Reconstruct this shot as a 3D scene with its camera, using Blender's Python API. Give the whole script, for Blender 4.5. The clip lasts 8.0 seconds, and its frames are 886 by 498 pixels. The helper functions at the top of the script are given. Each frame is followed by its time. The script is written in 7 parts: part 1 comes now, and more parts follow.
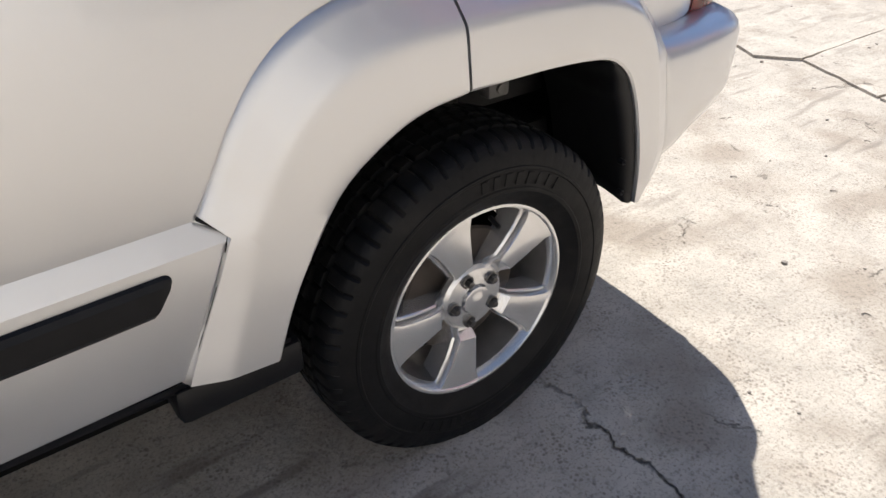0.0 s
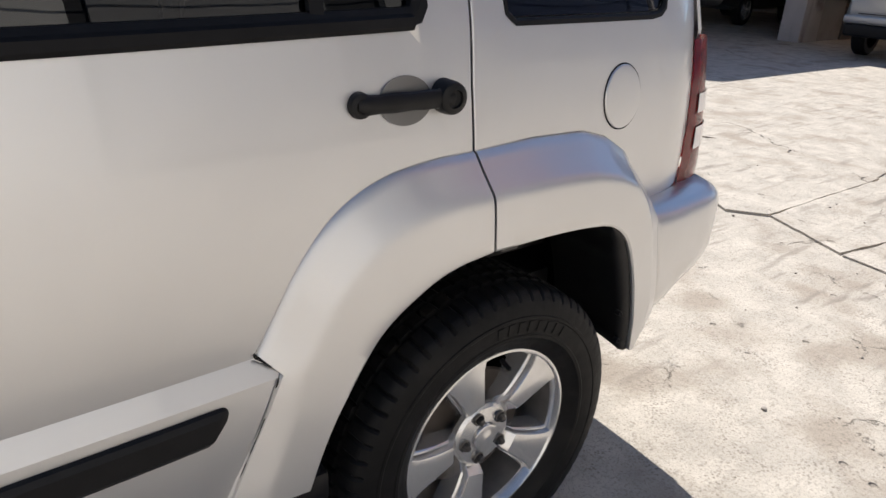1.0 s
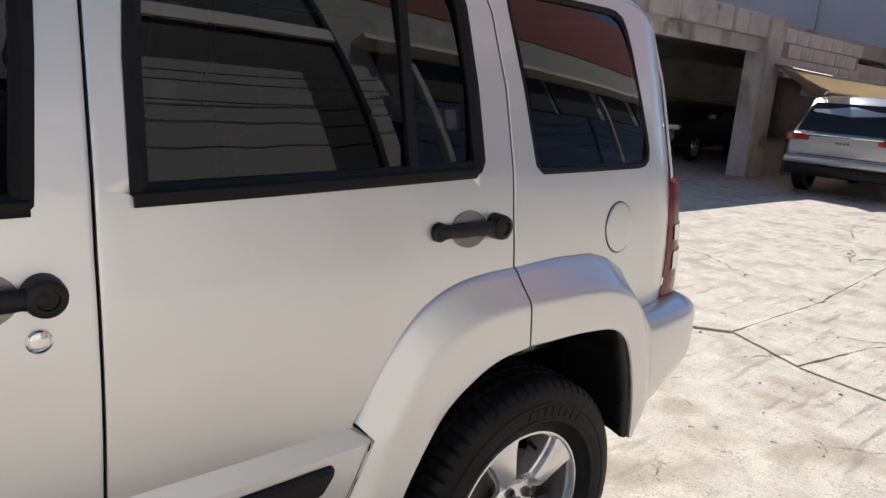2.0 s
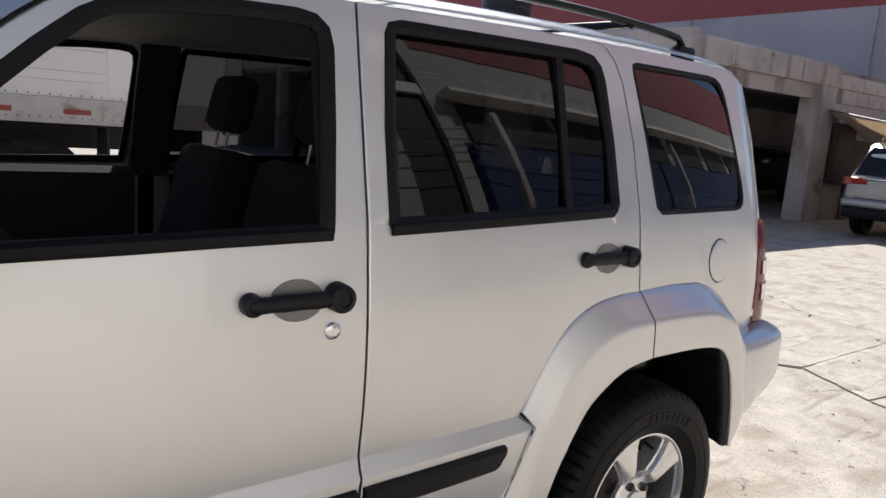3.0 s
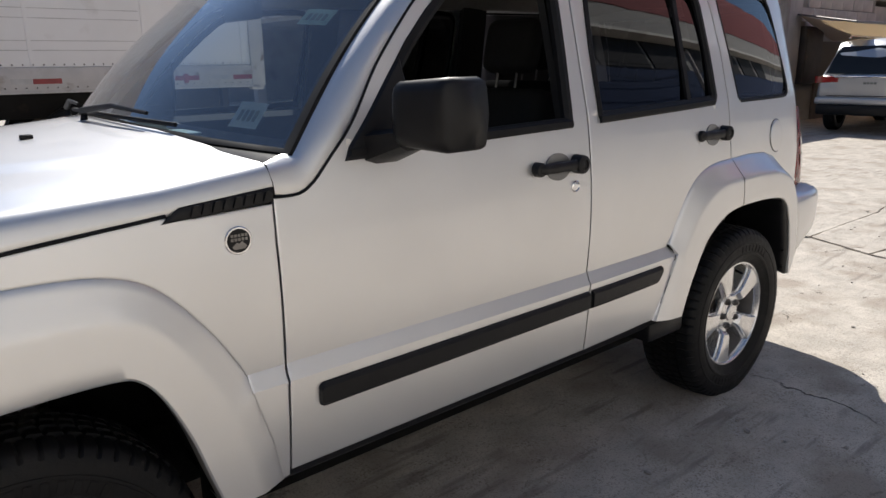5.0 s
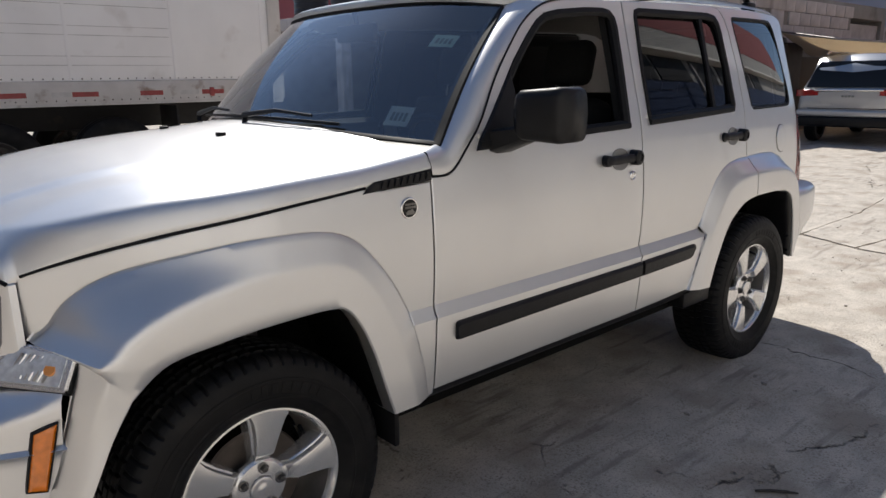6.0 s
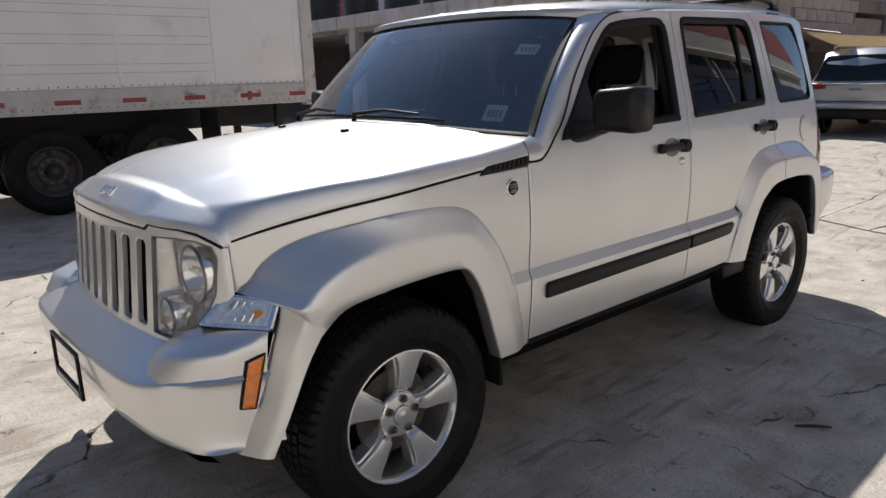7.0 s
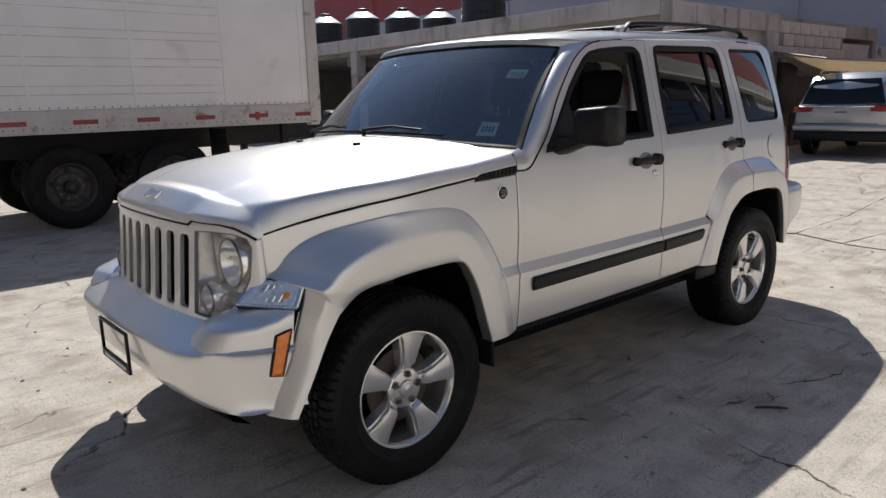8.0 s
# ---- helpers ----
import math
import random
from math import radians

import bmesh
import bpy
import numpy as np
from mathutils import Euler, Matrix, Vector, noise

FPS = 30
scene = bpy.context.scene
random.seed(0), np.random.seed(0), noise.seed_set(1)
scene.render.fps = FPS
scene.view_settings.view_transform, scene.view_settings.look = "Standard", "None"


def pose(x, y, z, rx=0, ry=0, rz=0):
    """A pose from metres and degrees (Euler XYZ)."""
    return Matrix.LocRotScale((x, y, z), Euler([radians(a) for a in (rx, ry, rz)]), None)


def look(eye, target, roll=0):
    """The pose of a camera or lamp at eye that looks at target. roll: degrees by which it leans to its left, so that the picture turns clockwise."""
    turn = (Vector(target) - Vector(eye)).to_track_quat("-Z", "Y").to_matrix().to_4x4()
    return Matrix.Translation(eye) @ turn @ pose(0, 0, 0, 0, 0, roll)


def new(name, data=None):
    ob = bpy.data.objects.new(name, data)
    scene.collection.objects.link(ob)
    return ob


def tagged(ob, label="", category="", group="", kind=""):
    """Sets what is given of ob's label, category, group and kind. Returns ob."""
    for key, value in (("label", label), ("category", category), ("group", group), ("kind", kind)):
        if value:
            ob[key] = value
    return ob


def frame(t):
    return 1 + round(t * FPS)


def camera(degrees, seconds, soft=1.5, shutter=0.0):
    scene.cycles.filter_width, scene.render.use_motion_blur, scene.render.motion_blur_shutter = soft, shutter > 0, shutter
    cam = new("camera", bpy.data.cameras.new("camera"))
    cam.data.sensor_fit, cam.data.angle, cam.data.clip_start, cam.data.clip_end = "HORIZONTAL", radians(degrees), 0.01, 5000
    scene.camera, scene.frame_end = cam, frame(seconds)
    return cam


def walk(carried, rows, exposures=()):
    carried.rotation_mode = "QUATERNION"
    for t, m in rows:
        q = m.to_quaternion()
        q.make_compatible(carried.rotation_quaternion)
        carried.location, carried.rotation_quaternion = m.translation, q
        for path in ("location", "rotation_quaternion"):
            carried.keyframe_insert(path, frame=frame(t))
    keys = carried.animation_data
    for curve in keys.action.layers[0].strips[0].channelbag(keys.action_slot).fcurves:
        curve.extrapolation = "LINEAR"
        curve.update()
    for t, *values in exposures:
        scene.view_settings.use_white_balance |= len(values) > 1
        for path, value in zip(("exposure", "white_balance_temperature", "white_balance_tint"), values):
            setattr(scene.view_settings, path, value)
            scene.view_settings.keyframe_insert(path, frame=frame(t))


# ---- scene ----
cam = camera(64.5, 8.0)
PATH = [
    (0, (1.926, -1.791, 1.274), (2.921, -0.453, 0.169), -0.2),
    (0.5, (1.889, -1.796, 1.317), (2.93, -0.393, 0.343), 1.1),
    (1, (1.783, -1.823, 1.379), (2.93, -0.388, 0.587), 3.2),
    (1.2, (1.722, -1.849, 1.398), (2.943, -0.429, 0.695), 3.4),
    (2.3, (1.272, -2.03, 1.454), (2.538, -0.537, 1.041), 4.6),
    (2.5, (1.183, -2.061, 1.454), (2.422, -0.542, 1.056), 4.1),
    (3, (0.942, -2.093, 1.467), (2.136, -0.528, 1.117), 4.4),
    (3.5, (0.691, -2.092, 1.465), (1.966, -0.604, 1.064), 3.7),
    (4, (0.439, -2.155, 1.449), (1.666, -0.651, 0.969), 3.1),
    (4.5, (0.179, -2.242, 1.419), (1.382, -0.734, 0.892), -0.6),
    (5.8, (-0.617, -2.399, 1.421), (0.666, -0.938, 0.954), -0.4),
    (6, (-0.748, -2.446, 1.422), (0.533, -0.985, 0.948), -0.8),
    (6.5, (-1.043, -2.495, 1.437), (0.257, -1.046, 0.981), -0.6),
    (7, (-1.296, -2.571, 1.442), (-0.025, -1.102, 0.968), -1.8),
    (7.5, (-1.446, -2.756, 1.435), (-0.166, -1.277, 1.015), -1.8),
    (8, (-1.553, -2.86, 1.434), (-0.269, -1.384, 1.019), -1.6),
]
walk(cam, [(t, look(eye, target, roll)) for t, eye, target, roll in PATH],
     [(0, 0.64), (0.5, 0.68), (1.0, 0.45), (2.5, 0.40), (4.0, 0.37), (6.0, 0.18), (7.0, 0.09), (8.0, 0.0)])

# ---- light ----
SUN = Vector((0.50, 0.66, 1.0)).normalized()
world = bpy.data.worlds.new("sky")
scene.world = world
world.use_nodes = True
wn = world.node_tree
sky = wn.nodes.new("ShaderNodeTexSky")
sky.sky_type = "NISHITA"
sky.sun_disc = False
sky.sun_elevation = math.asin(SUN.z)
sky.sun_rotation = math.atan2(SUN.x, SUN.y)
sky.altitude = 2200
wn.links.new(sky.outputs[0], wn.nodes["Background"].inputs[0])
wn.nodes["Background"].inputs[1].default_value = 0.105
sun = new("sun", bpy.data.lights.new("sun", "SUN"))
sun.data.energy, sun.data.angle, sun.data.color = 4.85, radians(0.53), (1.0, 0.955, 0.89)
sun.matrix_world = look(SUN * 50, (0, 0, 0))


# ---- materials ----
def material(name, colour, rough=0.6, metal=0.0, coat=0.0, vary=0.0, scale=8.0, bump=0.0, bump_scale=60.0, rough_vary=0.0,
             second=None, second_scale=2.0, second_at=0.55, detail=6.0, emit=0.0, random_piece=0.0, spec=0.5, streak=None):
    """A principled material with colour variation at two scales and a fine relief."""
    m = bpy.data.materials.new(name)
    m.use_nodes = True
    t = m.node_tree
    n, l = t.nodes, t.links
    b = n["Principled BSDF"]
    b.inputs["Base Color"].default_value = (*colour, 1)
    b.inputs["Roughness"].default_value = rough
    b.inputs["Metallic"].default_value = metal
    b.inputs["Specular IOR Level"].default_value = spec
    b.inputs["Coat Weight"].default_value = coat
    b.inputs["Coat Roughness"].default_value = 0.03
    co = n.new("ShaderNodeTexCoord").outputs["Object"]

    def noise_tex(s, d=6.0):
        x = n.new("ShaderNodeTexNoise")
        x.inputs["Scale"].default_value, x.inputs["Detail"].default_value = s, d
        l.new(co, x.inputs["Vector"])
        return x.outputs["Fac"]

    col = None
    if vary:
        r = n.new("ShaderNodeValToRGB")
        r.color_ramp.elements[0].position, r.color_ramp.elements[1].position = 0.3, 0.7
        r.color_ramp.elements[0].color = (*[c * (1 - vary) for c in colour], 1)
        r.color_ramp.elements[1].color = (*[min(1, c * (1 + vary)) for c in colour], 1)
        l.new(noise_tex(scale, detail), r.inputs[0])
        col = r.outputs[0]
    if second:
        r = n.new("ShaderNodeValToRGB")
        r.color_ramp.elements[0].position, r.color_ramp.elements[1].position = second_at, min(1.0, second_at + 0.14)
        l.new(noise_tex(second_scale, 8), r.inputs[0])
        mx = n.new("ShaderNodeMix")
        mx.data_type = "RGBA"
        l.new(r.outputs[0], mx.inputs[0])
        if col:
            l.new(col, mx.inputs[6])
        else:
            mx.inputs[6].default_value = (*colour, 1)
        mx.inputs[7].default_value = (*second, 1)
        col = mx.outputs[2]
    if streak:
        # long upright stains, as rain leaves them
        mp, r = n.new("ShaderNodeMapping"), n.new("ShaderNodeValToRGB")
        mp.inputs["Scale"].default_value = (2.6, 2.6, 0.5)
        l.new(co, mp.inputs["Vector"])
        x = n.new("ShaderNodeTexNoise")
        x.inputs["Scale"].default_value, x.inputs["Detail"].default_value = 1.0, 7.0
        l.new(mp.outputs[0], x.inputs["Vector"])
        r.color_ramp.elements[0].position, r.color_ramp.elements[1].position = 0.54, 0.78
        l.new(x.outputs["Fac"], r.inputs[0])
        mx = n.new("ShaderNodeMix")
        mx.data_type = "RGBA"
        l.new(r.outputs[0], mx.inputs[0])
        l.new(col, mx.inputs[6])
        mx.inputs[7].default_value = (*streak, 1)
        col = mx.outputs[2]
    if random_piece:
        oi = n.new("ShaderNodeObjectInfo")
        mr = n.new("ShaderNodeMapRange")
        mr.inputs[3].default_value, mr.inputs[4].default_value = 1 - random_piece, 1 + random_piece
        l.new(oi.outputs["Random"], mr.inputs[0])
        hs = n.new("ShaderNodeHueSaturation")
        l.new(mr.outputs[0], hs.inputs["Value"])
        if col:
            l.new(col, hs.inputs["Color"])
        else:
            hs.inputs["Color"].default_value = (*colour, 1)
        col = hs.outputs[0]
    if col:
        l.new(col, b.inputs["Base Color"])
    if rough_vary:
        mr = n.new("ShaderNodeMapRange")
        mr.inputs[3].default_value, mr.inputs[4].default_value = max(0.02, rough - rough_vary), min(1, rough + rough_vary)
        l.new(noise_tex(scale * 2.3, 5), mr.inputs[0])
        l.new(mr.outputs[0], b.inputs["Roughness"])
    if bump:
        bp = n.new("ShaderNodeBump")
        bp.inputs["Strength"].default_value, bp.inputs["Distance"].default_value = 1.0, bump
        l.new(noise_tex(bump_scale, 8), bp.inputs["Height"])
        l.new(bp.outputs[0], b.inputs["Normal"])
    if emit:
        b.inputs["Emission Color"].default_value = (*colour, 1)
        b.inputs["Emission Strength"].default_value = emit
    return m


def glass(name, tint, rough=0.0, reflect=0.07, dust=0.0):
    """A thin pane: clear or tinted passage, with a mirror's share of the light by the angle."""
    m = bpy.data.materials.new(name)
    m.use_nodes = True
    t = m.node_tree
    n, l = t.nodes, t.links
    n.remove(n["Principled BSDF"])
    tr, gl, lw, mx = (n.new("ShaderNode" + k) for k in ("BsdfTransparent", "BsdfGlossy", "LayerWeight", "MixShader"))
    tr.inputs[0].default_value = (*tint, 1)
    gl.inputs[0].default_value = (1, 1, 1, 1)
    gl.inputs["Roughness"].default_value = rough
    lw.inputs[0].default_value = 0.5
    pw, ml = n.new("ShaderNodeMath"), n.new("ShaderNodeMath")
    pw.operation, ml.operation = "POWER", "MULTIPLY_ADD"
    pw.inputs[1].default_value = 4.5
    l.new(lw.outputs["Facing"], pw.inputs[0])
    l.new(pw.outputs[0], ml.inputs[0])
    ml.inputs[1].default_value, ml.inputs[2].default_value = 0.9, reflect
    l.new(ml.outputs[0], mx.inputs[0])
    l.new(tr.outputs[0], mx.inputs[1])
    l.new(gl.outputs[0], mx.inputs[2])
    out = mx.outputs[0]
    if dust:
        df, m2, nz = n.new("ShaderNodeBsdfDiffuse"), n.new("ShaderNodeMixShader"), n.new("ShaderNodeTexNoise")
        df.inputs[0].default_value = (0.5, 0.47, 0.42, 1)
        nz.inputs["Scale"].default_value = 5
        mr = n.new("ShaderNodeMapRange")
        mr.inputs[3].default_value, mr.inputs[4].default_value = dust * 0.4, dust * 1.6
        l.new(nz.outputs["Fac"], mr.inputs[0])
        l.new(mr.outputs[0], m2.inputs[0])
        l.new(out, m2.inputs[1])
        l.new(df.outputs[0], m2.inputs[2])
        out = m2.outputs[0]
    l.new(out, n["Material Output"].inputs[0])
    return m


PAINT = material("silver_paint", (0.72, 0.72, 0.722), 0.42, 0.90, 0.85, 0.03, 3.0, 0.00010, 1200, 0.04)
BLACK = material("black_plastic", (0.006, 0.006, 0.007), 0.45, vary=0.2, scale=20, bump=0.0003, bump_scale=500, rough_vary=0.08, spec=0.3)
RUBBER_SEAL = material("black_rubber_seal", (0.008, 0.008, 0.009), 0.6, vary=0.2, scale=25, spec=0.2)
DARK = material("underbody_black", (0.004, 0.004, 0.004), 0.9, vary=0.3, scale=12, bump=0.002, bump_scale=40, spec=0.1)
TYRE = material("tyre_rubber", (0.006, 0.006, 0.0065), 0.55, vary=0.3, scale=18, second=(0.014, 0.013, 0.012), second_scale=9,
                second_at=0.56, bump=0.0006, bump_scale=250, rough_vary=0.12, spec=0.2)
ALLOY = material("alloy_wheel_silver", (0.76, 0.755, 0.75), 0.22, 0.74, 0.6, 0.03, 14)
DUSTY = material("dusty_alloy", (0.20, 0.19, 0.18), 0.45, 0.6, 0.0, 0.25, 12, rough_vary=0.1)
BRAKE = material("rusty_brake_steel", (0.07, 0.058, 0.05), 0.6, 0.5, vary=0.3, scale=14)
NUT = material("dark_wheel_nut", (0.13, 0.125, 0.12), 0.3, 0.85)
CHROME = material("chrome", (0.75, 0.75, 0.76), 0.12, 1.0, rough_vary=0.05)
STEEL = material("dull_steel", (0.25, 0.24, 0.23), 0.45, 1.0, vary=0.25, scale=20, rough_vary=0.1)
RED_LENS = material("red_lamp_lens", (0.32, 0.012, 0.014), 0.08, 0, 1.0, 0.2, 30, 0.0005, 180)
CLEAR_LENS = material("clear_lamp_lens", (0.82, 0.80, 0.79), 0.12, 0.12, 1.0, 0.1, 30, 0.0005, 180)
WHITE_CHROME = material("bright_lamp_rim", (0.80, 0.81, 0.83), 0.16, 0.9, 0.6)
TURN_LENS = material("ribbed_clear_lens", (0.78, 0.81, 0.85), 0.14, 0.6, 1.0, 0.25, 40, 0.0012, 120)
AMBER = material("amber_lens", (0.75, 0.20, 0.012), 0.18, 0, 1.0, 0.2, 40, 0.0006, 160)
AMBER_DARK = material("amber_bulb", (0.70, 0.27, 0.05), 0.25, 0, 0.6)
REFLECTOR = material("lamp_reflector", (0.88, 0.88, 0.88), 0.13, 0.8, rough_vary=0.05)
GLASS_CLEAR = glass("windscreen_glass", (0.55, 0.66, 0.71), reflect=0.19, dust=0.012)
GLASS_TINT = glass("privacy_glass", (0.10, 0.10, 0.105), reflect=0.06)
GLASS_SIDE = glass("door_glass", (0.45, 0.50, 0.50))
GLASS_LAMP = glass("lamp_cover", (0.94, 0.94, 0.94), dust=0.09)
CABIN = material("charcoal_cabin_trim", (0.012, 0.0115, 0.0115), 0.7, vary=0.2, scale=30, bump=0.0004, bump_scale=400)
SEAT = material("charcoal_seat_cloth", (0.009, 0.0088, 0.0088), 0.9, vary=0.25, scale=60, bump=0.001, bump_scale=300)
HEADLINER = material("grey_headliner", (0.30, 0.29, 0.27), 0.95, vary=0.08, scale=40, bump=0.0005, bump_scale=300)
PAPER = material("white_paper", (0.75, 0.77, 0.76), 0.8, vary=0.05, scale=20)
INK = material("grey_print", (0.18, 0.2, 0.2), 0.8)
GREEN_PAPER = material("pale_green_sticker", (0.55, 0.68, 0.62), 0.7, vary=0.06, scale=20)


# ---- mesh tools ----
def finish(ob, bm, mat, angle=32):
    bm.normal_update()
    bm.to_mesh(ob.data)
    bm.free()
    ob.data.shade_smooth()
    ob.data.set_sharp_from_angle(angle=radians(angle))
    for m in mat if isinstance(mat, (list, tuple)) else [mat]:
        ob.data.materials.append(m)
    return ob


def part(name, bm, mat, parent=None, label="", angle=32, surf=None):
    ob = finish(new(name, bpy.data.meshes.new(name)), bm, mat, angle)
    ob.parent = parent
    if surf:
        true_normals(ob.data, surf)
    return tagged(ob, label)


def true_normals(me, surf):
    """Shading normals of a skin from the surface that it was laid on, so that its triangles leave no dents in the gloss."""
    u, v, deep, front = (me.attributes[k].data for k in ("pu", "pv", "deep", "front"))
    h, out = 0.0004, []
    for p in me.polygons:
        flat = tuple(p.normal)
        if not front[p.index].value:
            out += [flat] * p.loop_total
            continue
        cu, cv = (sum(a[i].value for i in p.vertices) / len(p.vertices) for a in (u, v))
        for i in p.vertices:
            if deep[i].value > 0:
                out.append(flat)
                continue
            a, b = u[i].value * 0.8 + cu * 0.2, v[i].value * 0.8 + cv * 0.2
            n = (Vector(surf(a + h, b, 0)) - Vector(surf(a - h, b, 0))).cross(Vector(surf(a, b + h, 0)) - Vector(surf(a, b - h, 0))).normalized()
            out.append(tuple(n if n.dot(p.normal) > 0 else -n))
    me.normals_split_custom_set(out)


def thing(name, label, category, m=Matrix(), group="", kind=""):
    ob = new(name)
    ob.empty_display_size = 0.2
    ob.matrix_basis = m
    return tagged(ob, label, category, group, kind)


def box(bm, x0, x1, y0, y1, z0, z1, bevel=0.0, segments=2, m=None):
    got = bmesh.ops.create_cube(bm, size=1.0)["verts"]
    for v in got:
        v.co = Vector(((x0 + x1) / 2 + v.co.x * (x1 - x0), (y0 + y1) / 2 + v.co.y * (y1 - y0), (z0 + z1) / 2 + v.co.z * (z1 - z0)))
    if bevel:
        edges = list({e for v in got for e in v.link_edges})
        r = bmesh.ops.bevel(bm, geom=edges, offset=bevel, segments=segments, affect="EDGES", profile=0.5)
        got = list({v for f in r["faces"] for v in f.verts} | {v for v in got if v.is_valid})
    if m is not None:
        bmesh.ops.transform(bm, matrix=m, verts=got)
    return got


def loft(bm, rows, closed=False, ring=False, caps=False):
    """Quads between rows of points; closed joins each row's ends, ring joins the last row to the first."""
    vs = [[bm.verts.new(p) for p in r] for r in rows]
    n = len(vs[0])
    for i in range(len(vs) if ring else len(vs) - 1):
        a, b = vs[i], vs[(i + 1) % len(vs)]
        for j in range(n if closed else n - 1):
            k = (j + 1) % n
            bm.faces.new((a[j], a[k], b[k], b[j]))
    if caps and closed:
        bm.faces.new(vs[0][::-1])
        bm.faces.new(vs[-1])
    return vs


def tube(bm, pts, r, n=8, caps=True):
    pts = [Vector(p) for p in pts]
    rows = []
    up = Vector((0, 0, 1))
    for i, p in enumerate(pts):
        d = (pts[min(i + 1, len(pts) - 1)] - pts[max(i - 1, 0)]).normalized()
        a = d.cross(up if abs(d.z) < 0.95 else Vector((1, 0, 0))).normalized()
        b = d.cross(a)
        rr = r[i] if isinstance(r, (list, tuple)) else r
        rows.append([p + rr * (a * math.cos(2 * math.pi * k / n) + b * math.sin(2 * math.pi * k / n)) for k in range(n)])
    loft(bm, rows, closed=True, caps=caps)


def revolve(bm, profile, n=48, axis="y", ring=False, warp=None):
    """Turns a profile of (offset along the axis, radius) round the axis."""
    rows = []
    for k in range(n):
        a = 2 * math.pi * k / n
        row = []
        for i, (o, r) in enumerate(profile):
            if warp:
                r = warp(k, i, r)
            c, s = r * math.cos(a), r * math.sin(a)
            row.append((c, o, s) if axis == "y" else (o, c, s) if axis == "x" else (c, s, o))
        rows.append(row)
    loft(bm, rows, closed=ring, ring=True)


def smooth_line(pts, step=0.03, rounds=0):
    """Catmull-Rom through the points, resampled at even steps."""
    P = [np.array(p, float) for p in pts]
    out = []
    for i in range(len(P) - 1):
        a, b, c, d = P[max(i - 1, 0)], P[i], P[i + 1], P[min(i + 2, len(P) - 1)]
        n = max(2, int(np.linalg.norm(c - b) / step * 2))
        for k in range(n):
            t = k / n
            out.append(0.5 * (2 * b + (c - a) * t + (2 * a - 5 * b + 4 * c - d) * t * t + (3 * b - a - 3 * c + d) * t ** 3))
    out.append(P[-1])
    return out


def resample(pts, n):
    P = np.array(pts, float)
    d = np.r_[0, np.cumsum(np.linalg.norm(np.diff(P, axis=0), axis=1))]
    s = np.linspace(0, d[-1], n)
    return np.stack([np.interp(s, d, P[:, k]) for k in range(P.shape[1])], 1)


def dense(pts, step, closed=True):
    out = []
    P = [np.array(p, float) for p in pts]
    for i in range(len(P) if closed else len(P) - 1):
        a, b = P[i], P[(i + 1) % len(P)]
        n = max(1, int(np.ceil(np.linalg.norm(b - a) / step)))
        out += [a + (b - a) * k / n for k in range(n)]
    if not closed:
        out.append(P[-1])
    return out


def inside(p, poly):
    x, y, c = p[0], p[1], False
    for i in range(len(poly)):
        (x1, y1), (x2, y2) = poly[i - 1], poly[i]
        if (y1 > y) != (y2 > y) and x < (x2 - x1) * (y - y1) / (y2 - y1) + x1:
            c = not c
    return c


def inset(pts, d):
    P = np.array(pts)
    nxt, prv = np.roll(P, -1, 0), np.roll(P, 1, 0)
    t = nxt - prv
    t /= np.maximum(1e-9, np.linalg.norm(t, axis=1))[:, None]
    area = 0.5 * np.sum(P[:, 0] * nxt[:, 1] - nxt[:, 0] * P[:, 1])
    nrm = np.stack([-t[:, 1], t[:, 0]], 1) * (1 if area > 0 else -1)
    return P + nrm * d


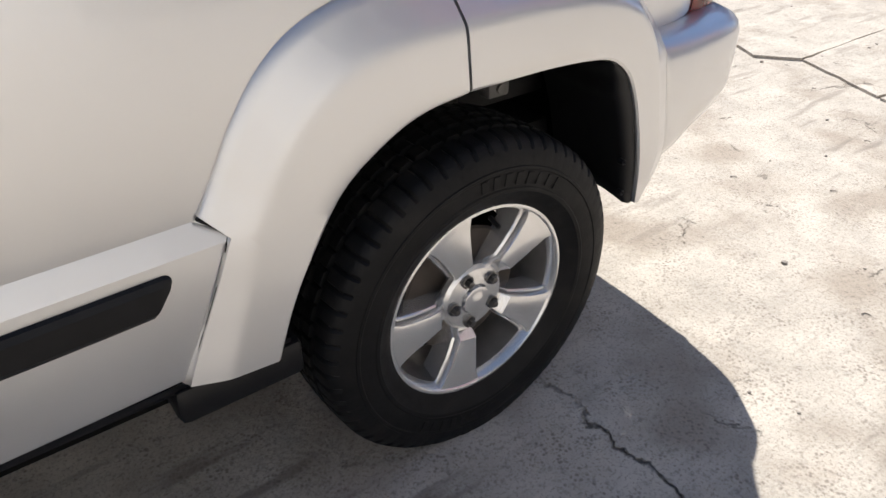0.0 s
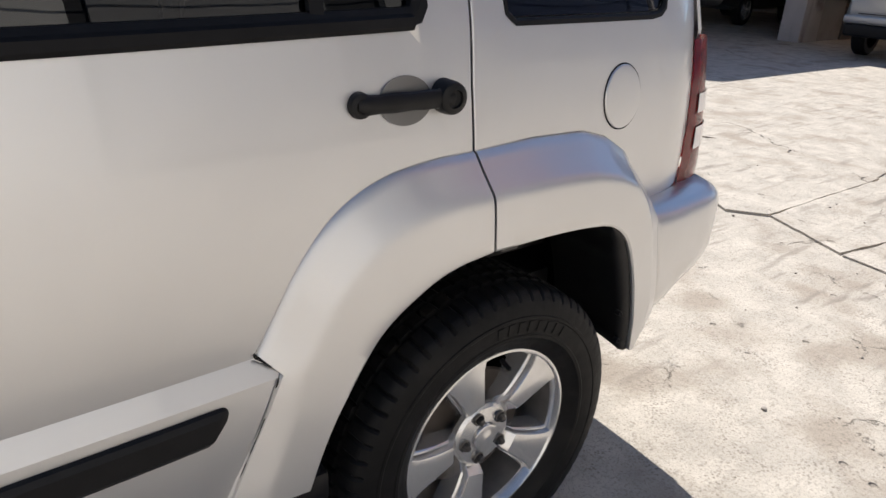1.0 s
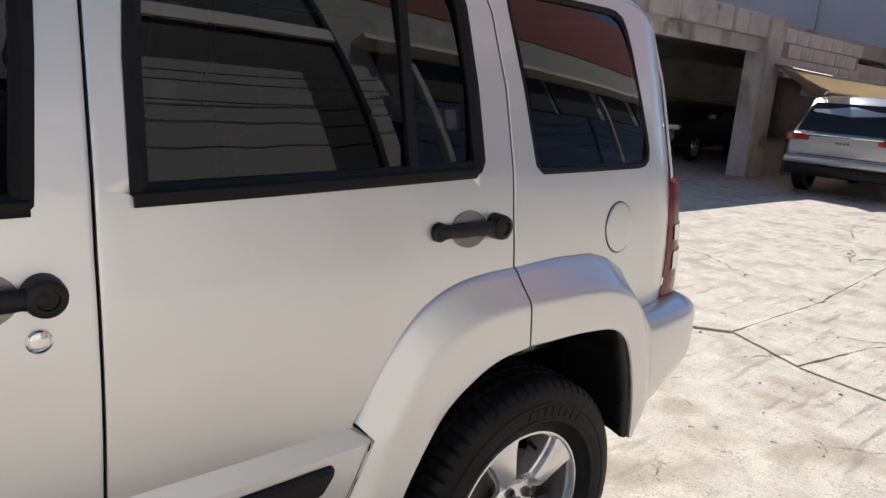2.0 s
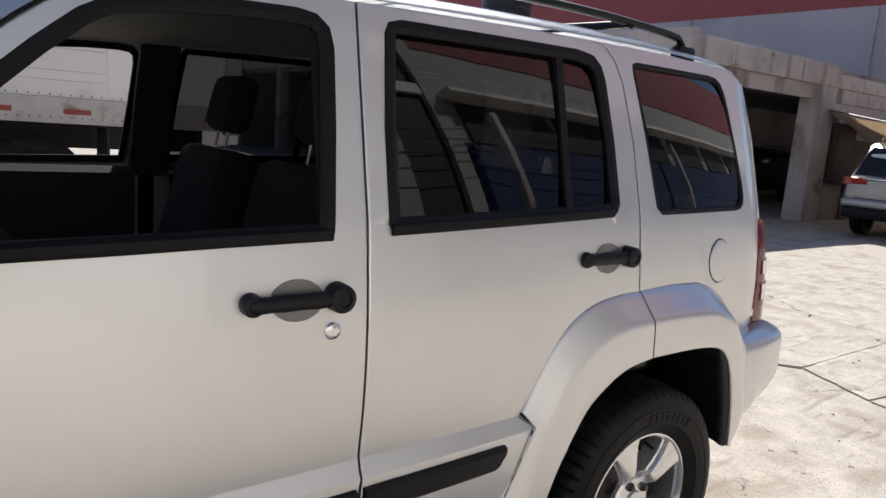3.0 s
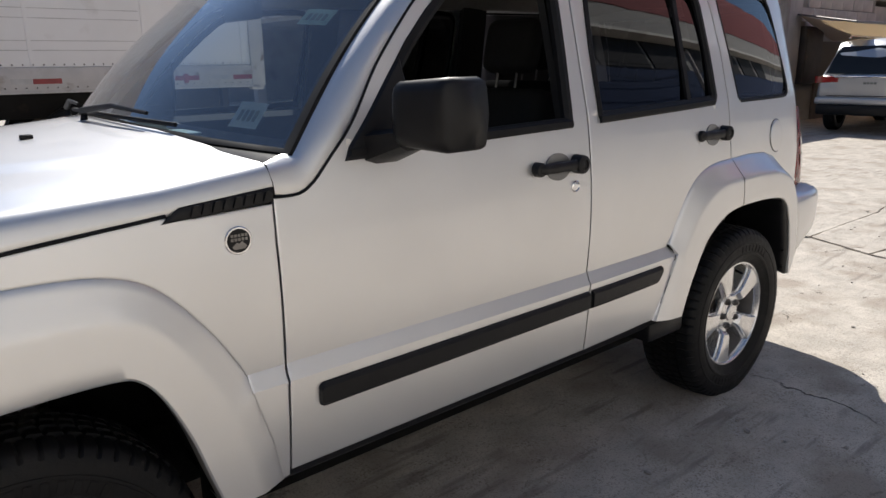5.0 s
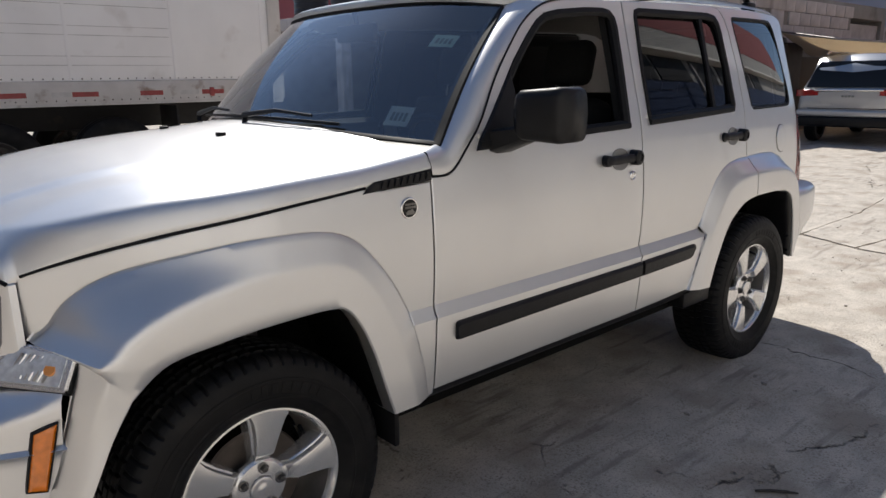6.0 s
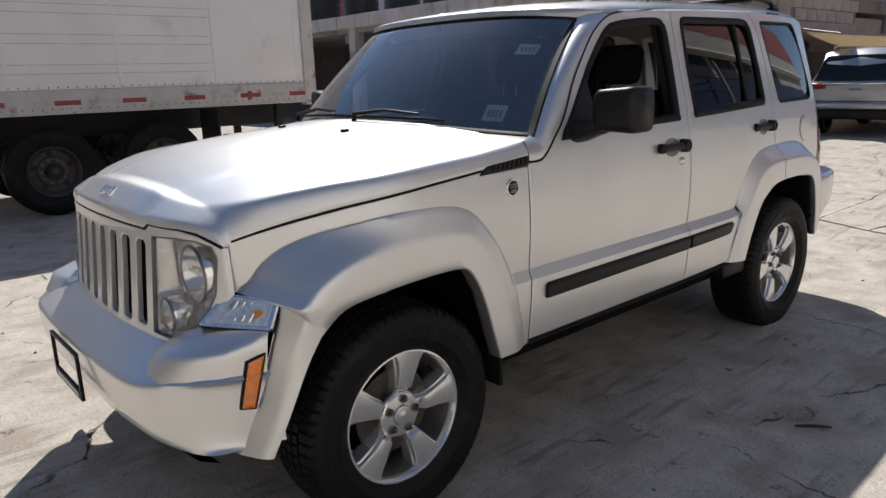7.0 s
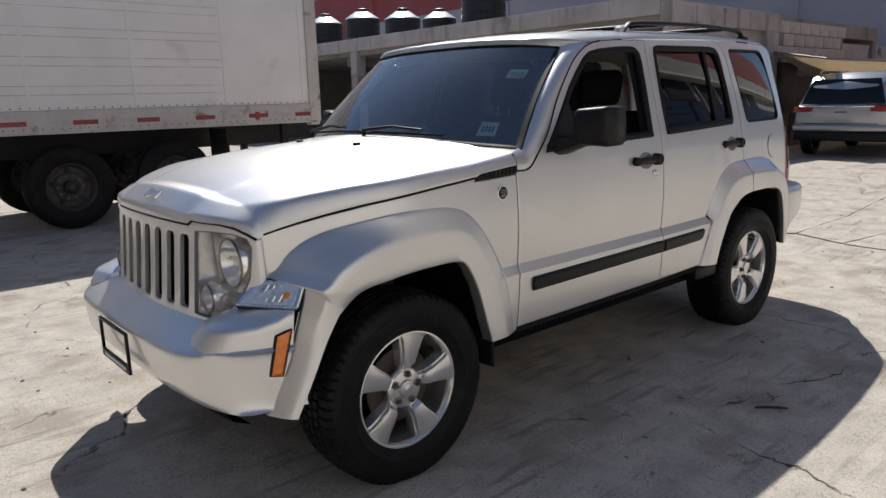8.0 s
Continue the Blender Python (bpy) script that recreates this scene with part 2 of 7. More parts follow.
def skin(bm, outline, surf, holes=(), grid=0.05, depth=0.018, creases=(), roll=0.003, lip=0.006):
    """A sheet over the outline in the plane (u, v), laid on surf(u, v, inward), with its edges rolled over and turned inward."""
    step = grid * 0.6
    loops = [dense(outline, step)] + [dense(h, step) for h in holes]
    pts, edges, sunk = [], [], []
    for i, lp in enumerate(loops):
        for ring, s in ((lp, roll), (inset(lp, lip if i == 0 else -lip), 0.0)):
            base, n = len(pts), len(ring)
            pts += [tuple(p) for p in ring]
            sunk += [s] * n
            edges += [(base + k, base + (k + 1) % n) for k in range(n)]
    for c in creases:
        cl = dense(c, step, False)
        base = len(pts)
        pts += [tuple(p) for p in cl]
        sunk += [0.0] * len(cl)
        edges += [(base + k, base + k + 1) for k in range(len(cl) - 1)]
    rim = np.array(pts)
    lo, hi = rim.min(0), rim.max(0)
    for i, u in enumerate(np.arange(lo[0], hi[0], grid)):
        for v in np.arange(lo[1] + (grid / 2 if i % 2 else 0), hi[1], grid):
            if np.min(np.abs(rim[:, 0] - u) + np.abs(rim[:, 1] - v)) > grid * 0.5:
                pts.append((u, v))
                sunk.append(0.0)
    from mathutils import geometry
    got = geometry.delaunay_2d_cdt([Vector(p) for p in pts], edges, [], 0, 1e-5)
    co, tris, orig = got[0], got[2], got[3]
    deep = [min((sunk[k] for k in o), default=0.0) for o in orig]
    edge_set = [tuple(p) for p in loops[0]]
    hole_sets = [[tuple(p) for p in h] for h in loops[1:]]
    made = {}
    lu, lv, ld = (bm.verts.layers.float.get(k) or bm.verts.layers.float.new(k) for k in ("pu", "pv", "deep"))
    lf = bm.faces.layers.int.get("front") or bm.faces.layers.int.new("front")

    def vert(i):
        if i not in made:
            w = made[i] = bm.verts.new(surf(co[i][0], co[i][1], deep[i]))
            w[lu], w[lv], w[ld] = co[i][0], co[i][1], deep[i]
        return made[i]

    back = {}
    for f in tris:
        c = (sum(co[i][0] for i in f) / len(f), sum(co[i][1] for i in f) / len(f))
        if inside(c, edge_set) and not any(inside(c, h) for h in hole_sets):
            bm.faces.new([vert(i) for i in f])[lf] = 1
    index = {v: i for i, v in made.items()}
    for e in [e for e in bm.edges if len(e.link_faces) == 1 and e.verts[0] in index and e.verts[1] in index]:
        a, b = e.verts
        for v in (a, b):
            if v not in back:
                i = index[v]
                back[v] = bm.verts.new(surf(co[i][0], co[i][1], depth))
        bm.faces.new((a, b, back[b], back[a]))
    bmesh.ops.recalc_face_normals(bm, faces=bm.faces)


# ---- the silver car: origin on the ground under the front axle, nose to -x ----
WHEELBASE, HUB_Z = 2.696, 0.352


def half_width(x, z):
    """Half the body's width at the height z, at x along the car."""
    if z <= 0.708:
        s = 0.907 - 0.25 * (0.708 - z) ** 2
    elif z < 0.747:
        s = 0.907 + (z - 0.708) / 0.039 * (0.888 - 0.907)
    elif z < 1.25:
        s = 0.897 - 0.3 * (z - 0.92) ** 2
    else:
        s = 0.865 - 0.2875 * (z - 1.25)
    if x > 1.6:
        s -= (0.034 + 0.004 * min(1.0, max(0.0, (z - 0.75) / 0.45))) * (x - 1.6) ** 2
    if x > 3.33:
        s -= 1.6 * (x - 3.33) ** 2
    if x < 0.1:
        u = (0.1 - x) / 0.577
        s -= 0.27 * min(u, 0.69) ** 2.2 + 0.38 * max(0.0, u - 0.69)
    return s


def flank(side):
    return lambda x, z, d: (x, side * (half_width(x, z) - d), z)


HOOD_EDGE = np.array(smooth_line([(-0.477, 0.995), (-0.39, 1.026), (-0.27, 1.060), (-0.14, 1.086), (0.085, 1.112), (0.33, 1.134), (0.595, 1.163)], 0.02))


def hood_line(x):
    return float(np.interp(x, HOOD_EDGE[:, 0], HOOD_EDGE[:, 1]))


def nose(y, z=0.7):
    return -0.656 + 0.15 * y * y + 1.15 * max(0.0, abs(y) - 0.42) ** 2 + 0.1 * (z - 0.7)


def widen(pts):
    """Spreads an outline of the nose from its drawn width to its true one."""
    return [(math.copysign(float(np.interp(abs(y), [0, 0.327, 0.372, 0.614, 0.645], [0, 0.372, 0.42, 0.652, 0.688])), y), z) for y, z in pts]


def hood_foot(y):
    """Height of the seam between the hood's lip and the grille."""
    return float(np.interp(abs(y), [0, 0.370, 0.395, 0.543, 0.60, 0.638, 0.665], [1.024, 1.021, 1.038, 1.035, 1.023, 1.003, 0.985]))


NOSE_LINE = np.array(smooth_line([(0.0, 0.0), (0.002, 0.16), (0.007, 0.36), (0.013, 0.44), (0.028, 0.58), (0.050, 0.77), (0.070, 0.93), (0.082, 0.985), (0.10, 1.0), (0.13, 1.0)], 0.012))
NOSE_RUN, NOSE_RISE = NOSE_LINE[:, 0], NOSE_LINE[:, 1]


def hood_z(x, y):
    zs = hood_line(x)
    ye = half_width(max(x, -0.468), zs) + 0.004
    e, df = max(0.0, ye - abs(y)), max(0.0, x - nose(y, 1.0))
    edge, dome = float(np.interp(x, [-0.47, -0.1, 0.35], [0.088, 0.066, 0.050])), float(np.interp(x, [-0.5, -0.1, 0.35], [0.041, 0.059, 0.075]))
    rise = edge * (1 - math.exp(-(e / 0.012) ** 1.2)) + dome * (1 - (1 - min(1.0, e / ye)) ** 1.8)
    step = 0.007 / (1 + math.exp((abs(y) - (0.36 + 0.33 * (x + 0.46))) / 0.008))
    top = zs + rise + step
    foot = min(hood_foot(y), top - 0.004)
    # an upright lip, a sloping facet above it and a soft crease before the flat of the hood
    return foot + (top - foot) * float(np.interp(df, NOSE_RUN, NOSE_RISE))


car = thing("car", "silver four-door off-road car with black side mouldings, parked on concrete", "car")

# door and window outlines, in (x, z)
A_LINE = [(0.582, 1.138), (0.63, 1.137), (0.658, 1.143), (0.69, 1.165), (0.73, 1.205), (0.815, 1.291), (0.917, 1.423), (1.051, 1.56),
          (1.12, 1.615), (1.184, 1.652), (1.25, 1.676), (1.32, 1.688), (1.45, 1.696)]
FRONT_DOOR = A_LINE[::-1] + [(0.580, 1.04), (0.582, 0.759), (0.578, 0.72), (0.575, 0.60), (0.572, 0.473), (1.668, 0.473), (1.675, 0.75),
                             (1.677, 1.16), (1.679, 1.23), (1.688, 1.45), (1.698, 1.704)]
FRONT_WINDOW = [(0.80, 1.210), (1.20, 1.217), (1.588, 1.228), (1.600, 1.239), (1.622, 1.45), (1.633, 1.60), (1.627, 1.640), (1.602, 1.662),
                (1.56, 1.668), (1.45, 1.664), (1.30, 1.650), (1.22, 1.635), (1.17, 1.608), (1.10, 1.55), (1.02, 1.475), (0.93, 1.375),
                (0.85, 1.285), (0.79, 1.22)]
REAR_ARCH = [(2.155, 0.744), (2.188, 0.80), (2.232, 0.878), (2.282, 0.943), (2.345, 0.990), (2.43, 1.019), (2.531, 1.030)]
REAR_ARCH = [tuple(p) for p in smooth_line(REAR_ARCH, 0.03)]
C_LINE = [(2.616, 1.030), (2.612, 1.15), (2.616, 1.27), (2.620, 1.45), (2.597, 1.62), (2.570, 1.68), (2.530, 1.718), (2.46, 1.727)]
REAR_DOOR = ([(1.674, 0.473), (2.087, 0.477), (2.196, 0.717)] + REAR_ARCH + C_LINE
             + [(2.2, 1.722), (1.704, 1.706), (1.694, 1.45), (1.685, 1.23), (1.683, 1.16), (1.681, 0.75)])
REAR_WINDOW = [(1.750, 1.236), (2.470, 1.257), (2.499, 1.263), (2.514, 1.285), (2.517, 1.45), (2.506, 1.62), (2.495, 1.656), (2.466, 1.681),
               (2.40, 1.690), (1.81, 1.680), (1.781, 1.672), (1.770, 1.650), (1.749, 1.45), (1.739, 1.249)]
QUARTER = ([(x + 0.006, z) for x, z in C_LINE] + [(2.9, 1.734), (3.28, 1.727), (3.365, 1.705), (3.425, 1.65), (3.495, 1.5), (3.565, 1.30), (3.590, 1.19), (3.507, 1.185),
           (3.477, 1.0), (3.432, 0.812), (3.20, 0.806), (3.185, 0.86), (3.15, 0.92), (3.10, 0.970), (3.035, 1.004), (2.95, 1.026), (2.79, 1.034)])
QUARTER_WINDOW = [(2.735, 1.252), (3.21, 1.252), (3.25, 1.257), (3.274, 1.272), (3.284, 1.30), (3.283, 1.34), (3.265, 1.45), (3.236, 1.59), (3.220, 1.643), (3.198, 1.675), (3.165, 1.689), (3.12, 1.692),
                  (2.68, 1.686), (2.660, 1.680), (2.660, 1.655), (2.693, 1.45), (2.711, 1.27)]
FRONT_ARCH = [tuple(p) for p in smooth_line([(-0.426, 0.880), (-0.395, 0.928), (-0.335, 0.976), (-0.24, 1.012), (-0.06, 1.040), (0.07, 1.043), (0.19, 1.036), (0.275, 1.010), (0.339, 0.958), (0.414, 0.861), (0.482, 0.745)], 0.03)]
FENDER = ([(x, hood_line(x) - 0.006) for x in (-0.468, -0.39, -0.27, -0.14, 0.0, 0.085, 0.20, 0.33)] + [(0.40, 1.119), (0.577, 1.126), (0.574, 1.04),
          (0.576, 0.76), (0.572, 0.72), (0.566, 0.46), (0.548, 0.456), (0.53, 0.55), (0.485, 0.708)] + FRONT_ARCH[::-1] + [(-0.455, 0.84), (-0.478, 0.86)])
CREASE = [[(0.3, 0.747), (2.3, 0.747)], [(0.3, 0.708), (2.3, 0.708)]]
CREASE_LONG = CREASE + [[(0.5, 1.25), (3.6, 1.25)]]


def window_frame(bm, outline, side, width, proud=0.004, depth=0.02):
    lp = dense(outline, 0.03)
    o, i = inset(lp, -0.004), inset(lp, width)
    f = flank(side)
    rows = [[f(*p, d) for p in ring] for ring, d in ((o, 0.006), (o, -proud), (inset(lp, width * 0.5), -proud * 1.2), (i, 0.004), (i, depth))]
    loft(bm, rows, closed=True)


def pane(bm, outline, side, sink):
    zs = [p[1] for p in outline]
    z0, z1 = min(zs), max(zs)

    def sheet(x, z, d):
        t = 2 * (z - z0) / (z1 - z0) - 1
        return (x, side * (half_width(x, z) - sink + 0.011 * (1 - t * t) - d * 0.3), z)

    skin(bm, inset(dense(outline, 0.04), 0.012), sheet, grid=0.07, depth=0.006, roll=0, lip=0.01)
    return sheet


def handle(bm, x, z, side):
    """A grab handle: a bar between two rounded bosses, standing off the door."""
    y = half_width(x, z)
    rows = []
    for t in np.linspace(0, 1, 15):
        xx = x - 0.200 * t
        h = 0.0165 + 0.004 * math.cos(t * 20) * 0.2 + (0.004 if t < 0.2 else 0)
        out = 0.024 if 0.06 < t < 0.94 else 0.018
        rows.append([(xx, side * (y + out + h * 0.75 * math.cos(a) - 0.004), z + (h if 0.03 < t < 0.97 else h * 0.8) * math.sin(a)) for a in np.linspace(0, 2 * math.pi, 13)[:-1]])
    loft(bm, rows, closed=True, caps=True)
    for xx, r, deep in ((x - 0.013, 0.0295, 0.036), (x - 0.192, 0.0215, 0.026)):
        prof = [(-0.03, r * 1.05), (deep * 0.7, r), (deep * 0.93, r * 0.93), (deep, r * 0.80), (deep + 0.001, r * 0.55), (deep - 0.003, r * 0.5), (deep - 0.003, 0.001)]
        rows = []
        for o, rr in prof:
            rows.append([(xx + rr * math.cos(a), side * (y + o), z + rr * math.sin(a)) for a in np.linspace(0, 2 * math.pi, 21)[:-1]])
        loft(bm, rows, closed=True)
    bmesh.ops.recalc_face_normals(bm, faces=bm.faces)


def handle_dish(bm, x, z, side):
    """The shallow oval hollow in the door behind the handle, as a dished sheet just proud of the skin, its shade
    painted on.
    """
    rows = []
    for r in (1.0, 0.9, 0.7, 0.4, 0.05):
        rows.append([(x + 0.056 * r * math.cos(a), side * (half_width(x + 0.056 * r * math.cos(a), z + 0.041 * r * math.sin(a)) + 0.0035 - 0.0025 * (1 - r)), z + 0.041 * r * math.sin(a))
                     for a in np.linspace(0, 2 * math.pi, 33)[:-1]])
    rows.insert(0, [(px, py - side * 0.006, pz) for px, py, pz in rows[0]])
    loft(bm, rows, closed=True)


# darker than the body paint: the hollow's shade is put into the colour
DISH_SHADE = material("door_dish_shade", (0.20, 0.195, 0.19), 0.4, 0.6, 0.6, 0.03, 6)
side_parts = {}
for side, word in ((-1, "left"), (1, "right")):
    f = flank(side)
    bm = bmesh.new()
    skin(bm, FRONT_DOOR, f, [FRONT_WINDOW], 0.05, creases=CREASE)
    fd = part("front_door", bm, PAINT, car, "silver front door with its window lowered" if side < 0 else "silver front door", surf=f)
    bm = bmesh.new()
    skin(bm, REAR_DOOR, f, [REAR_WINDOW], 0.05, creases=CREASE)
    rd = part("rear_door", bm, PAINT, car, "silver rear door with dark tinted window", surf=f)
    bm = bmesh.new()
    skin(bm, QUARTER, f, [QUARTER_WINDOW], 0.045)
    qp = part("rear_quarter_panel", bm, PAINT, car, surf=f)
    bm = bmesh.new()
    skin(bm, FENDER, f, (), 0.04, creases=CREASE)
    fp = part("front_fender", bm, PAINT, car, surf=f)
    side_parts[side] = (fd, rd, qp, fp)
    for outline, owner, width in ((FRONT_WINDOW, fd, 0.026), (REAR_WINDOW, rd, 0.026)):
        bm = bmesh.new()
        window_frame(bm, outline, side, width)
        part("window_frame", bm, RUBBER_SEAL, owner, "black rubber window frame")
    bm = bmesh.new()
    window_frame(bm, QUARTER_WINDOW, side, 0.010, 0.001, 0.01)
    part("window_seal", bm, RUBBER_SEAL, qp)
    for outline, owner, z0 in ((FRONT_WINDOW, fd, 1.0), (REAR_WINDOW, rd, 1.0)):
        # weather strip along the foot of the window
        xs = [p[0] for p in outline]
        x0, x1 = min(xs) + 0.0, max(xs) - 0.035
        bm = bmesh.new()
        zf = (lambda x: 1.209 + 0.0215 * (x - 0.80)) if owner is fd else (lambda x: 1.2315 + 0.028 * (x - 1.757))
        rows = []
        for x in np.linspace(x0, x1, 24):
            z = zf(x)
            y = half_width(x, z)
            rows.append([(x, side * (y + a), z + b) for a, b in ((-0.01, -0.003), (0.006, -0.003), (0.010, 0.004), (0.008, 0.018), (-0.012, 0.026))])
        loft(bm, rows, closed=True, caps=True)
        part("weather_strip", bm, RUBBER_SEAL, owner)
    bm = bmesh.new()
    sheet = pane(bm, REAR_WINDOW, side, 0.022)
    part("tinted_pane", bm, GLASS_TINT, rd, "dark tinted glass", surf=sheet)
    bm = bmesh.new()
    sheet = pane(bm, QUARTER_WINDOW, side, 0.012)
    part("tinted_pane", bm, GLASS_TINT, qp, "dark tinted glass", surf=sheet)
    bm = bmesh.new()
    rows = []
    for z, x in ((1.250, 2.305), (1.45, 2.314), (1.690, 2.324)):
        rows.append([(x + dx, side * (half_width(x, z) - d), z) for dx, d in ((-0.013, 0.014), (-0.012, 0.002), (0.012, 0.002), (0.013, 0.014))])
    loft(bm, rows)
    part("window_divider", bm, RUBBER_SEAL, rd)
    # handles
    for x, z, owner in ((1.618, 1.113, fd), (2.556, 1.139, rd)):
        bm = bmesh.new()
        handle_dish(bm, x - 0.098, z - 0.001, side)
        part("handle_recess", bm, DISH_SHADE, owner)
        bm = bmesh.new()
        handle(bm, x, z, side)
        part("door_handle", bm, BLACK, owner, "black grab handle with a round push button")
    bm = bmesh.new()
    y = half_width(1.596, 1.044)
    prof = [(-0.005, 0.0185), (0.004, 0.018), (0.006, 0.0155), (0.0035, 0.0135), (0.005, 0.011), (0.005, 0.001)]
    loft(bm, [[(1.596 + r * math.cos(a), side * (y + o), 1.044 + r * math.sin(a)) for a in np.linspace(0, 2 * math.pi, 25)[:-1]] for o, r in prof], closed=True)
    box(bm, 1.5945, 1.5975, side * (y + 0.005) - 0.001, side * (y + 0.005) + 0.001, 1.037, 1.051)
    if side < 0:
        part("door_lock", bm, CHROME, fd, "small round chrome lock")
    else:
        bm.free()
    # black side moulding, one length on each door
    for owner, x0, x1, slant in ((fd, 0.650, 1.665, 0), (rd, 1.682, 2.103, 1)):
        bm = bmesh.new()
        rows = []
        xs = [x0 + d for d in (0, 0.001, 0.004, 0.008, 0.013)] + list(np.linspace(x0 + 0.03, x1 - 0.03, 14)) + [x1 - d for d in (0.013, 0.008, 0.004, 0.001, 0)]
        for i, x in enumerate(xs):
            # rounded corners where the strip ends against the flare
            d = min(x1 - x if slant else 1.0, x - x0 if not slant else 1.0, 0.013)
            round_off = 0.013 - math.sqrt(max(0.0, 0.013 ** 2 - (0.013 - d) ** 2))
            k = 0.3 if i in (0, len(xs) - 1) else 1.0
            zt, zb = 0.682 + 0.006 * (x - 0.645) - round_off, 0.617 + 0.006 * (x - 0.645) + round_off
            row = []
            for z, o in ((zt, 0.0), (zt - 0.003, 0.010 * k), (zt - 0.012, 0.016 * k), (zb + 0.012, 0.016 * k), (zb + 0.003, 0.010 * k), (zb, 0.0)):
                xx = x - slant * max(0, (x - x0) / (x1 - x0)) ** 6 * (zt - z) / (zt - zb) * 0.034
                row.append((xx, side * (half_width(x, z) - 0.002 + o), z))
            rows.append(row)
        loft(bm, rows, closed=True, caps=True)
        part("side_moulding", bm, BLACK, owner, "black plastic side moulding")

# dark cut where the door's ledge ends against the flare
for side in (-1, 1):
    bm = bmesh.new()
    cut = [(2.160, 0.751), (2.199, 0.718), (2.171, 0.650), (2.130, 0.562), (2.090, 0.474)]
    cut = dense(cut, 0.02, False)
    tube(bm, [(x, side * (half_width(x, z) + 0.0015), z) for x, z in cut], [0.0042 if z > 0.70 else 0.0030 for x, z in cut], 6)
    part("door_gap", bm, RUBBER_SEAL, side_parts[side][1])

# dark cut between the front door's frame and the windscreen pillar
for side in (-1, 1):
    bm = bmesh.new()
    tube(bm, [(x, side * (half_width(x, z) + 0.0005), z + 0.002) for x, z in smooth_line(A_LINE[:-1], 0.02)], 0.0035, 6)
    part("door_gap", bm, RUBBER_SEAL, side_parts[side][0])

# fuel filler door
bm = bmesh.new()
FX, FZ, FR = 3.092, 1.086, 0.071
rows = []
for r, o in ((1.0, -0.008), (1.0, 0.002), (0.97, 0.0045), (0.9, 0.005), (0.6, 0.005), (0.3, 0.005), (0.02, 0.005)):
    rows.append([(FX + FR * r * math.cos(a), -(half_width(FX + FR * r * math.cos(a), FZ + FR * r * math.sin(a)) + o), FZ + FR * r * math.sin(a))
                 for a in np.linspace(0, 2 * math.pi, 41)[:-1]])
loft(bm, rows, closed=True)
part("fuel_door", bm, PAINT, side_parts[-1][2], "round silver fuel door")
bm = bmesh.new()
rows = []
for r, o in ((1.045, 0.0), (1.04, 0.0012), (0.99, 0.0012), (0.985, 0.0)):
    rows.append([(FX + FR * r * math.cos(a), -(half_width(FX + FR * r * math.cos(a), FZ + FR * r * math.sin(a)) + o), FZ + FR * r * math.sin(a))
                 for a in np.linspace(0, 2 * math.pi, 41)[:-1]])
loft(bm, rows, closed=True)
part("fuel_door_gap", bm, RUBBER_SEAL, side_parts[-1][2])


# ---- wheel arch flares ----
def flare_out(x):
    """Half width at the lip of the flares."""
    y = 0.917
    if x < -0.12:
        y -= 0.5 * (-0.12 - x) ** 2
    if x > 3.0:
        y -= 0.75 * (x - 3.0) ** 2
    return y


def nose_side(x):
    """Half width of the front bumper where it wraps round the corner."""
    return float(np.interp(x, [-0.785, -0.783, -0.777, -0.762, -0.722, -0.655, -0.575, -0.487, -0.42], [0.0, 0.25, 0.42, 0.55, 0.64, 0.705, 0.752, 0.789, 0.812]))


FLARE_SHAPE = ((0.0, 0.0), (0.02, 0.13), (0.10, 0.29), (0.22, 0.55), (0.34, 0.83), (0.39, 0.93), (0.43, 0.972), (0.48, 0.99), (0.60, 1.0), (0.80, 1.0), (0.97, 0.995))


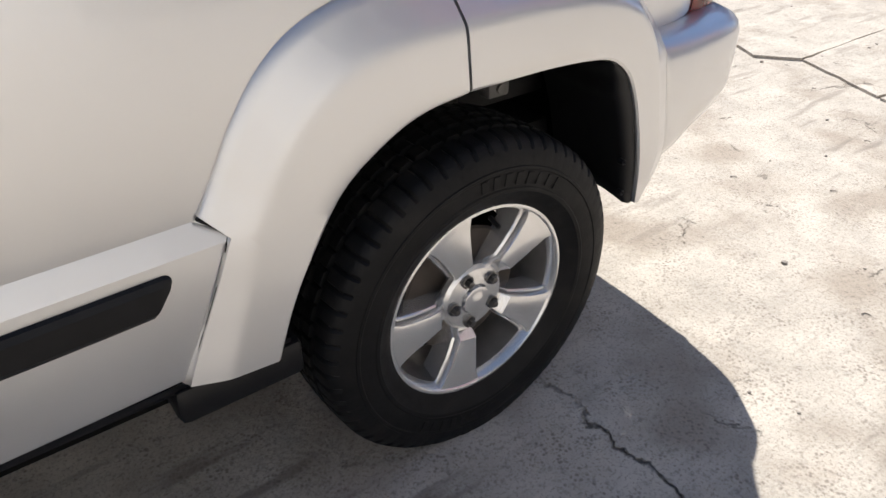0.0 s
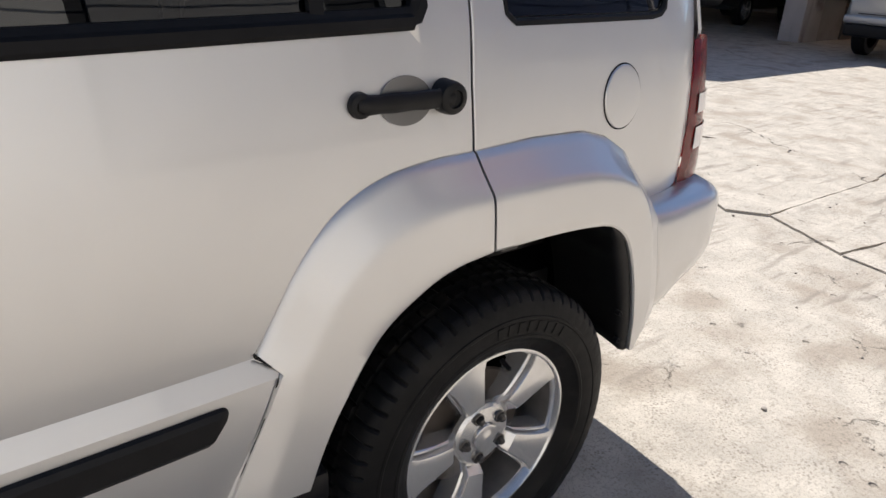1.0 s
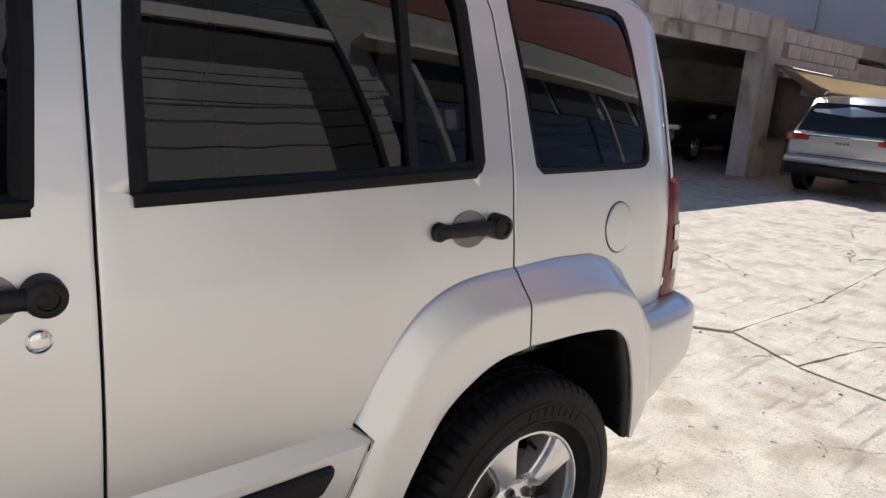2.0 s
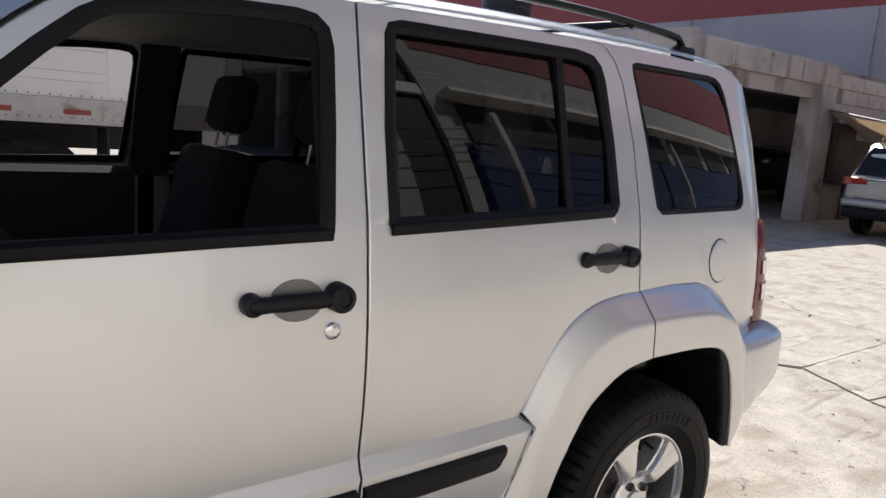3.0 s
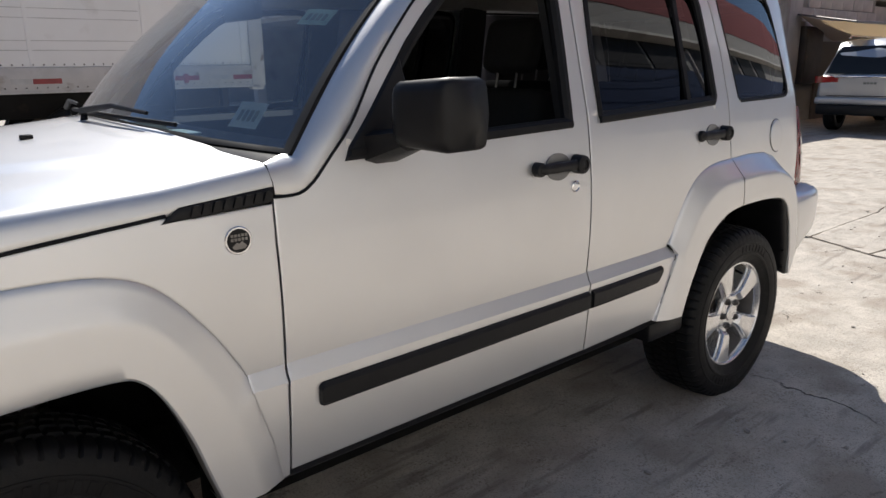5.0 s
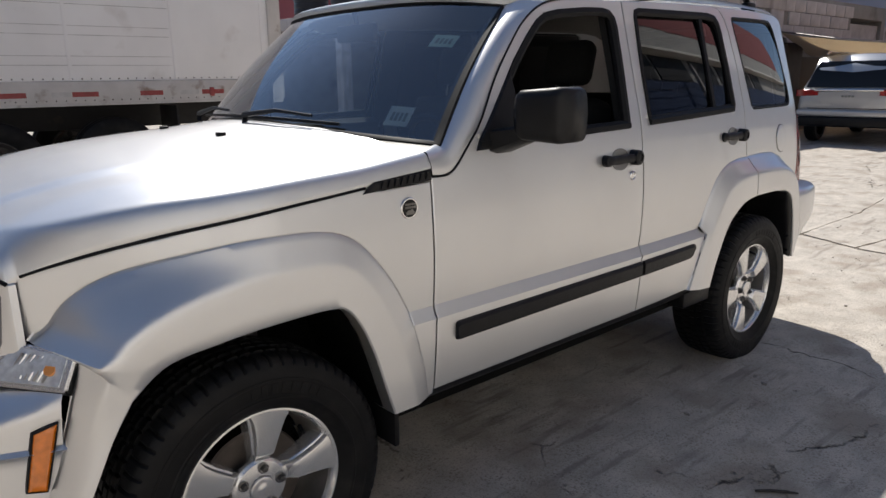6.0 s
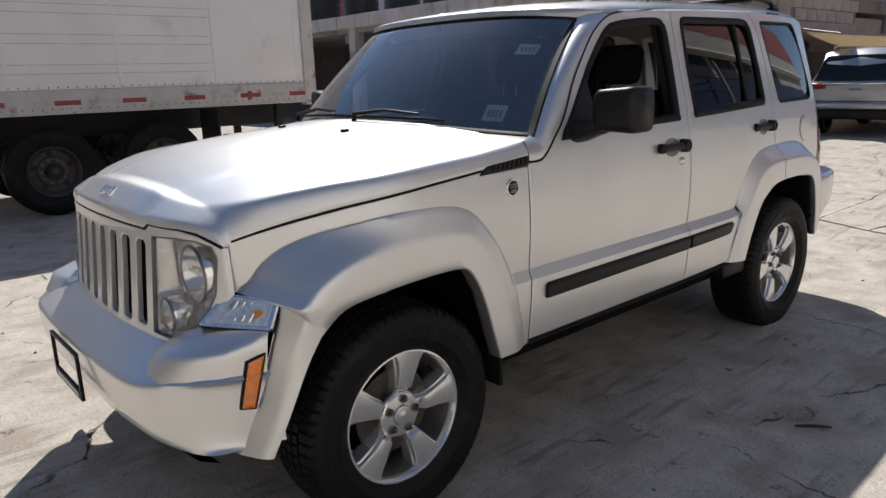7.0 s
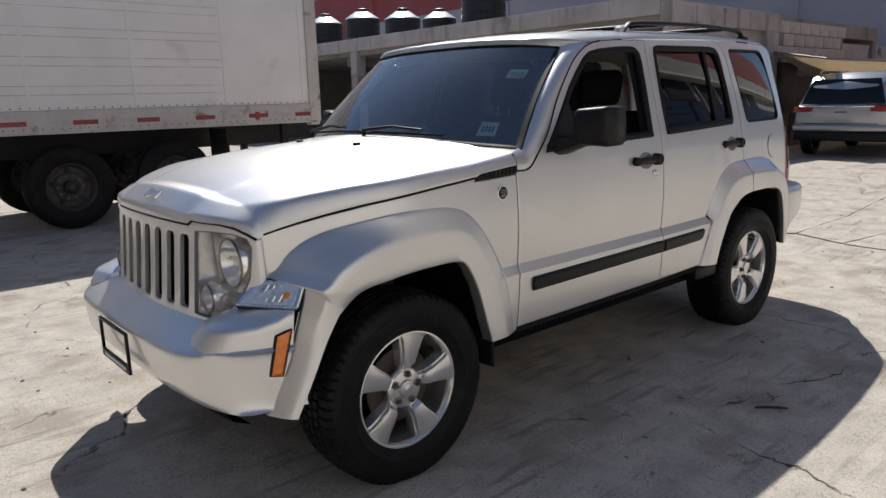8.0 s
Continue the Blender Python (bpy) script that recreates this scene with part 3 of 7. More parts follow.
def flare(bm, spans, side):
    """A flare between the line where it leaves the body and the lip of the wheel opening, with a broad sloping shoulder and a rolled lip."""
    O, I, rows = [], [], []
    for outer, inner, n in spans:
        outer = [p if len(p) == 3 else (*p, half_width(*p) - 0.004) for p in outer]
        O += list(resample(outer, n)[1 if O else 0:])
        I += list(resample(smooth_line(inner, 0.02), n)[1 if I else 0:])
    for (ox, oz, yo), (ix, iz) in zip(O, I):
        if ox > 3.1:
            # the lower rear end meets the bumper's side
            k = min(1.0, max(0.0, (0.93 - oz) / 0.13))
            yo = yo * (1 - k) + 0.886 * k
        if 2.0 < ox < 2.25 and oz < 0.80:
            k = min(1.0, max(0.0, (0.80 - oz) / 0.06))
            yo = yo * (1 - k) + float(np.interp(oz, [0.47, 0.62, 0.70, 0.76], [0.896, 0.893, 0.890, 0.886])) * k
        yi = flare_out(ix)
        row = []
        # on the rear door the flare comes out from under the cut at the ledge's end
        kc = 0.0
        if 2.0 < ox < 2.25 and oz < 0.80:
            for k in np.linspace(0, 0.8, 161):
                z = oz + (iz - oz) * k
                if z < 0.751 and ox + (ix - ox) * k < np.interp(z, [0.474, 0.562, 0.650, 0.718, 0.751], [2.088, 2.128, 2.169, 2.197, 2.158]):
                    kc = float(k)
        for k in (-0.03, kc - 0.004):
            row.append((ox + (ix - ox) * k, side * (yo - 0.014 if k < 0 or kc == 0 else yo - 0.004), oz + (iz - oz) * k))
        for k in [q[0] for q in FLARE_SHAPE]:
            k = kc + (1 - kc) * k
            g = float(np.interp(k, [q[0] for q in FLARE_SHAPE], [q[1] for q in FLARE_SHAPE]))
            # beside the front bumper the flare goes on smoothly from the bumper's side
            soft = min(1.0, max(0.0, (0.80 - oz) / 0.12)) if ox < -0.38 else 0.0
            g += (math.sin(math.pi / 2 * min(1.0, max(0.0, k))) - g) * soft
            x, z = ox + (ix - ox) * k, oz + (iz - oz) * k
            row.append((x, side * (yo + (max(yi, yo + 0.012) - yo) * g), z))
        row.append((ix, side * (yi - 0.004), iz))
        row.append((ix + (ix - ox) * 0.01, side * (yi - 0.018), iz + (iz - oz) * 0.01))
        row.append((ix, side * (yi - 0.06), iz))
        rows.append(row)
    loft(bm, rows)
    for r in (rows[0], rows[-1]):
        vs = [bm.verts.new(p) for p in r]
        back = [bm.verts.new((p[0], p[1] - side * 0.05, p[2])) for p in r]
        for j in range(len(vs) - 1):
            bm.faces.new((vs[j], vs[j + 1], back[j + 1], back[j]))
    bmesh.ops.recalc_face_normals(bm, faces=bm.faces)


R_OUT_A = [(2.084, 0.473), (2.118, 0.56), (2.142, 0.65), (2.151, 0.71), (2.157, 0.746)] + REAR_ARCH[1:] + [(2.616, 1.031)]
R_OUT_B = [(2.622, 1.031), (2.79, 1.034), (2.95, 1.026), (3.035, 1.004), (3.11, 0.965),
        (3.15, 0.915), (3.18, 0.86), (3.196, 0.80), (3.222, 0.705), (3.250, 0.575), (3.246, 0.53), (3.222, 0.480), (3.182, 0.436)]
R_IN_A = [(2.236, 0.462), (2.27, 0.55), (2.31, 0.627), (2.382, 0.735), (2.468, 0.797), (2.542, 0.828), (2.634, 0.841)]
R_IN_B = [(2.640, 0.842), (2.81, 0.843), (2.93, 0.836), (2.995, 0.822), (3.045, 0.786), (3.078, 0.735),
        (3.108, 0.665), (3.133, 0.59), (3.150, 0.52), (3.157, 0.442)]
R_IN = [tuple(p) for p in smooth_line(R_IN_A + R_IN_B, 0.03)]
F_OUT_A = [(x, z, nose_side(x) + 0.002) for x, z in ((-0.546, 0.391), (-0.520, 0.44), (-0.465, 0.577), (-0.435, 0.68), (-0.420, 0.735))] + [(-0.402, 0.80, 0.818), (-0.396, 0.832, 0.820)]
F_OUT_B = [(-0.396, 0.832, 0.820), (-0.44, 0.842, 0.745), (-0.465, 0.850, 0.690)] + FRONT_ARCH + [(0.486, 0.708), (0.532, 0.55), (0.551, 0.456)]
F_IN = [(-0.478, 0.385), (-0.435, 0.48), (-0.405, 0.55), (-0.365, 0.642), (-0.318, 0.725), (-0.235, 0.792), (-0.10, 0.815), (0.06, 0.826), (0.20, 0.826), (0.25, 0.810), (0.293, 0.752),
        (0.335, 0.655), (0.37, 0.54), (0.397, 0.455)]
for side in (-1, 1):
    fd, rd, qp, fp = side_parts[side]
    bm = bmesh.new()
    flare(bm, [(R_OUT_A, R_IN_A, 60)], side)
    part("wheel_arch_flare", bm, PAINT, rd, "silver flare on the rear door")
    bm = bmesh.new()
    flare(bm, [(R_OUT_B, R_IN_B, 60)], side)
    part("wheel_arch_flare", bm, PAINT, qp)
    bm = bmesh.new()
    flare(bm, [(F_OUT_A, F_IN[:5], 24), (F_OUT_B, F_IN[4:], 80)], side)
    part("wheel_arch_flare", bm, PAINT, fp, "broad silver front wheel arch flare")
    # black liners inside the arches
    for line, owner in ((R_IN, qp), (F_IN, fp)):
        bm = bmesh.new()
        L = resample(line, 40)
        cx = 0.5 * (L[0][0] + L[-1][0])
        rows = []
        for x, z in L:
            yo = flare_out(x)
            sx, sz = (x - cx) * 0.015, 0.012
            rows.append([(x, side * (yo - 0.05), z), (x + sx, side * (yo - 0.10), z + sz), (x + sx * 2, side * 0.62, z + 0.03), (x + sx * 2, side * 0.45, z + 0.03)])
        loft(bm, rows)
        part("wheel_arch_liner", bm, DARK, owner)
        bm = bmesh.new()
        rows = []
        if line is R_IN:
            # black rolled edge down the back of the opening, with a rounded foot and two fixings
            E = resample(smooth_line([p for p in R_IN_B if p[0] > 2.93], 0.02), 36)
            for i, (x, z) in enumerate(E):
                d = E[min(i + 1, 35)] - E[max(i - 1, 0)]
                nx, nz = -d[1], d[0]
                q = math.hypot(nx, nz)
                nx, nz = -nx / q, -nz / q
                if nx > 0:
                    nx, nz = -nx, -nz
                w = 0.034 * min(1.0, 0.15 + i / 9)
                foot = max(0.0, (i - 30) / 5) ** 2 * 0.016
                yo = flare_out(x)
                rows.append([(x + nx * a, side * (yo - b), z + nz * a + foot * c) for a, b, c in ((-0.004, 0.010, 0), (w * 0.35, 0.009, 0), (w * 0.8, 0.016, 0.4), (w, 0.030, 1), (w * 1.05, 0.07, 1.5), (w * 1.05, 0.24, 2.5))])
            loft(bm, rows)
            back = [[(px - 0.004, py, pz + 0.004) for px, py, pz in rows[-1]], [(px - 0.01, py, pz + 0.03) for px, py, pz in rows[-1]]]
            loft(bm, [rows[-1]] + back)
            trim = part("arch_edge_trim", bm, BLACK, qp, "black plastic edge of the wheel opening", angle=60)
            for x, z in ((3.098, 0.565), (3.110, 0.482)):
                bm = bmesh.new()
                y = flare_out(x) - 0.018
                loft(bm, [[(x + r * math.cos(a), side * (y + o), z + r * math.sin(a)) for a in np.linspace(0, 2 * math.pi, 13)[:-1]] for o, r in ((-0.01, 0.007), (0.004, 0.007), (0.005, 0.005), (0.002, 0.002))], closed=True)
                part("bolt", bm, RUBBER_SEAL, trim)
        else:
            bm.free()

# ---- hood, windscreen, pillars, roof ----
bm = bmesh.new()
rows = []
for s in np.linspace(0, 1, 76) ** 2.2:
    row = []
    for w in np.linspace(-1, 1, 121):
        u = math.copysign(math.sin(abs(w) * math.pi / 2) ** 0.9, w)
        xf, xr = nose(u * (half_width(-0.468, hood_line(-0.468)) + 0.001), 1.0), 0.49 + 0.092 * abs(u) ** 3
        x = xf + (xr - xf) * s
        row.append((x, u * (half_width(max(x, -0.468), hood_line(x)) + 0.001)))
    rows.append([(x, y, hood_z(x, y)) for x, y in row])
rows = [[(x + 0.02, y, z - 0.006) for x, y, z in rows[0]]] + rows + [[(x, y, z - 0.02) for x, y, z in rows[-1]]]
rows = [[(r[0][0], r[0][1] * 0.995, r[0][2] - 0.015)] + r + [(r[-1][0], r[-1][1] * 0.995, r[-1][2] - 0.015)] for r in rows]
loft(bm, rows)
bmesh.ops.recalc_face_normals(bm, faces=bm.faces)
hood = part("hood", bm, PAINT, car, "silver hood with a raised centre", angle=50)
for side in (-1, 1):
    bm = bmesh.new()
    tube(bm, [(x, side * (half_width(x, hood_line(x)) - 0.0015), hood_line(x) - 0.003) for x in np.linspace(-0.46, 0.345, 40)], 0.0042, 6)
    part("hood_gap", bm, RUBBER_SEAL, side_parts[side][3], "dark seam along the hood")
    bm = bmesh.new()
    STRIP = [(0.333, 1.117), (0.372, 1.146), (0.581, 1.163), (0.579, 1.131)]
    skin(bm, STRIP, lambda x, z, d, s=side: (x, s * (half_width(x, z) + 0.006 - d), z), (), 0.03, depth=0.02, roll=0.003)
    part("fender_vent_strip", bm, BLACK, side_parts[side][3], "black louvred strip")
    for k in range(8):
        bm = bmesh.new()
        xx = 0.39 + 0.023 * k
        z0 = 1.1235 + 0.06 * (xx - 0.36)
        rows = [[(xx + dx + lean, side * (half_width(xx, z0) + o), z0 + dz) for dx, o in ((0, 0.005), (0.002, 0.0095), (0.013, 0.0095), (0.015, 0.005))] for dz, lean in ((0, 0), (0.022, 0.008))]
        loft(bm, rows, closed=True, caps=True)
        part("louvre", bm, BLACK, side_parts[side][3])


def roof_edge_z(x):
    return float(np.interp(x, [1.25, 1.32, 1.45, 1.70, 2.2, 2.53, 2.9, 3.27, 3.40], [1.680, 1.692, 1.700, 1.710, 1.726, 1.733, 1.738, 1.730, 1.68]))


def roof_row(xe, n=41):
    zd = roof_edge_z(xe)
    yd = half_width(xe, zd)
    front = max(0.0, 1 - (xe - 1.25) / 0.55)
    back = max(0.0, (xe - 3.0) / 0.34)
    crown = 0.080 - 0.038 * front ** 1.5 - 0.03 * back ** 2
    lag = -0.24 * front ** 1.3 + 0.05 * back
    row = []
    for u in np.linspace(-1, 1, n):
        t = abs(u)
        s = math.sin(t * math.pi / 2)
        row.append((xe + lag * (1 - s ** 6) ** 0.6 - 0.05 * front * (1 - s * s), math.copysign(s, u) * yd, zd + 0.004 + crown * (1 - s ** 2.6) ** 0.62))
    return row


ROOF_X = [1.25, 1.27, 1.32, 1.40, 1.52, 1.70, 1.95, 2.2, 2.5, 2.8, 3.05, 3.2, 3.30, 3.36, 3.40]
bm = bmesh.new()
FRONT_ROW = roof_row(1.25)


def roof_lip(back, drop):
    return [(x - back * (1 - (abs(y) / 0.76) ** 4), y, z - drop * min(1.0, max(0.0, (0.742 - abs(y)) / 0.05))) for x, y, z in FRONT_ROW]


loft(bm, [roof_lip(0.046, 0.036), roof_lip(0.047, 0.024), roof_lip(0.041, 0.012), roof_lip(0.024, 0.004)] + [roof_row(x) for x in ROOF_X])
bmesh.ops.solidify(bm, geom=bm.faces[:], thickness=0.012)
roof = part("roof", bm, PAINT, car, "silver roof panel")
bm = bmesh.new()
loft(bm, [[(x, y * 0.93, z - 0.045) for x, y, z in roof_row(xx)] for xx in ROOF_X[1:-1]])
part("headliner", bm, HEADLINER, car, "pale grey cloth headliner")

TOP = [p for p in roof_lip(0.046, 0.034) if abs(p[1]) <= 0.69]


def screen(u, v):
    """A point of the windscreen: u across from -1 to 1, v from its foot to its head."""
    top = Vector([float(np.interp(u, np.linspace(-1, 1, len(TOP)), [p[k] for p in TOP])) for k in range(3)])
    foot = Vector((0.45 + 0.20 * abs(u) ** 2.2, 0.836 * u, 1.260 - 0.034 * u * u))
    p = foot.lerp(top - Vector((0.006, 0, 0.008)), v)
    p.x -= 0.035 * math.sin(math.pi * v) * (1 - 0.3 * u * u)
    return p


bm = bmesh.new()
loft(bm, [[screen(u, v) for u in np.linspace(-1, 1, 25)] for v in np.linspace(0, 1, 13)])
windscreen = part("windscreen", bm, GLASS_CLEAR, car, "clear windscreen with a bluish sheen")
bm = bmesh.new()
loop = [screen(u, 0) for u in np.linspace(-1, 1, 25)] + [screen(1, v) for v in np.linspace(0, 1, 9)[1:]] + [screen(u, 1) for u in np.linspace(1, -1, 25)[1:]] + [screen(-1, v) for v in np.linspace(1, 0, 9)[1:-1]]
ctr = Vector((0.85, 0, 1.47))
rows = []
for p in loop:
    inw = (ctr - p)
    inw = Vector((inw.x * 0.35, inw.y, inw.z)).normalized() * (0.15 if p.z > 1.64 else 1.2)
    rows.append([p - inw * 0.010 + Vector((-0.004, 0, 0.004)), p + inw * 0.004 + Vector((-0.006, 0, 0.006)), p + inw * 0.028 + Vector((-0.002, 0, 0.003)), p + inw * 0.028 + Vector((0.006, 0, -0.004)), p - inw * 0.012 + Vector((0.01, 0, -0.01))])
loft(bm, rows, closed=True, ring=True)
part("windscreen_seal", bm, RUBBER_SEAL, windscreen)

for side in (-1, 1):
    # pillar between the windscreen and the door
    D = resample(smooth_line(A_LINE[:-2], 0.02), 34)
    D[0] = (0.588, 1.143)
    rows = []
    for i, (x, z) in enumerate(D):
        v = max(0.0, (i - 3) / 30)
        w = screen(side, v)
        if i < 3:
            w = Vector((0.578 + 0.025 * i, side * (0.852 - 0.006 * i), 1.214 + 0.008 * i))
        d = Vector((x, side * half_width(x, z), z))
        mid = d.lerp(w, 0.5) + Vector((-0.004, side * 0.010, 0.011))
        deep = Vector((0.012, -side * 0.03, -0.004))
        row = [d + deep, d + Vector((0.0, -side * 0.003, 0)), d.lerp(w, 0.04) + Vector((-0.002, side * 0.002, 0.003)), d.lerp(mid, 0.55) + Vector((0, side * 0.003, 0.003)), mid, w.lerp(mid, 0.55) + Vector((0, side * 0.002, 0.008)), w.lerp(d, 0.06) + Vector((0, 0, 0.004)), w + Vector((0.004, -side * 0.0, -0.006))]
        rows.append(row)
    bm = bmesh.new()
    loft(bm, rows)
    bmesh.ops.recalc_face_normals(bm, faces=bm.faces)
    part("windscreen_pillar", bm, PAINT, car, angle=45)
    bm = bmesh.new()
    rows = []
    for i, (x, z) in enumerate(D):
        d = Vector((x, side * half_width(x, z), z))
        w = screen(side, max(0.0, (i - 3) / 30))
        rows.append([d + Vector((0.03, -side * 0.035, -0.01)), d.lerp(w, 0.5) + Vector((0.03, -side * 0.035, -0.02)), w + Vector((0.035, -side * 0.02, -0.02))])
    loft(bm, rows)
    part("inner_pillar_trim", bm, CABIN, car)

# ---- nose: grille, head lamps, bumper ----
BEZEL = material("grey_lamp_bezel", (0.14, 0.14, 0.145), 0.4)
HEAD = widen([(0.372, 0.705), (0.45, 0.700), (0.50, 0.710), (0.55, 0.745), (0.590, 0.795), (0.611, 0.85), (0.614, 0.955), (0.600, 0.985), (0.55, 1.000), (0.48, 1.004), (0.372, 1.000)])
slots = []
for k in range(-3, 4):
    y, w, z0, z1 = 0.112 * k, 0.034, 0.700 + 0.004 * abs(k), 0.982
    s = 0.014
    slots.append([(y - w, z0 + s), (y - w + s * 0.4, z0 + s * 0.3), (y - w + s, z0), (y + w - s, z0), (y + w - s * 0.4, z0 + s * 0.3), (y + w, z0 + s), (y + w, z1 - s), (y + w - s, z1), (y - w + s, z1), (y - w, z1 - s)])
heads = [[(s * y, z) for y, z in HEAD] for s in (-1, 1)]
FASCIA = widen([(-0.645, 0.80), (-0.60, 0.74), (-0.52, 0.69), (-0.40, 0.672), (0.0, 0.664), (0.40, 0.672), (0.52, 0.69), (0.60, 0.74), (0.645, 0.80), (0.628, 0.982), (0.602, 1.000), (0.56, 1.019), (0.50, 1.031), (0.350, 1.034),
          (0.327, 1.017), (0.0, 1.020), (-0.327, 1.017), (-0.350, 1.034), (-0.50, 1.031), (-0.56, 1.019), (-0.602, 1.000), (-0.628, 0.982)])
bm = bmesh.new()
skin(bm, FASCIA, lambda y, z, d: (nose(y, z) + d, y, z), slots + heads, 0.04, depth=0.020, roll=0.004, lip=0.007)
grille = part("grille", bm, PAINT, car, "silver grille with seven tall slots", surf=lambda y, z, d: (nose(y, z), y, z))
bm = bmesh.new()
rows = [[(nose(y, z) + 0.085, y, z) for y in np.linspace(-0.40, 0.40, 13)] for z in (0.675, 0.83, 1.00)]
loft(bm, rows)
part("grille_backing", bm, DARK, grille)
for s in (-1, 1):
    lamp_owner = None
    cy, cz = s * 0.545, 0.875
    bm = bmesh.new()
    hl = dense([(s * y, z) for y, z in HEAD], 0.03)
    rows = []
    for k, d in ((1.0, 0.012), (0.97, 0.05), (0.90, 0.09), (0.6, 0.12), (0.05, 0.125)):
        rows.append([(nose(y, z) + d, cy + (y - cy) * k, cz + (z - cz) * k) for y, z in hl])
    loft(bm, rows, closed=True)
    lamp_owner = part("head_lamp", bm, REFLECTOR, car, "clear head lamp in a tall rounded housing")
    for yy, zz, r, d0 in ((0.556, 0.895, 0.082, 0.070), (0.474, 0.765, 0.048, 0.052)):
        bm = bmesh.new()
        prof = [(0.0, 1.08), (-0.035, 1.05), (-0.04, 1.0), (-0.02, 0.93), (0.0, 0.8), (0.025, 0.55), (0.035, 0.28), (0.01, 0.26), (-0.02, 0.2), (-0.03, 0.02)]
        loft(bm, [[(nose(yy, zz) + d0 + o, s * yy + r * q * math.cos(a), zz + r * q * math.sin(a)) for a in np.linspace(0, 2 * math.pi, 37)[:-1]] for o, q in prof], closed=True)
        part("reflector_bowl", bm, REFLECTOR, lamp_owner)
        bm = bmesh.new()
        tube(bm, [(nose(yy, zz) + d0 - 0.04, s * yy + r * 1.06 * math.cos(a), zz + r * 1.06 * math.sin(a)) for a in np.linspace(0, 2 * math.pi, 37)], 0.005, 6, caps=False)
        part("bowl_ring", bm, STEEL, lamp_owner)
    bm = bmesh.new()
    box(bm, nose(0.556, 0.895) + 0.030, nose(0.556, 0.895) + 0.042, s * 0.556 - 0.035, s * 0.556 + 0.035, 0.90, 0.922, 0.004)
    part("bulb_shield", bm, CHROME, lamp_owner)
    bm = bmesh.new()
    skin(bm, inset(hl, 0.002), lambda y, z, d: (nose(y, z) + 0.004 + d, y, z), (), 0.05, depth=0.012, roll=0.003)
    part("lamp_cover", bm, GLASS_LAMP, lamp_owner, "clear plastic cover")
    bm = bmesh.new()
    rows = []
    for ring, d in ((inset(hl, -0.005), 0.006), (inset(hl, -0.003), -0.001), (inset(hl, 0.000), -0.001), (inset(hl, 0.001), 0.012)):
        rows.append([(nose(y, z) + d, y, z) for y, z in ring])
    loft(bm, rows, closed=True)
    part("lamp_bezel", bm, BEZEL, lamp_owner)

# seam between hood and grille
bm = bmesh.new()
seam = widen([(-0.628, 0.985), (-0.60, 1.003), (-0.56, 1.022), (-0.50, 1.034), (-0.350, 1.037), (-0.326, 1.020), (0.0, 1.023), (0.326, 1.020), (0.350, 1.037), (0.50, 1.034), (0.56, 1.022), (0.60, 1.003), (0.628, 0.985)])
tube(bm, [(nose(y, z) + 0.001, y, z) for y, z in dense(seam, 0.03, False)], 0.005, 6)
part("hood_seal", bm, RUBBER_SEAL, grille)


PLAN = resample(smooth_line([(-0.785, 0.0), (-0.783, 0.25), (-0.777, 0.42), (-0.762, 0.55), (-0.722, 0.64), (-0.655, 0.705), (-0.575, 0.752), (-0.487, 0.789), (-0.418, 0.813)], 0.03), 201)


def bumper_plan(a):
    """The bumper's line from above; a runs from -1 (right end) to 1."""
    x, y = PLAN[int(round(abs(a) * (len(PLAN) - 1)))]
    return x, math.copysign(y, a)


def bumper_point(a, z, back):
    """A point of the bumper's face, set back from its outermost line."""
    x, y = bumper_plan(a)
    i = min(len(PLAN) - 2, max(1, int(round(abs(a) * (len(PLAN) - 1)))))
    t = PLAN[i + 1] - PLAN[i - 1]
    n = np.array((t[1], -t[0])) / math.hypot(*t)
    return (x + n[0] * back, y + math.copysign(n[1] * back, a) * (1 if y else 0), z)


def bumper_row(a):
    x, y = bumper_plan(a)
    yi = y * (1 - 0.13 * min(1, abs(y) / 0.79) ** 3)
    inner = Vector((nose(yi, 0.69) + 0.035, yi, 0.700))
    edge = Vector(bumper_point(a, 0.624, 0.014))
    ledge = [inner.lerp(edge, t) + Vector((0, 0, 0.006 * math.sin(math.pi * t))) for t in (0.0, 0.3, 0.6, 0.85, 1.0)]
    k = 1 - 0.97 * min(1.0, max(0.0, abs(a) - 0.50) / 0.40)
    face = [bumper_point(a, z, b * (k if z < 0.60 else 1)) for z, b in ((0.618, 0.005), (0.609, 0.0005), (0.59, 0.0005), (0.54, 0.004), (0.49, 0.012), (0.462, 0.021), (0.440, 0.038), (0.424, 0.064), (0.414, 0.10), (0.410, 0.15))]
    return ledge + face


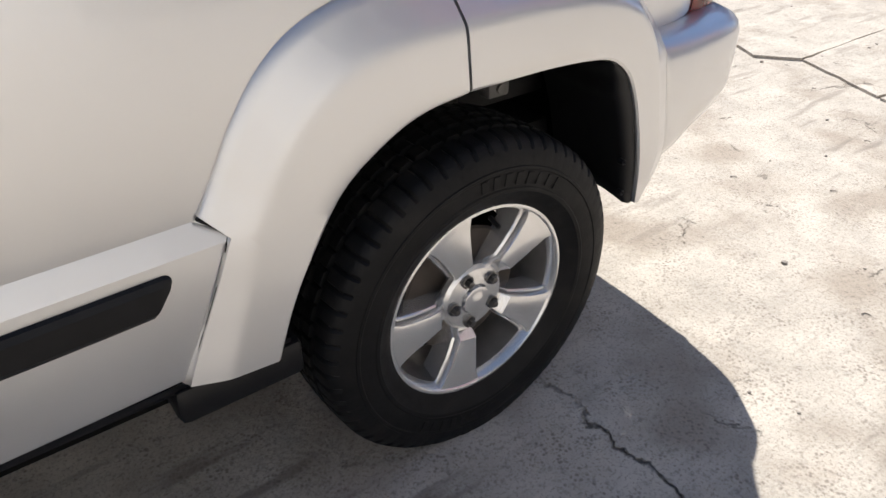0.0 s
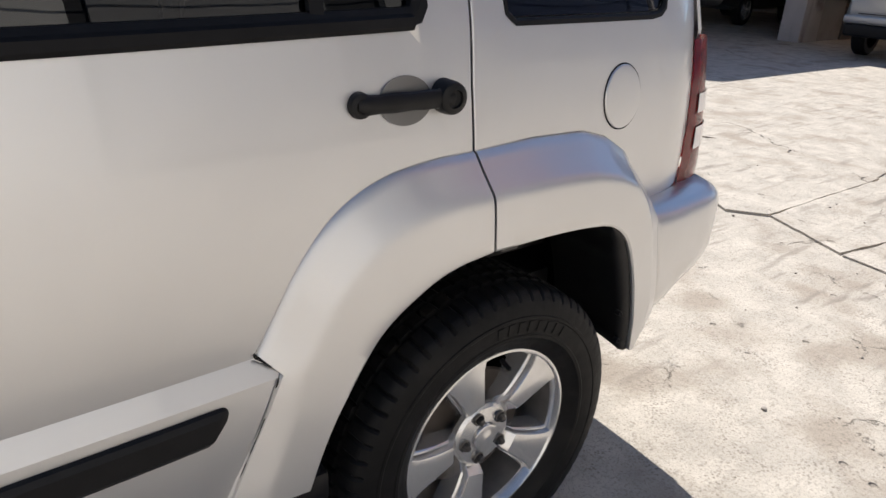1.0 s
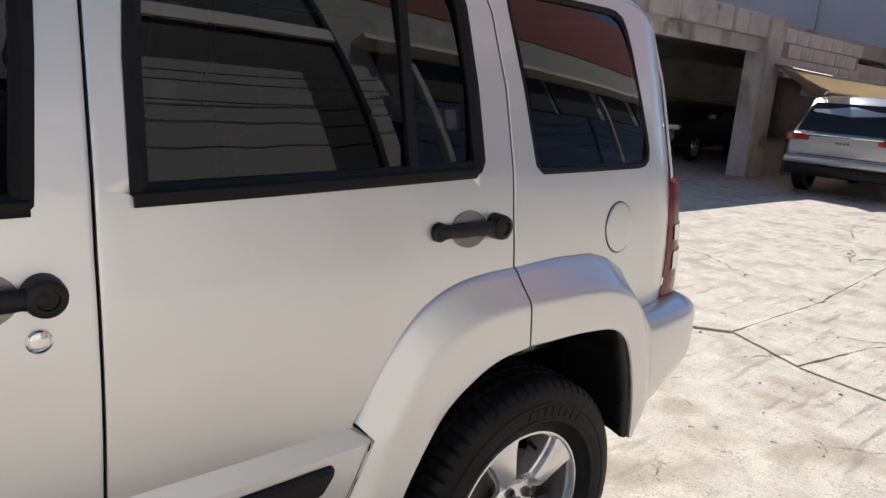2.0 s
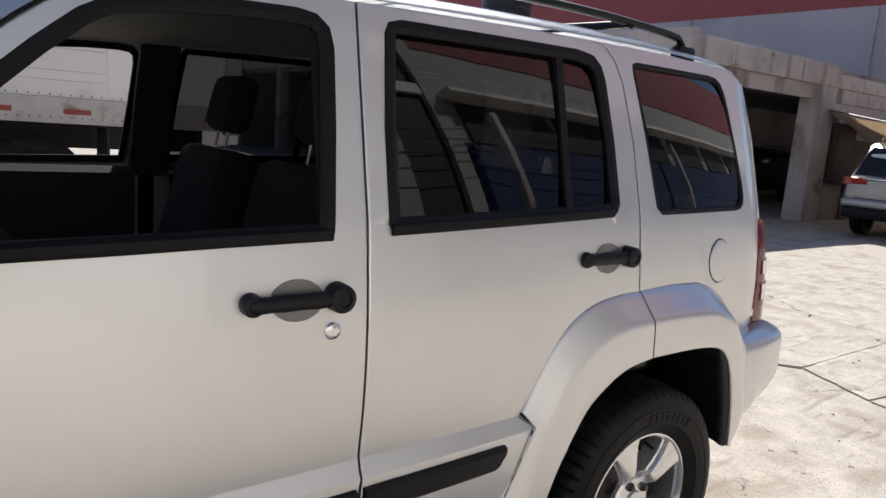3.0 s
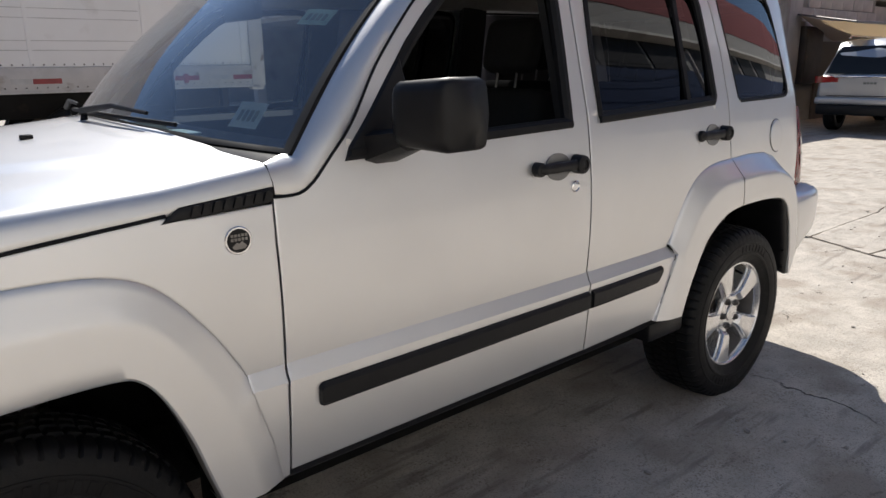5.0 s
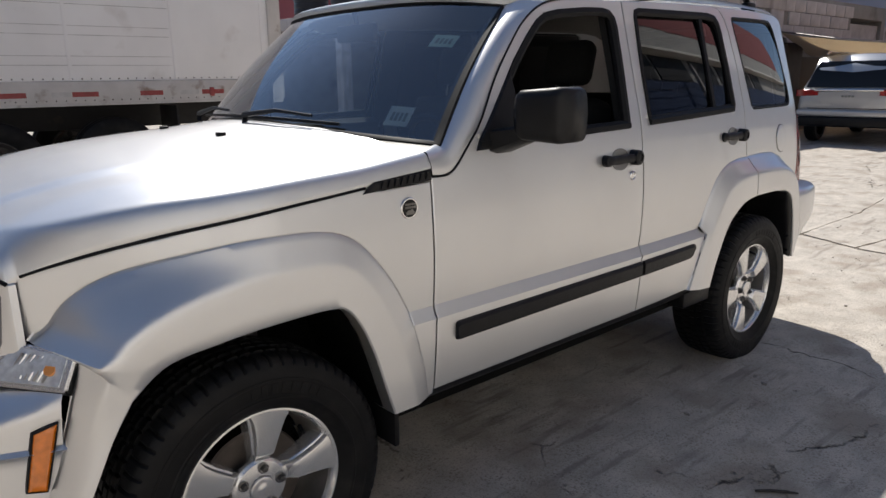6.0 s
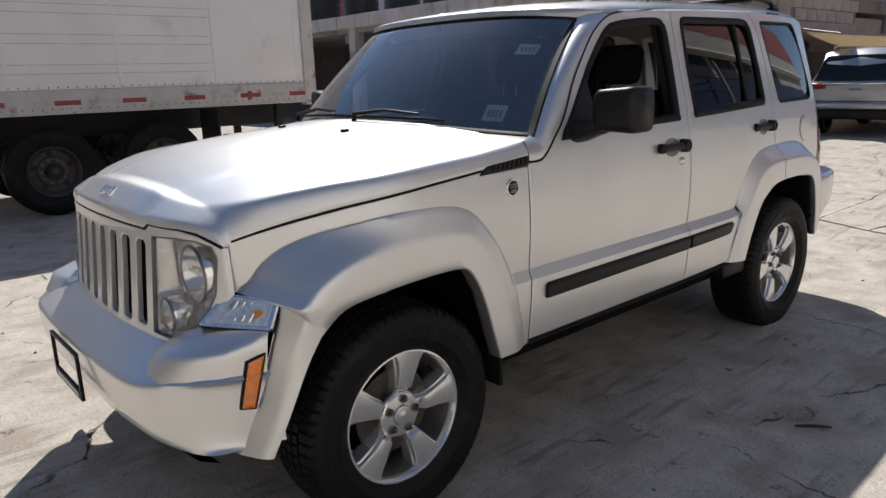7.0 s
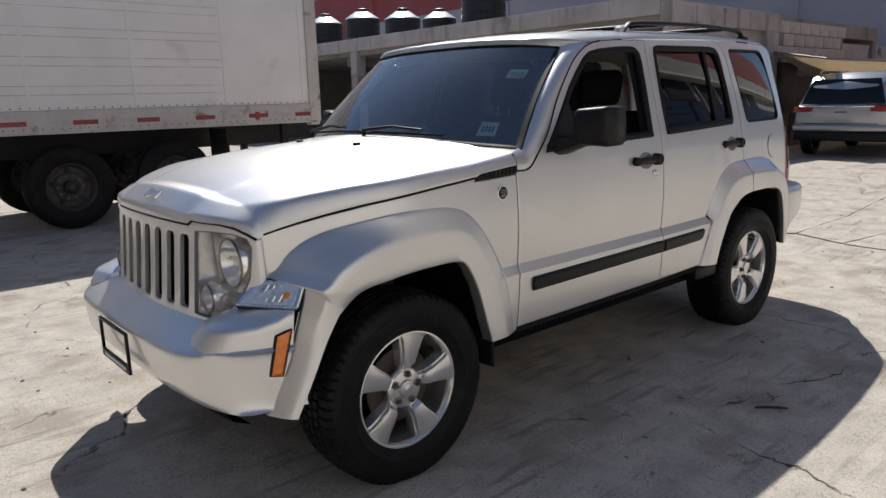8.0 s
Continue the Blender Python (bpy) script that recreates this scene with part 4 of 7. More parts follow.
bm = bmesh.new()
loft(bm, [bumper_row(a) for a in np.linspace(-1, 1, 81)])
bmesh.ops.recalc_face_normals(bm, faces=bm.faces)
bumper = part("front_bumper", bm, PAINT, car, "silver front bumper with bare plate frame", angle=40)
bm = bmesh.new()
loft(bm, [[bumper_point(a, z, b) for z, b in ((0.415, 0.10), (0.392, 0.10), (0.365, 0.12), (0.35, 0.18))] for a in np.linspace(-0.62, 0.62, 41)])
part("bumper_valance", bm, DARK, bumper)
for s in (-1, 1):
    # raised corner of the bumper under the turn lamp
    bm = bmesh.new()
    rows = []
    for B, T, K in (((-0.632, 0.515, 0.664), (-0.600, 0.522, 0.694), (-0.565, 0.49, 0.706)), ((-0.662, 0.585, 0.645), (-0.620, 0.605, 0.704), (-0.560, 0.555, 0.728)),
                    ((-0.640, 0.648, 0.628), (-0.598, 0.664, 0.704), (-0.535, 0.610, 0.748)), ((-0.598, 0.699, 0.615), (-0.562, 0.714, 0.703), (-0.500, 0.655, 0.758)),
                    ((-0.545, 0.744, 0.608), (-0.518, 0.757, 0.704), (-0.468, 0.715, 0.764)), ((-0.490, 0.778, 0.605), (-0.470, 0.786, 0.720), (-0.445, 0.768, 0.762)),
                    ((-0.444, 0.801, 0.605), (-0.432, 0.806, 0.744), (-0.428, 0.80, 0.760))):
        out = float(np.interp(B[1], [0.515, 0.585, 0.648, 0.699, 0.744, 0.778, 0.801], [-0.047, -0.059, -0.066, -0.056, -0.040, -0.021, -0.009]))
        B, T, K = Vector(B) + Vector((out, 0, 0)), Vector(T) + Vector((out, 0, 0)), Vector(K) + Vector((out * 0.4, 0, 0))
        n = Vector((-0.55, 0.8, 0)) * (0.003 if B.y < 0.71 else 0.0015)
        pts = [B + Vector((0.02, -0.02, -0.02)), B + n * 0.4, B.lerp(T, 0.35) + n, B.lerp(T, 0.8) + n, B.lerp(T, 0.93) + n * 0.6, T + (K - T).normalized() * 0.010, T.lerp(K, 0.5), K, K + Vector((0.03, -0.02, -0.02))]
        rows.append([(p.x, s * p.y, p.z) for p in pts])
    rows.insert(0, [(x + 0.015, y - s * 0.03, min(z, 0.66) - 0.02) for x, y, z in rows[0]])
    loft(bm, rows)
    bmesh.ops.recalc_face_normals(bm, faces=bm.faces)
    part("bumper_shoulder", bm, PAINT, bumper, angle=42)
    # turn lamp
    Q = [Vector(p) for p in ((-0.576, 0.640, 0.767), (-0.488, 0.650, 0.846), (-0.400, 0.816, 0.838), (-0.434, 0.818, 0.758))]
    Q = [Vector((p.x, s * p.y, p.z)) for p in Q]
    nrm = (Q[1] - Q[0]).cross(Q[3] - Q[0]).normalized()
    if nrm.x > 0:
        nrm = -nrm
    ctr = sum(Q, Vector()) / 4

    def slab(bm, k, front, back, bev):
        a = [bm.verts.new(ctr + (q - ctr) * k + nrm * front) for q in Q]
        b = [bm.verts.new(ctr + (q - ctr) * k * 0.95 - nrm * back) for q in Q]
        bm.faces.new(a)
        bm.faces.new(b[::-1])
        for i in range(4):
            bm.faces.new((a[i], b[i], b[(i + 1) % 4], a[(i + 1) % 4]))
        bmesh.ops.bevel(bm, geom=bm.edges[:], offset=bev, segments=2, affect="EDGES")
        bmesh.ops.recalc_face_normals(bm, faces=bm.faces)

    bm = bmesh.new()
    slab(bm, 1.05, -0.004, 0.045, 0.004)
    turn = part("turn_lamp", bm, RUBBER_SEAL, car, "clear turn lamp with a bright rim")
    bm = bmesh.new()
    slab(bm, 1.03, 0.003, 0.03, 0.006)
    part("lamp_rim", bm, WHITE_CHROME, turn, "bright rim")
    bm = bmesh.new()
    slab(bm, 0.86, 0.006, 0.0, 0.003)
    part("lens", bm, TURN_LENS, turn)
    e1 = (Q[2] + Q[3] - Q[0] - Q[1]) * 0.5
    e2 = (Q[1] + Q[2] - Q[0] - Q[3]) * 0.5
    for k in range(9):
        bm = bmesh.new()
        tube(bm, [ctr + e1 * (-0.20 + 0.056 * k) + e2 * q + nrm * 0.0065 for q in (-0.30, 0.30)], 0.0035, 6)
        part("lens_rib", bm, CHROME if k % 2 else STEEL, turn)
    bm = bmesh.new()
    tube(bm, [ctr + e1 * 0.26 + nrm * 0.004, ctr + e1 * 0.26 + nrm * 0.011], 0.014, 12)
    part("bulb", bm, AMBER_DARK, turn)
    # amber side marker
    bm = bmesh.new()
    AM = [(-0.456, 0.690), (-0.504, 0.672), (-0.531, 0.534), (-0.494, 0.530)]

    def amber_y(x, z):
        return nose_side(x)

    skin(bm, AM, lambda x, z, d: (x, s * (amber_y(x, z) + 0.012 - d), z), (), 0.03, depth=0.03, roll=0.004)
    mk = part("side_marker", bm, AMBER, bumper, "amber side marker lamp")
    bm = bmesh.new()
    rows = []
    lp = dense(AM, 0.02)
    for ring, d in ((inset(lp, -0.0035), -0.004), (inset(lp, -0.0025), 0.011), (inset(lp, 0.001), 0.0122)):
        rows.append([(x, s * (amber_y(x, z) + d), z) for x, z in ring])
    loft(bm, rows, closed=True)
    part("marker_rim", bm, RUBBER_SEAL, mk)

# plate frame: an empty black frame with bars for the print on its foot
bm = bmesh.new()
px = -0.800
for y0, y1, z0, z1 in ((-0.165, 0.165, 0.594, 0.606), (-0.165, 0.165, 0.439, 0.472), (-0.165, -0.153, 0.472, 0.594), (0.153, 0.165, 0.472, 0.594)):
    box(bm, px - 0.008, px + 0.004, y0, y1, z0, z1, 0.002)
plate = part("plate_frame", bm, BLACK, bumper, "empty black licence plate frame")
for k in range(9):
    bm = bmesh.new()
    box(bm, px - 0.0095, px - 0.007, -0.13 + 0.029 * k, -0.13 + 0.029 * k + 0.021, 0.449, 0.463)
    part("print_bar", bm, PAPER, plate)
# hood badge: plain chrome blocks
bm = bmesh.new()
for k, (w, h) in enumerate(((0.019, 0.042), (0.019, 0.030), (0.019, 0.030), (0.021, 0.044))):
    y = -0.045 + 0.03 * k
    x = nose(y, 1.0) + 0.040
    box(bm, -0.006, 0.006, -w * 0.7, w * 0.7, -h / 2, h / 2, 0.003, m=pose(x, y, hood_z(x, y) + 0.003, 0, 48, 0))
part("hood_badge", bm, CHROME, hood, "small chrome badge")
# round fender badges
for side in (-1, 1):
    fp = side_parts[side][3]
    y = half_width(0.487, 1.06)
    for r, o, mt, nm in ((0.031, 0.003, CHROME, "badge_rim"), (0.026, 0.0045, BLACK, "badge_face")):
        bm = bmesh.new()
        loft(bm, [[(0.487 + r * q * math.cos(a), side * (y + oo), 1.060 + r * q * math.sin(a)) for a in np.linspace(0, 2 * math.pi, 37)[:-1]] for oo, q in ((-0.003, 1.0), (o, 1.0), (o + 0.0015, 0.95), (o + 0.0015, 0.02))], closed=True)
        part(nm, bm, mt, fp, "round black and chrome badge" if nm == "badge_rim" else "")
    bm = bmesh.new()
    o = side * (y + 0.0065)
    for k in range(5):
        box(bm, 0.487 - 0.018 + 0.008 * k, 0.487 - 0.0125 + 0.008 * k, o - 0.001, o + 0.001, 1.069, 1.075)
        box(bm, 0.487 - 0.018 + 0.008 * k, 0.487 - 0.0125 + 0.008 * k, o - 0.001, o + 0.001, 1.060, 1.066)
    v = [bm.verts.new((0.487 + dx, o + side * 0.001, 1.060 + dz)) for dx, dz in ((-0.017, -0.012), (-0.006, -0.003), (0.0, -0.006), (0.006, -0.001), (0.017, -0.012), (0.012, -0.018), (-0.012, -0.018))]
    bm.faces.new(v)
    part("badge_print", bm, STEEL, fp)
# washer nozzles
for y in (-0.247, 0.247):
    bm = bmesh.new()
    z = hood_z(0.23, y)
    box(bm, 0.215, 0.245, y - 0.011, y + 0.011, z - 0.002, z + 0.011, 0.004)
    part("washer_nozzle", bm, BLACK, hood)
# cowl and wipers
bm = bmesh.new()
rows = []
for u in np.linspace(-1, 1, 25):
    p = screen(u, 0)
    rows.append([p + Vector((0.03, 0, -0.002)), p + Vector((-0.02, 0, -0.004)), p + Vector((-0.06, 0, -0.018)), p + Vector((-0.12, 0, -0.06))])
loft(bm, rows)
cowl = part("cowl_panel", bm, BLACK, car, "black plastic cowl under the windscreen")
for u0, u1, v1 in ((-0.60, 0.10, 0.10), (0.08, 0.72, 0.10)):
    bm = bmesh.new()
    a = screen(u0 * 0.2 + u1 * 0.8 if u0 < 0 else u1, 0) + Vector((-0.03, 0, 0.012))
    tip, mid = screen(u0, 0.055) + Vector((-0.02, 0, 0.025)), screen((u0 + u1) / 2, 0.065) + Vector((-0.03, 0, 0.035))
    tube(bm, [a, a + Vector((0, 0, 0.03)), mid, tip.lerp(mid, 0.4)], [0.012, 0.011, 0.007, 0.005], 8)
    arm = part("wiper", bm, BLACK, cowl, "black wiper arm")
    bm = bmesh.new()
    tube(bm, [screen(u, 0.045) + Vector((-0.012, 0, 0.014)) for u in np.linspace(u0, u1, 9)], 0.006, 6)
    part("wiper_blade", bm, RUBBER_SEAL, arm)

# ---- roof rails ----
for side in (-1, 1):
    bm = bmesh.new()
    pts = [(1.70, 1.752), (1.74, 1.79), (1.82, 1.808), (2.2, 1.822), (2.6, 1.826), (2.95, 1.815), (3.02, 1.80), (3.06, 1.762)]
    rows = []
    for x, z in [tuple(p) for p in smooth_line(pts, 0.05)]:
        y = 0.60 - 0.02 * max(0, x - 2.2)
        rows.append([(x, side * (y + 0.018 * math.cos(a)), z + 0.012 * math.sin(a)) for a in np.linspace(0, 2 * math.pi, 11)[:-1]])
    loft(bm, rows, closed=True, caps=True)
    rail = part("roof_rail", bm, BLACK, car, "black roof rail with bright feet")
    for x in (1.715, 3.045):
        bm = bmesh.new()
        box(bm, x - 0.045, x + 0.045, side * 0.59 - 0.022, side * 0.59 + 0.022, 1.735, 1.785, 0.012)
        part("rail_foot", bm, PAINT if x < 2 else BLACK, rail)
for x in (2.1, 2.75):
    bm = bmesh.new()
    tube(bm, [(x, -0.60, 1.815), (x, 0, 1.83), (x, 0.60, 1.815)], 0.014, 8)
    part("cross_bar", bm, BLACK, car)
# short aerial at the back of the roof
bm = bmesh.new()
tube(bm, [(1.75, 0.62, 1.76), (1.76, 0.62, 1.78)], [0.02, 0.012], 10)
part("aerial_base", bm, BLACK, roof)

# ---- tail ----
bm = bmesh.new()


def tail_x(y, z):
    return float(np.interp(z, [0.5, 0.8, 1.2, 1.5, 1.72], [3.64, 3.65, 3.635, 3.545, 3.44])) + 0.04 * (1 - (y / 0.7) ** 2)


skin(bm, [(-0.60, 0.62), (0.60, 0.62), (0.62, 1.2), (0.57, 1.70), (-0.57, 1.70), (-0.62, 1.2)], lambda y, z, d: (tail_x(y, z) - d, y, z), [[(-0.52, 1.25), (0.52, 1.25), (0.48, 1.64), (-0.48, 1.64)]], 0.06)
gate = part("tailgate", bm, PAINT, car)
bm = bmesh.new()
loft(bm, [[(tail_x(y, z) - 0.01, y, z) for y in np.linspace(-0.53, 0.53, 9)] for z in (1.24, 1.45, 1.65)])
part("tinted_pane", bm, GLASS_TINT, gate, "dark tinted glass")
for side in (-1, 1):
    bm = bmesh.new()
    rows = []
    for z in np.linspace(0.815, 1.185, 13):
        xl = float(np.interp(z, [0.815, 1.0, 1.185], [3.432, 3.479, 3.510]))
        row = []
        for t in np.linspace(0, 1, 11):
            x = xl + (tail_x(0.5, z) + 0.02 - xl) * math.sin(t * math.pi / 2)
            y = half_width(xl, z) + 0.004 - (half_width(xl, z) - 0.55) * (1 - math.cos(t * math.pi / 2)) ** 1.0
            row.append((x, side * y, z))
        rows.append(row)
    loft(bm, rows)
    bmesh.ops.solidify(bm, geom=bm.faces[:], thickness=0.02)
    tl = part("tail_lamp", bm, RED_LENS, side_parts[side][2], "red tail lamp with two clear bands")
    for z0, z1 in ((0.995, 1.045), (0.90, 0.958)):
        bm = bmesh.new()
        rows = []
        for z in (z0, (z0 + z1) / 2, z1):
            xl = float(np.interp(z, [0.815, 1.0, 1.185], [3.432, 3.479, 3.510]))
            row = []
            for t in np.linspace(0.12, 1, 10):
                x = xl + (tail_x(0.5, z) + 0.024 - xl) * math.sin(t * math.pi / 2)
                y = half_width(xl, z) + 0.008 - (half_width(xl, z) - 0.55) * (1 - math.cos(t * math.pi / 2))
                row.append((x, side * y, z))
            rows.append(row)
        loft(bm, rows)
        part("clear_band", bm, CLEAR_LENS, tl)
# rear bumper: flush with the flare in front, its foot rising towards the back
bm = bmesh.new()
REAR_PLAN = resample(smooth_line([(3.19, 0.888), (3.27, 0.888), (3.36, 0.880), (3.47, 0.862), (3.545, 0.838), (3.595, 0.795), (3.635, 0.70), (3.672, 0.50), (3.69, 0.25), (3.695, 0.0)], 0.02), 61)


def rear_row(i, side):
    p = REAR_PLAN[i]
    t = REAR_PLAN[min(i + 1, 60)] - REAR_PLAN[max(i - 1, 0)]
    n = np.array((t[1], -t[0])) / math.hypot(*t)
    if n[1] > 0 or n[0] > 0.0:
        n = -n if n[1] > 0 else n
    zb = float(np.interp(p[0], [3.19, 3.26, 3.40, 3.56, 3.70], [0.505, 0.522, 0.560, 0.592, 0.60]))
    ins = min(1.0, (p[0] - 3.15) / 0.25)
    row = []
    for z, b in ((0.808, 0.12), (0.812, 0.085), (0.809, 0.045), (0.800, 0.022), (0.786, 0.008), (0.765, 0.001), (0.72, 0.0), (0.64, 0.002), (zb + 0.035, 0.007), (zb + 0.012, 0.016), (zb, 0.035), (zb, 0.12)):
        x, y = p[0] + n[0] * b, p[1] + n[1] * b
        if p[0] < 3.36:
            x0 = float(np.interp(z, [0.5, 0.535, 0.575, 0.705, 0.783, 0.84], [3.214, 3.240, 3.247, 3.222, 3.196, 3.185])) + 0.004
            x = x0 + (p[0] - 3.19) * (3.36 - x0) / 0.17 + n[0] * b
        row.append((x, side * y, z))
    return row


tuck = [[(x - 0.02, y - s * 0.022, z) for x, y, z in rear_row(0, s)] for s in (-1, 1)]
loft(bm, [tuck[0]] + [rear_row(i, -1) for i in range(61)] + [rear_row(i, 1) for i in range(59, -1, -1)] + [tuck[1]])
bmesh.ops.recalc_face_normals(bm, faces=bm.faces)
part("rear_bumper", bm, PAINT, car, "silver rear bumper", angle=50)

# ---- sills and underbody ----
BRACKET = material("dusty_grey_steel", (0.22, 0.21, 0.20), 0.6, 0.3, vary=0.2, scale=18)
for side in (-1, 1):
    bm = bmesh.new()
    rows = []
    for x in np.linspace(0.50, 2.27, 20):
        rows.append([(x, side * 0.80, 0.48), (x, side * 0.885, 0.474), (x, side * 0.878, 0.452), (x, side * 0.855, 0.432), (x, side * 0.80, 0.415), (x, side * 0.7, 0.40)])
    loft(bm, rows)
    part("sill", bm, BLACK, car, "black sill under the doors")
    # behind the shut lines
    for pts in ([(x, z) for x, z in ((0.577, 0.50), (0.578, 0.75), (0.579, 1.13))], [(1.672, 0.5), (1.678, 0.75), (1.680, 1.16), (1.682, 1.24), (1.691, 1.45), (1.701, 1.70)],
                [(x + 0.003, z) for x, z in C_LINE[:-1]]):
        bm = bmesh.new()
        rows = [[(x + dx, side * (half_width(x, z) - 0.016), z) for dx in (-0.03, 0.03)] for x, z in pts]
        loft(bm, rows)
        part("door_jamb", bm, DARK, car)
bm = bmesh.new()
box(bm, -0.45, 3.25, -0.50, 0.50, 0.28, 0.50, 0.04)
box(bm, 3.2, 3.45, -0.5, 0.5, 0.50, 0.60, 0.03)
box(bm, 0.45, 2.20, -0.80, 0.80, 0.36, 0.47, 0.02)
part("underbody", bm, DARK, car)
bm = bmesh.new()
box(bm, -0.42, 0.50, -0.50, 0.50, 0.5, 0.98, 0.05)
part("engine_bay", bm, DARK, car)
for x in (0.0, WHEELBASE):
    bm = bmesh.new()
    tube(bm, [(x, -0.70, HUB_Z), (x, 0.70, HUB_Z)], 0.045, 10)
    part("axle", bm, STEEL, car)
for side in (-1, 1):
    for x, z in ((WHEELBASE + 0.12, 0.70), (0.10, 0.66)):
        bm = bmesh.new()
        tube(bm, [(x, side * 0.56, 0.36), (x - 0.03, side * 0.60, z + 0.12)], 0.028, 10)
        tube(bm, [(x - 0.012, side * 0.575, 0.5), (x - 0.03, side * 0.60, z + 0.10)], 0.055, 12)
        part("shock_absorber", bm, STEEL, car)
    bm = bmesh.new()
    box(bm, 2.87, 2.93, side * 0.67 - 0.02, side * 0.67 + 0.02, 0.70, 0.745, 0.008)
    tube(bm, [(2.90, side * 0.685, 0.722), (2.90, side * 0.698, 0.722)], 0.011, 8)
    part("suspension_bracket", bm, BRACKET, car, "dusty grey bracket in the wheel arch")
    bm = bmesh.new()
    box(bm, 0.405, 0.425, side * 0.80 - 0.10, side * 0.80 + 0.08, 0.335, 0.50, 0.008)
    part("mud_flap", bm, RUBBER_SEAL, car)
    # black end of the sill behind the rear flare
    bm = bmesh.new()
    box(bm, 2.06, 2.29, side * 0.84 - 0.05, side * 0.84 + 0.05, 0.385, 0.462, 0.015)
    part("sill_end", bm, BLACK, car, "black plastic end of the sill")


# ---- wheels ----
def wheel(parent, spin):
    """One wheel with its face to -y, centred on the axle at the tyre's middle plane."""
    w = new("wheel")
    w.parent = parent
    tagged(w, "alloy wheel with five wide spokes and an all-terrain tyre")
    bm = bmesh.new()
    half = [(0.0, 0.3735), (0.012, 0.3735), (0.014, 0.362), (0.022, 0.362), (0.024, 0.3730), (0.050, 0.3722), (0.052, 0.361), (0.060, 0.361), (0.062, 0.3712), (0.092, 0.3675), (0.102, 0.361),
            (0.110, 0.349), (0.114, 0.332), (0.1155, 0.318), (0.1175, 0.317), (0.1180, 0.311), (0.1165, 0.309), (0.118, 0.295), (0.1165, 0.276), (0.1185, 0.273), (0.1180, 0.266), (0.1150, 0.263), (0.110, 0.247), (0.102, 0.233), (0.097, 0.2255), (0.090, 0.221)]
    # full, bulging side walls
    half = [(o + (0.012 * math.sin(math.pi * min(1.0, (r - 0.221) / 0.19)) if o > 0.08 else 0.0), 0.221 + (r - 0.221) * 1.042) for o, r in half]
    prof = [(-o, r) for o, r in half[::-1]] + half[1:]
    mid = len(half) - 1

    def warp(k, i, r):
        j = abs(i - mid)
        if 8 <= j <= 10 and k % 6 == 0:
            return r - 0.007
        if 11 <= j <= 12 and k % 6 == 0:
            return r - 0.0035
        if 4 <= j <= 5 and (k + 3) % 6 == 0:
            return r - 0.008
        if j <= 1 and (k + 2) % 6 == 0:
            return r - 0.006
        return r

    revolve(bm, prof, 384, warp=warp)
    # the tyre stands flat on the ground under the car's weight and bulges a little beside it
    for v in bm.verts:
        if v.co.z < -0.25:
            k = min(1.0, (-0.25 - v.co.z) / 0.1) * max(0.0, 1 - abs(v.co.x) / 0.16)
            v.co.y *= 1 + 0.05 * k
            v.co.z = max(v.co.z, -HUB_Z - 0.0005)
    bmesh.ops.recalc_face_normals(bm, faces=bm.faces)
    tyre = part("tyre", bm, TYRE, w, "black all-terrain tyre", angle=26)
    # raised bars on the side wall in place of lettering
    for base, count in ((55, 8), (235, 8)):
        bm = bmesh.new()
        for k in range(count):
            a = radians(base + k * 5.6)
            m = Matrix.Rotation(-a, 4, "Y") @ Matrix.Translation((0.297, -0.1295, 0))
            box(bm, -0.013, 0.013, -0.0012, 0.0012, -0.008, 0.008, 0.0006, 1, m=m)
        part("side_wall_print", bm, TYRE, tyre)
    bm = bmesh.new()
    revolve(bm, [(-0.098, 0.233), (-0.104, 0.230), (-0.1045, 0.224), (-0.100, 0.220), (-0.088, 0.215), (-0.080, 0.213)], 96)
    rim = part("rim", bm, ALLOY, w, "bright silver five-spoke alloy rim")
    bm = bmesh.new()
    revolve(bm, [(-0.080, 0.213), (-0.06, 0.209), (-0.02, 0.202), (0.05, 0.198), (0.09, 0.212), (0.10, 0.229)], 80)
    part("rim_barrel", bm, DUSTY, rim, "inner barrel dulled by brake dust")
    # spokes: wide wedges, flat faced, with bevelled flanks
    for s in range(5):
        bm = bmesh.new()
        # flat face, a stepped shelf along each side, a bevel at the inner end
        rows = []
        for r, hw, y, sh in ((0.045, 0.020, -0.074, 0.004), (0.074, 0.0205, -0.0745, 0.005), (0.083, 0.022, -0.0765, 0.007), (0.098, 0.0245, -0.0935, 0.009), (0.13, 0.030, -0.0975, 0.011),
                             (0.165, 0.038, -0.0995, 0.012), (0.195, 0.047, -0.1005, 0.012), (0.212, 0.057, -0.1005, 0.013), (0.222, 0.066, -0.1000, 0.014)):
            side_row = ((hw + sh * 0.6 + 0.003, -0.030), (hw + sh * 0.75, y + 0.020), (hw + sh * 0.75 - 0.0025, y + 0.0165), (hw + 0.003, y + 0.0150), (hw + 0.0005, y + 0.0045), (hw - 0.0015, y + 0.0010), (hw - 0.005, y))
            rows.append([(r, yy, -w) for w, yy in side_row] + [(r, yy, w) for w, yy in side_row[::-1]])
        loft(bm, rows)
        bmesh.ops.recalc_face_normals(bm, faces=bm.faces)
        a = radians(spin + 72 * s)
        bmesh.ops.transform(bm, matrix=Matrix.Rotation(-a, 4, "Y"), verts=bm.verts)
        part("spoke", bm, ALLOY, rim, angle=24)
        bm = bmesh.new()
        p = Vector((0.057 * math.cos(a), 0, 0.057 * math.sin(a)))
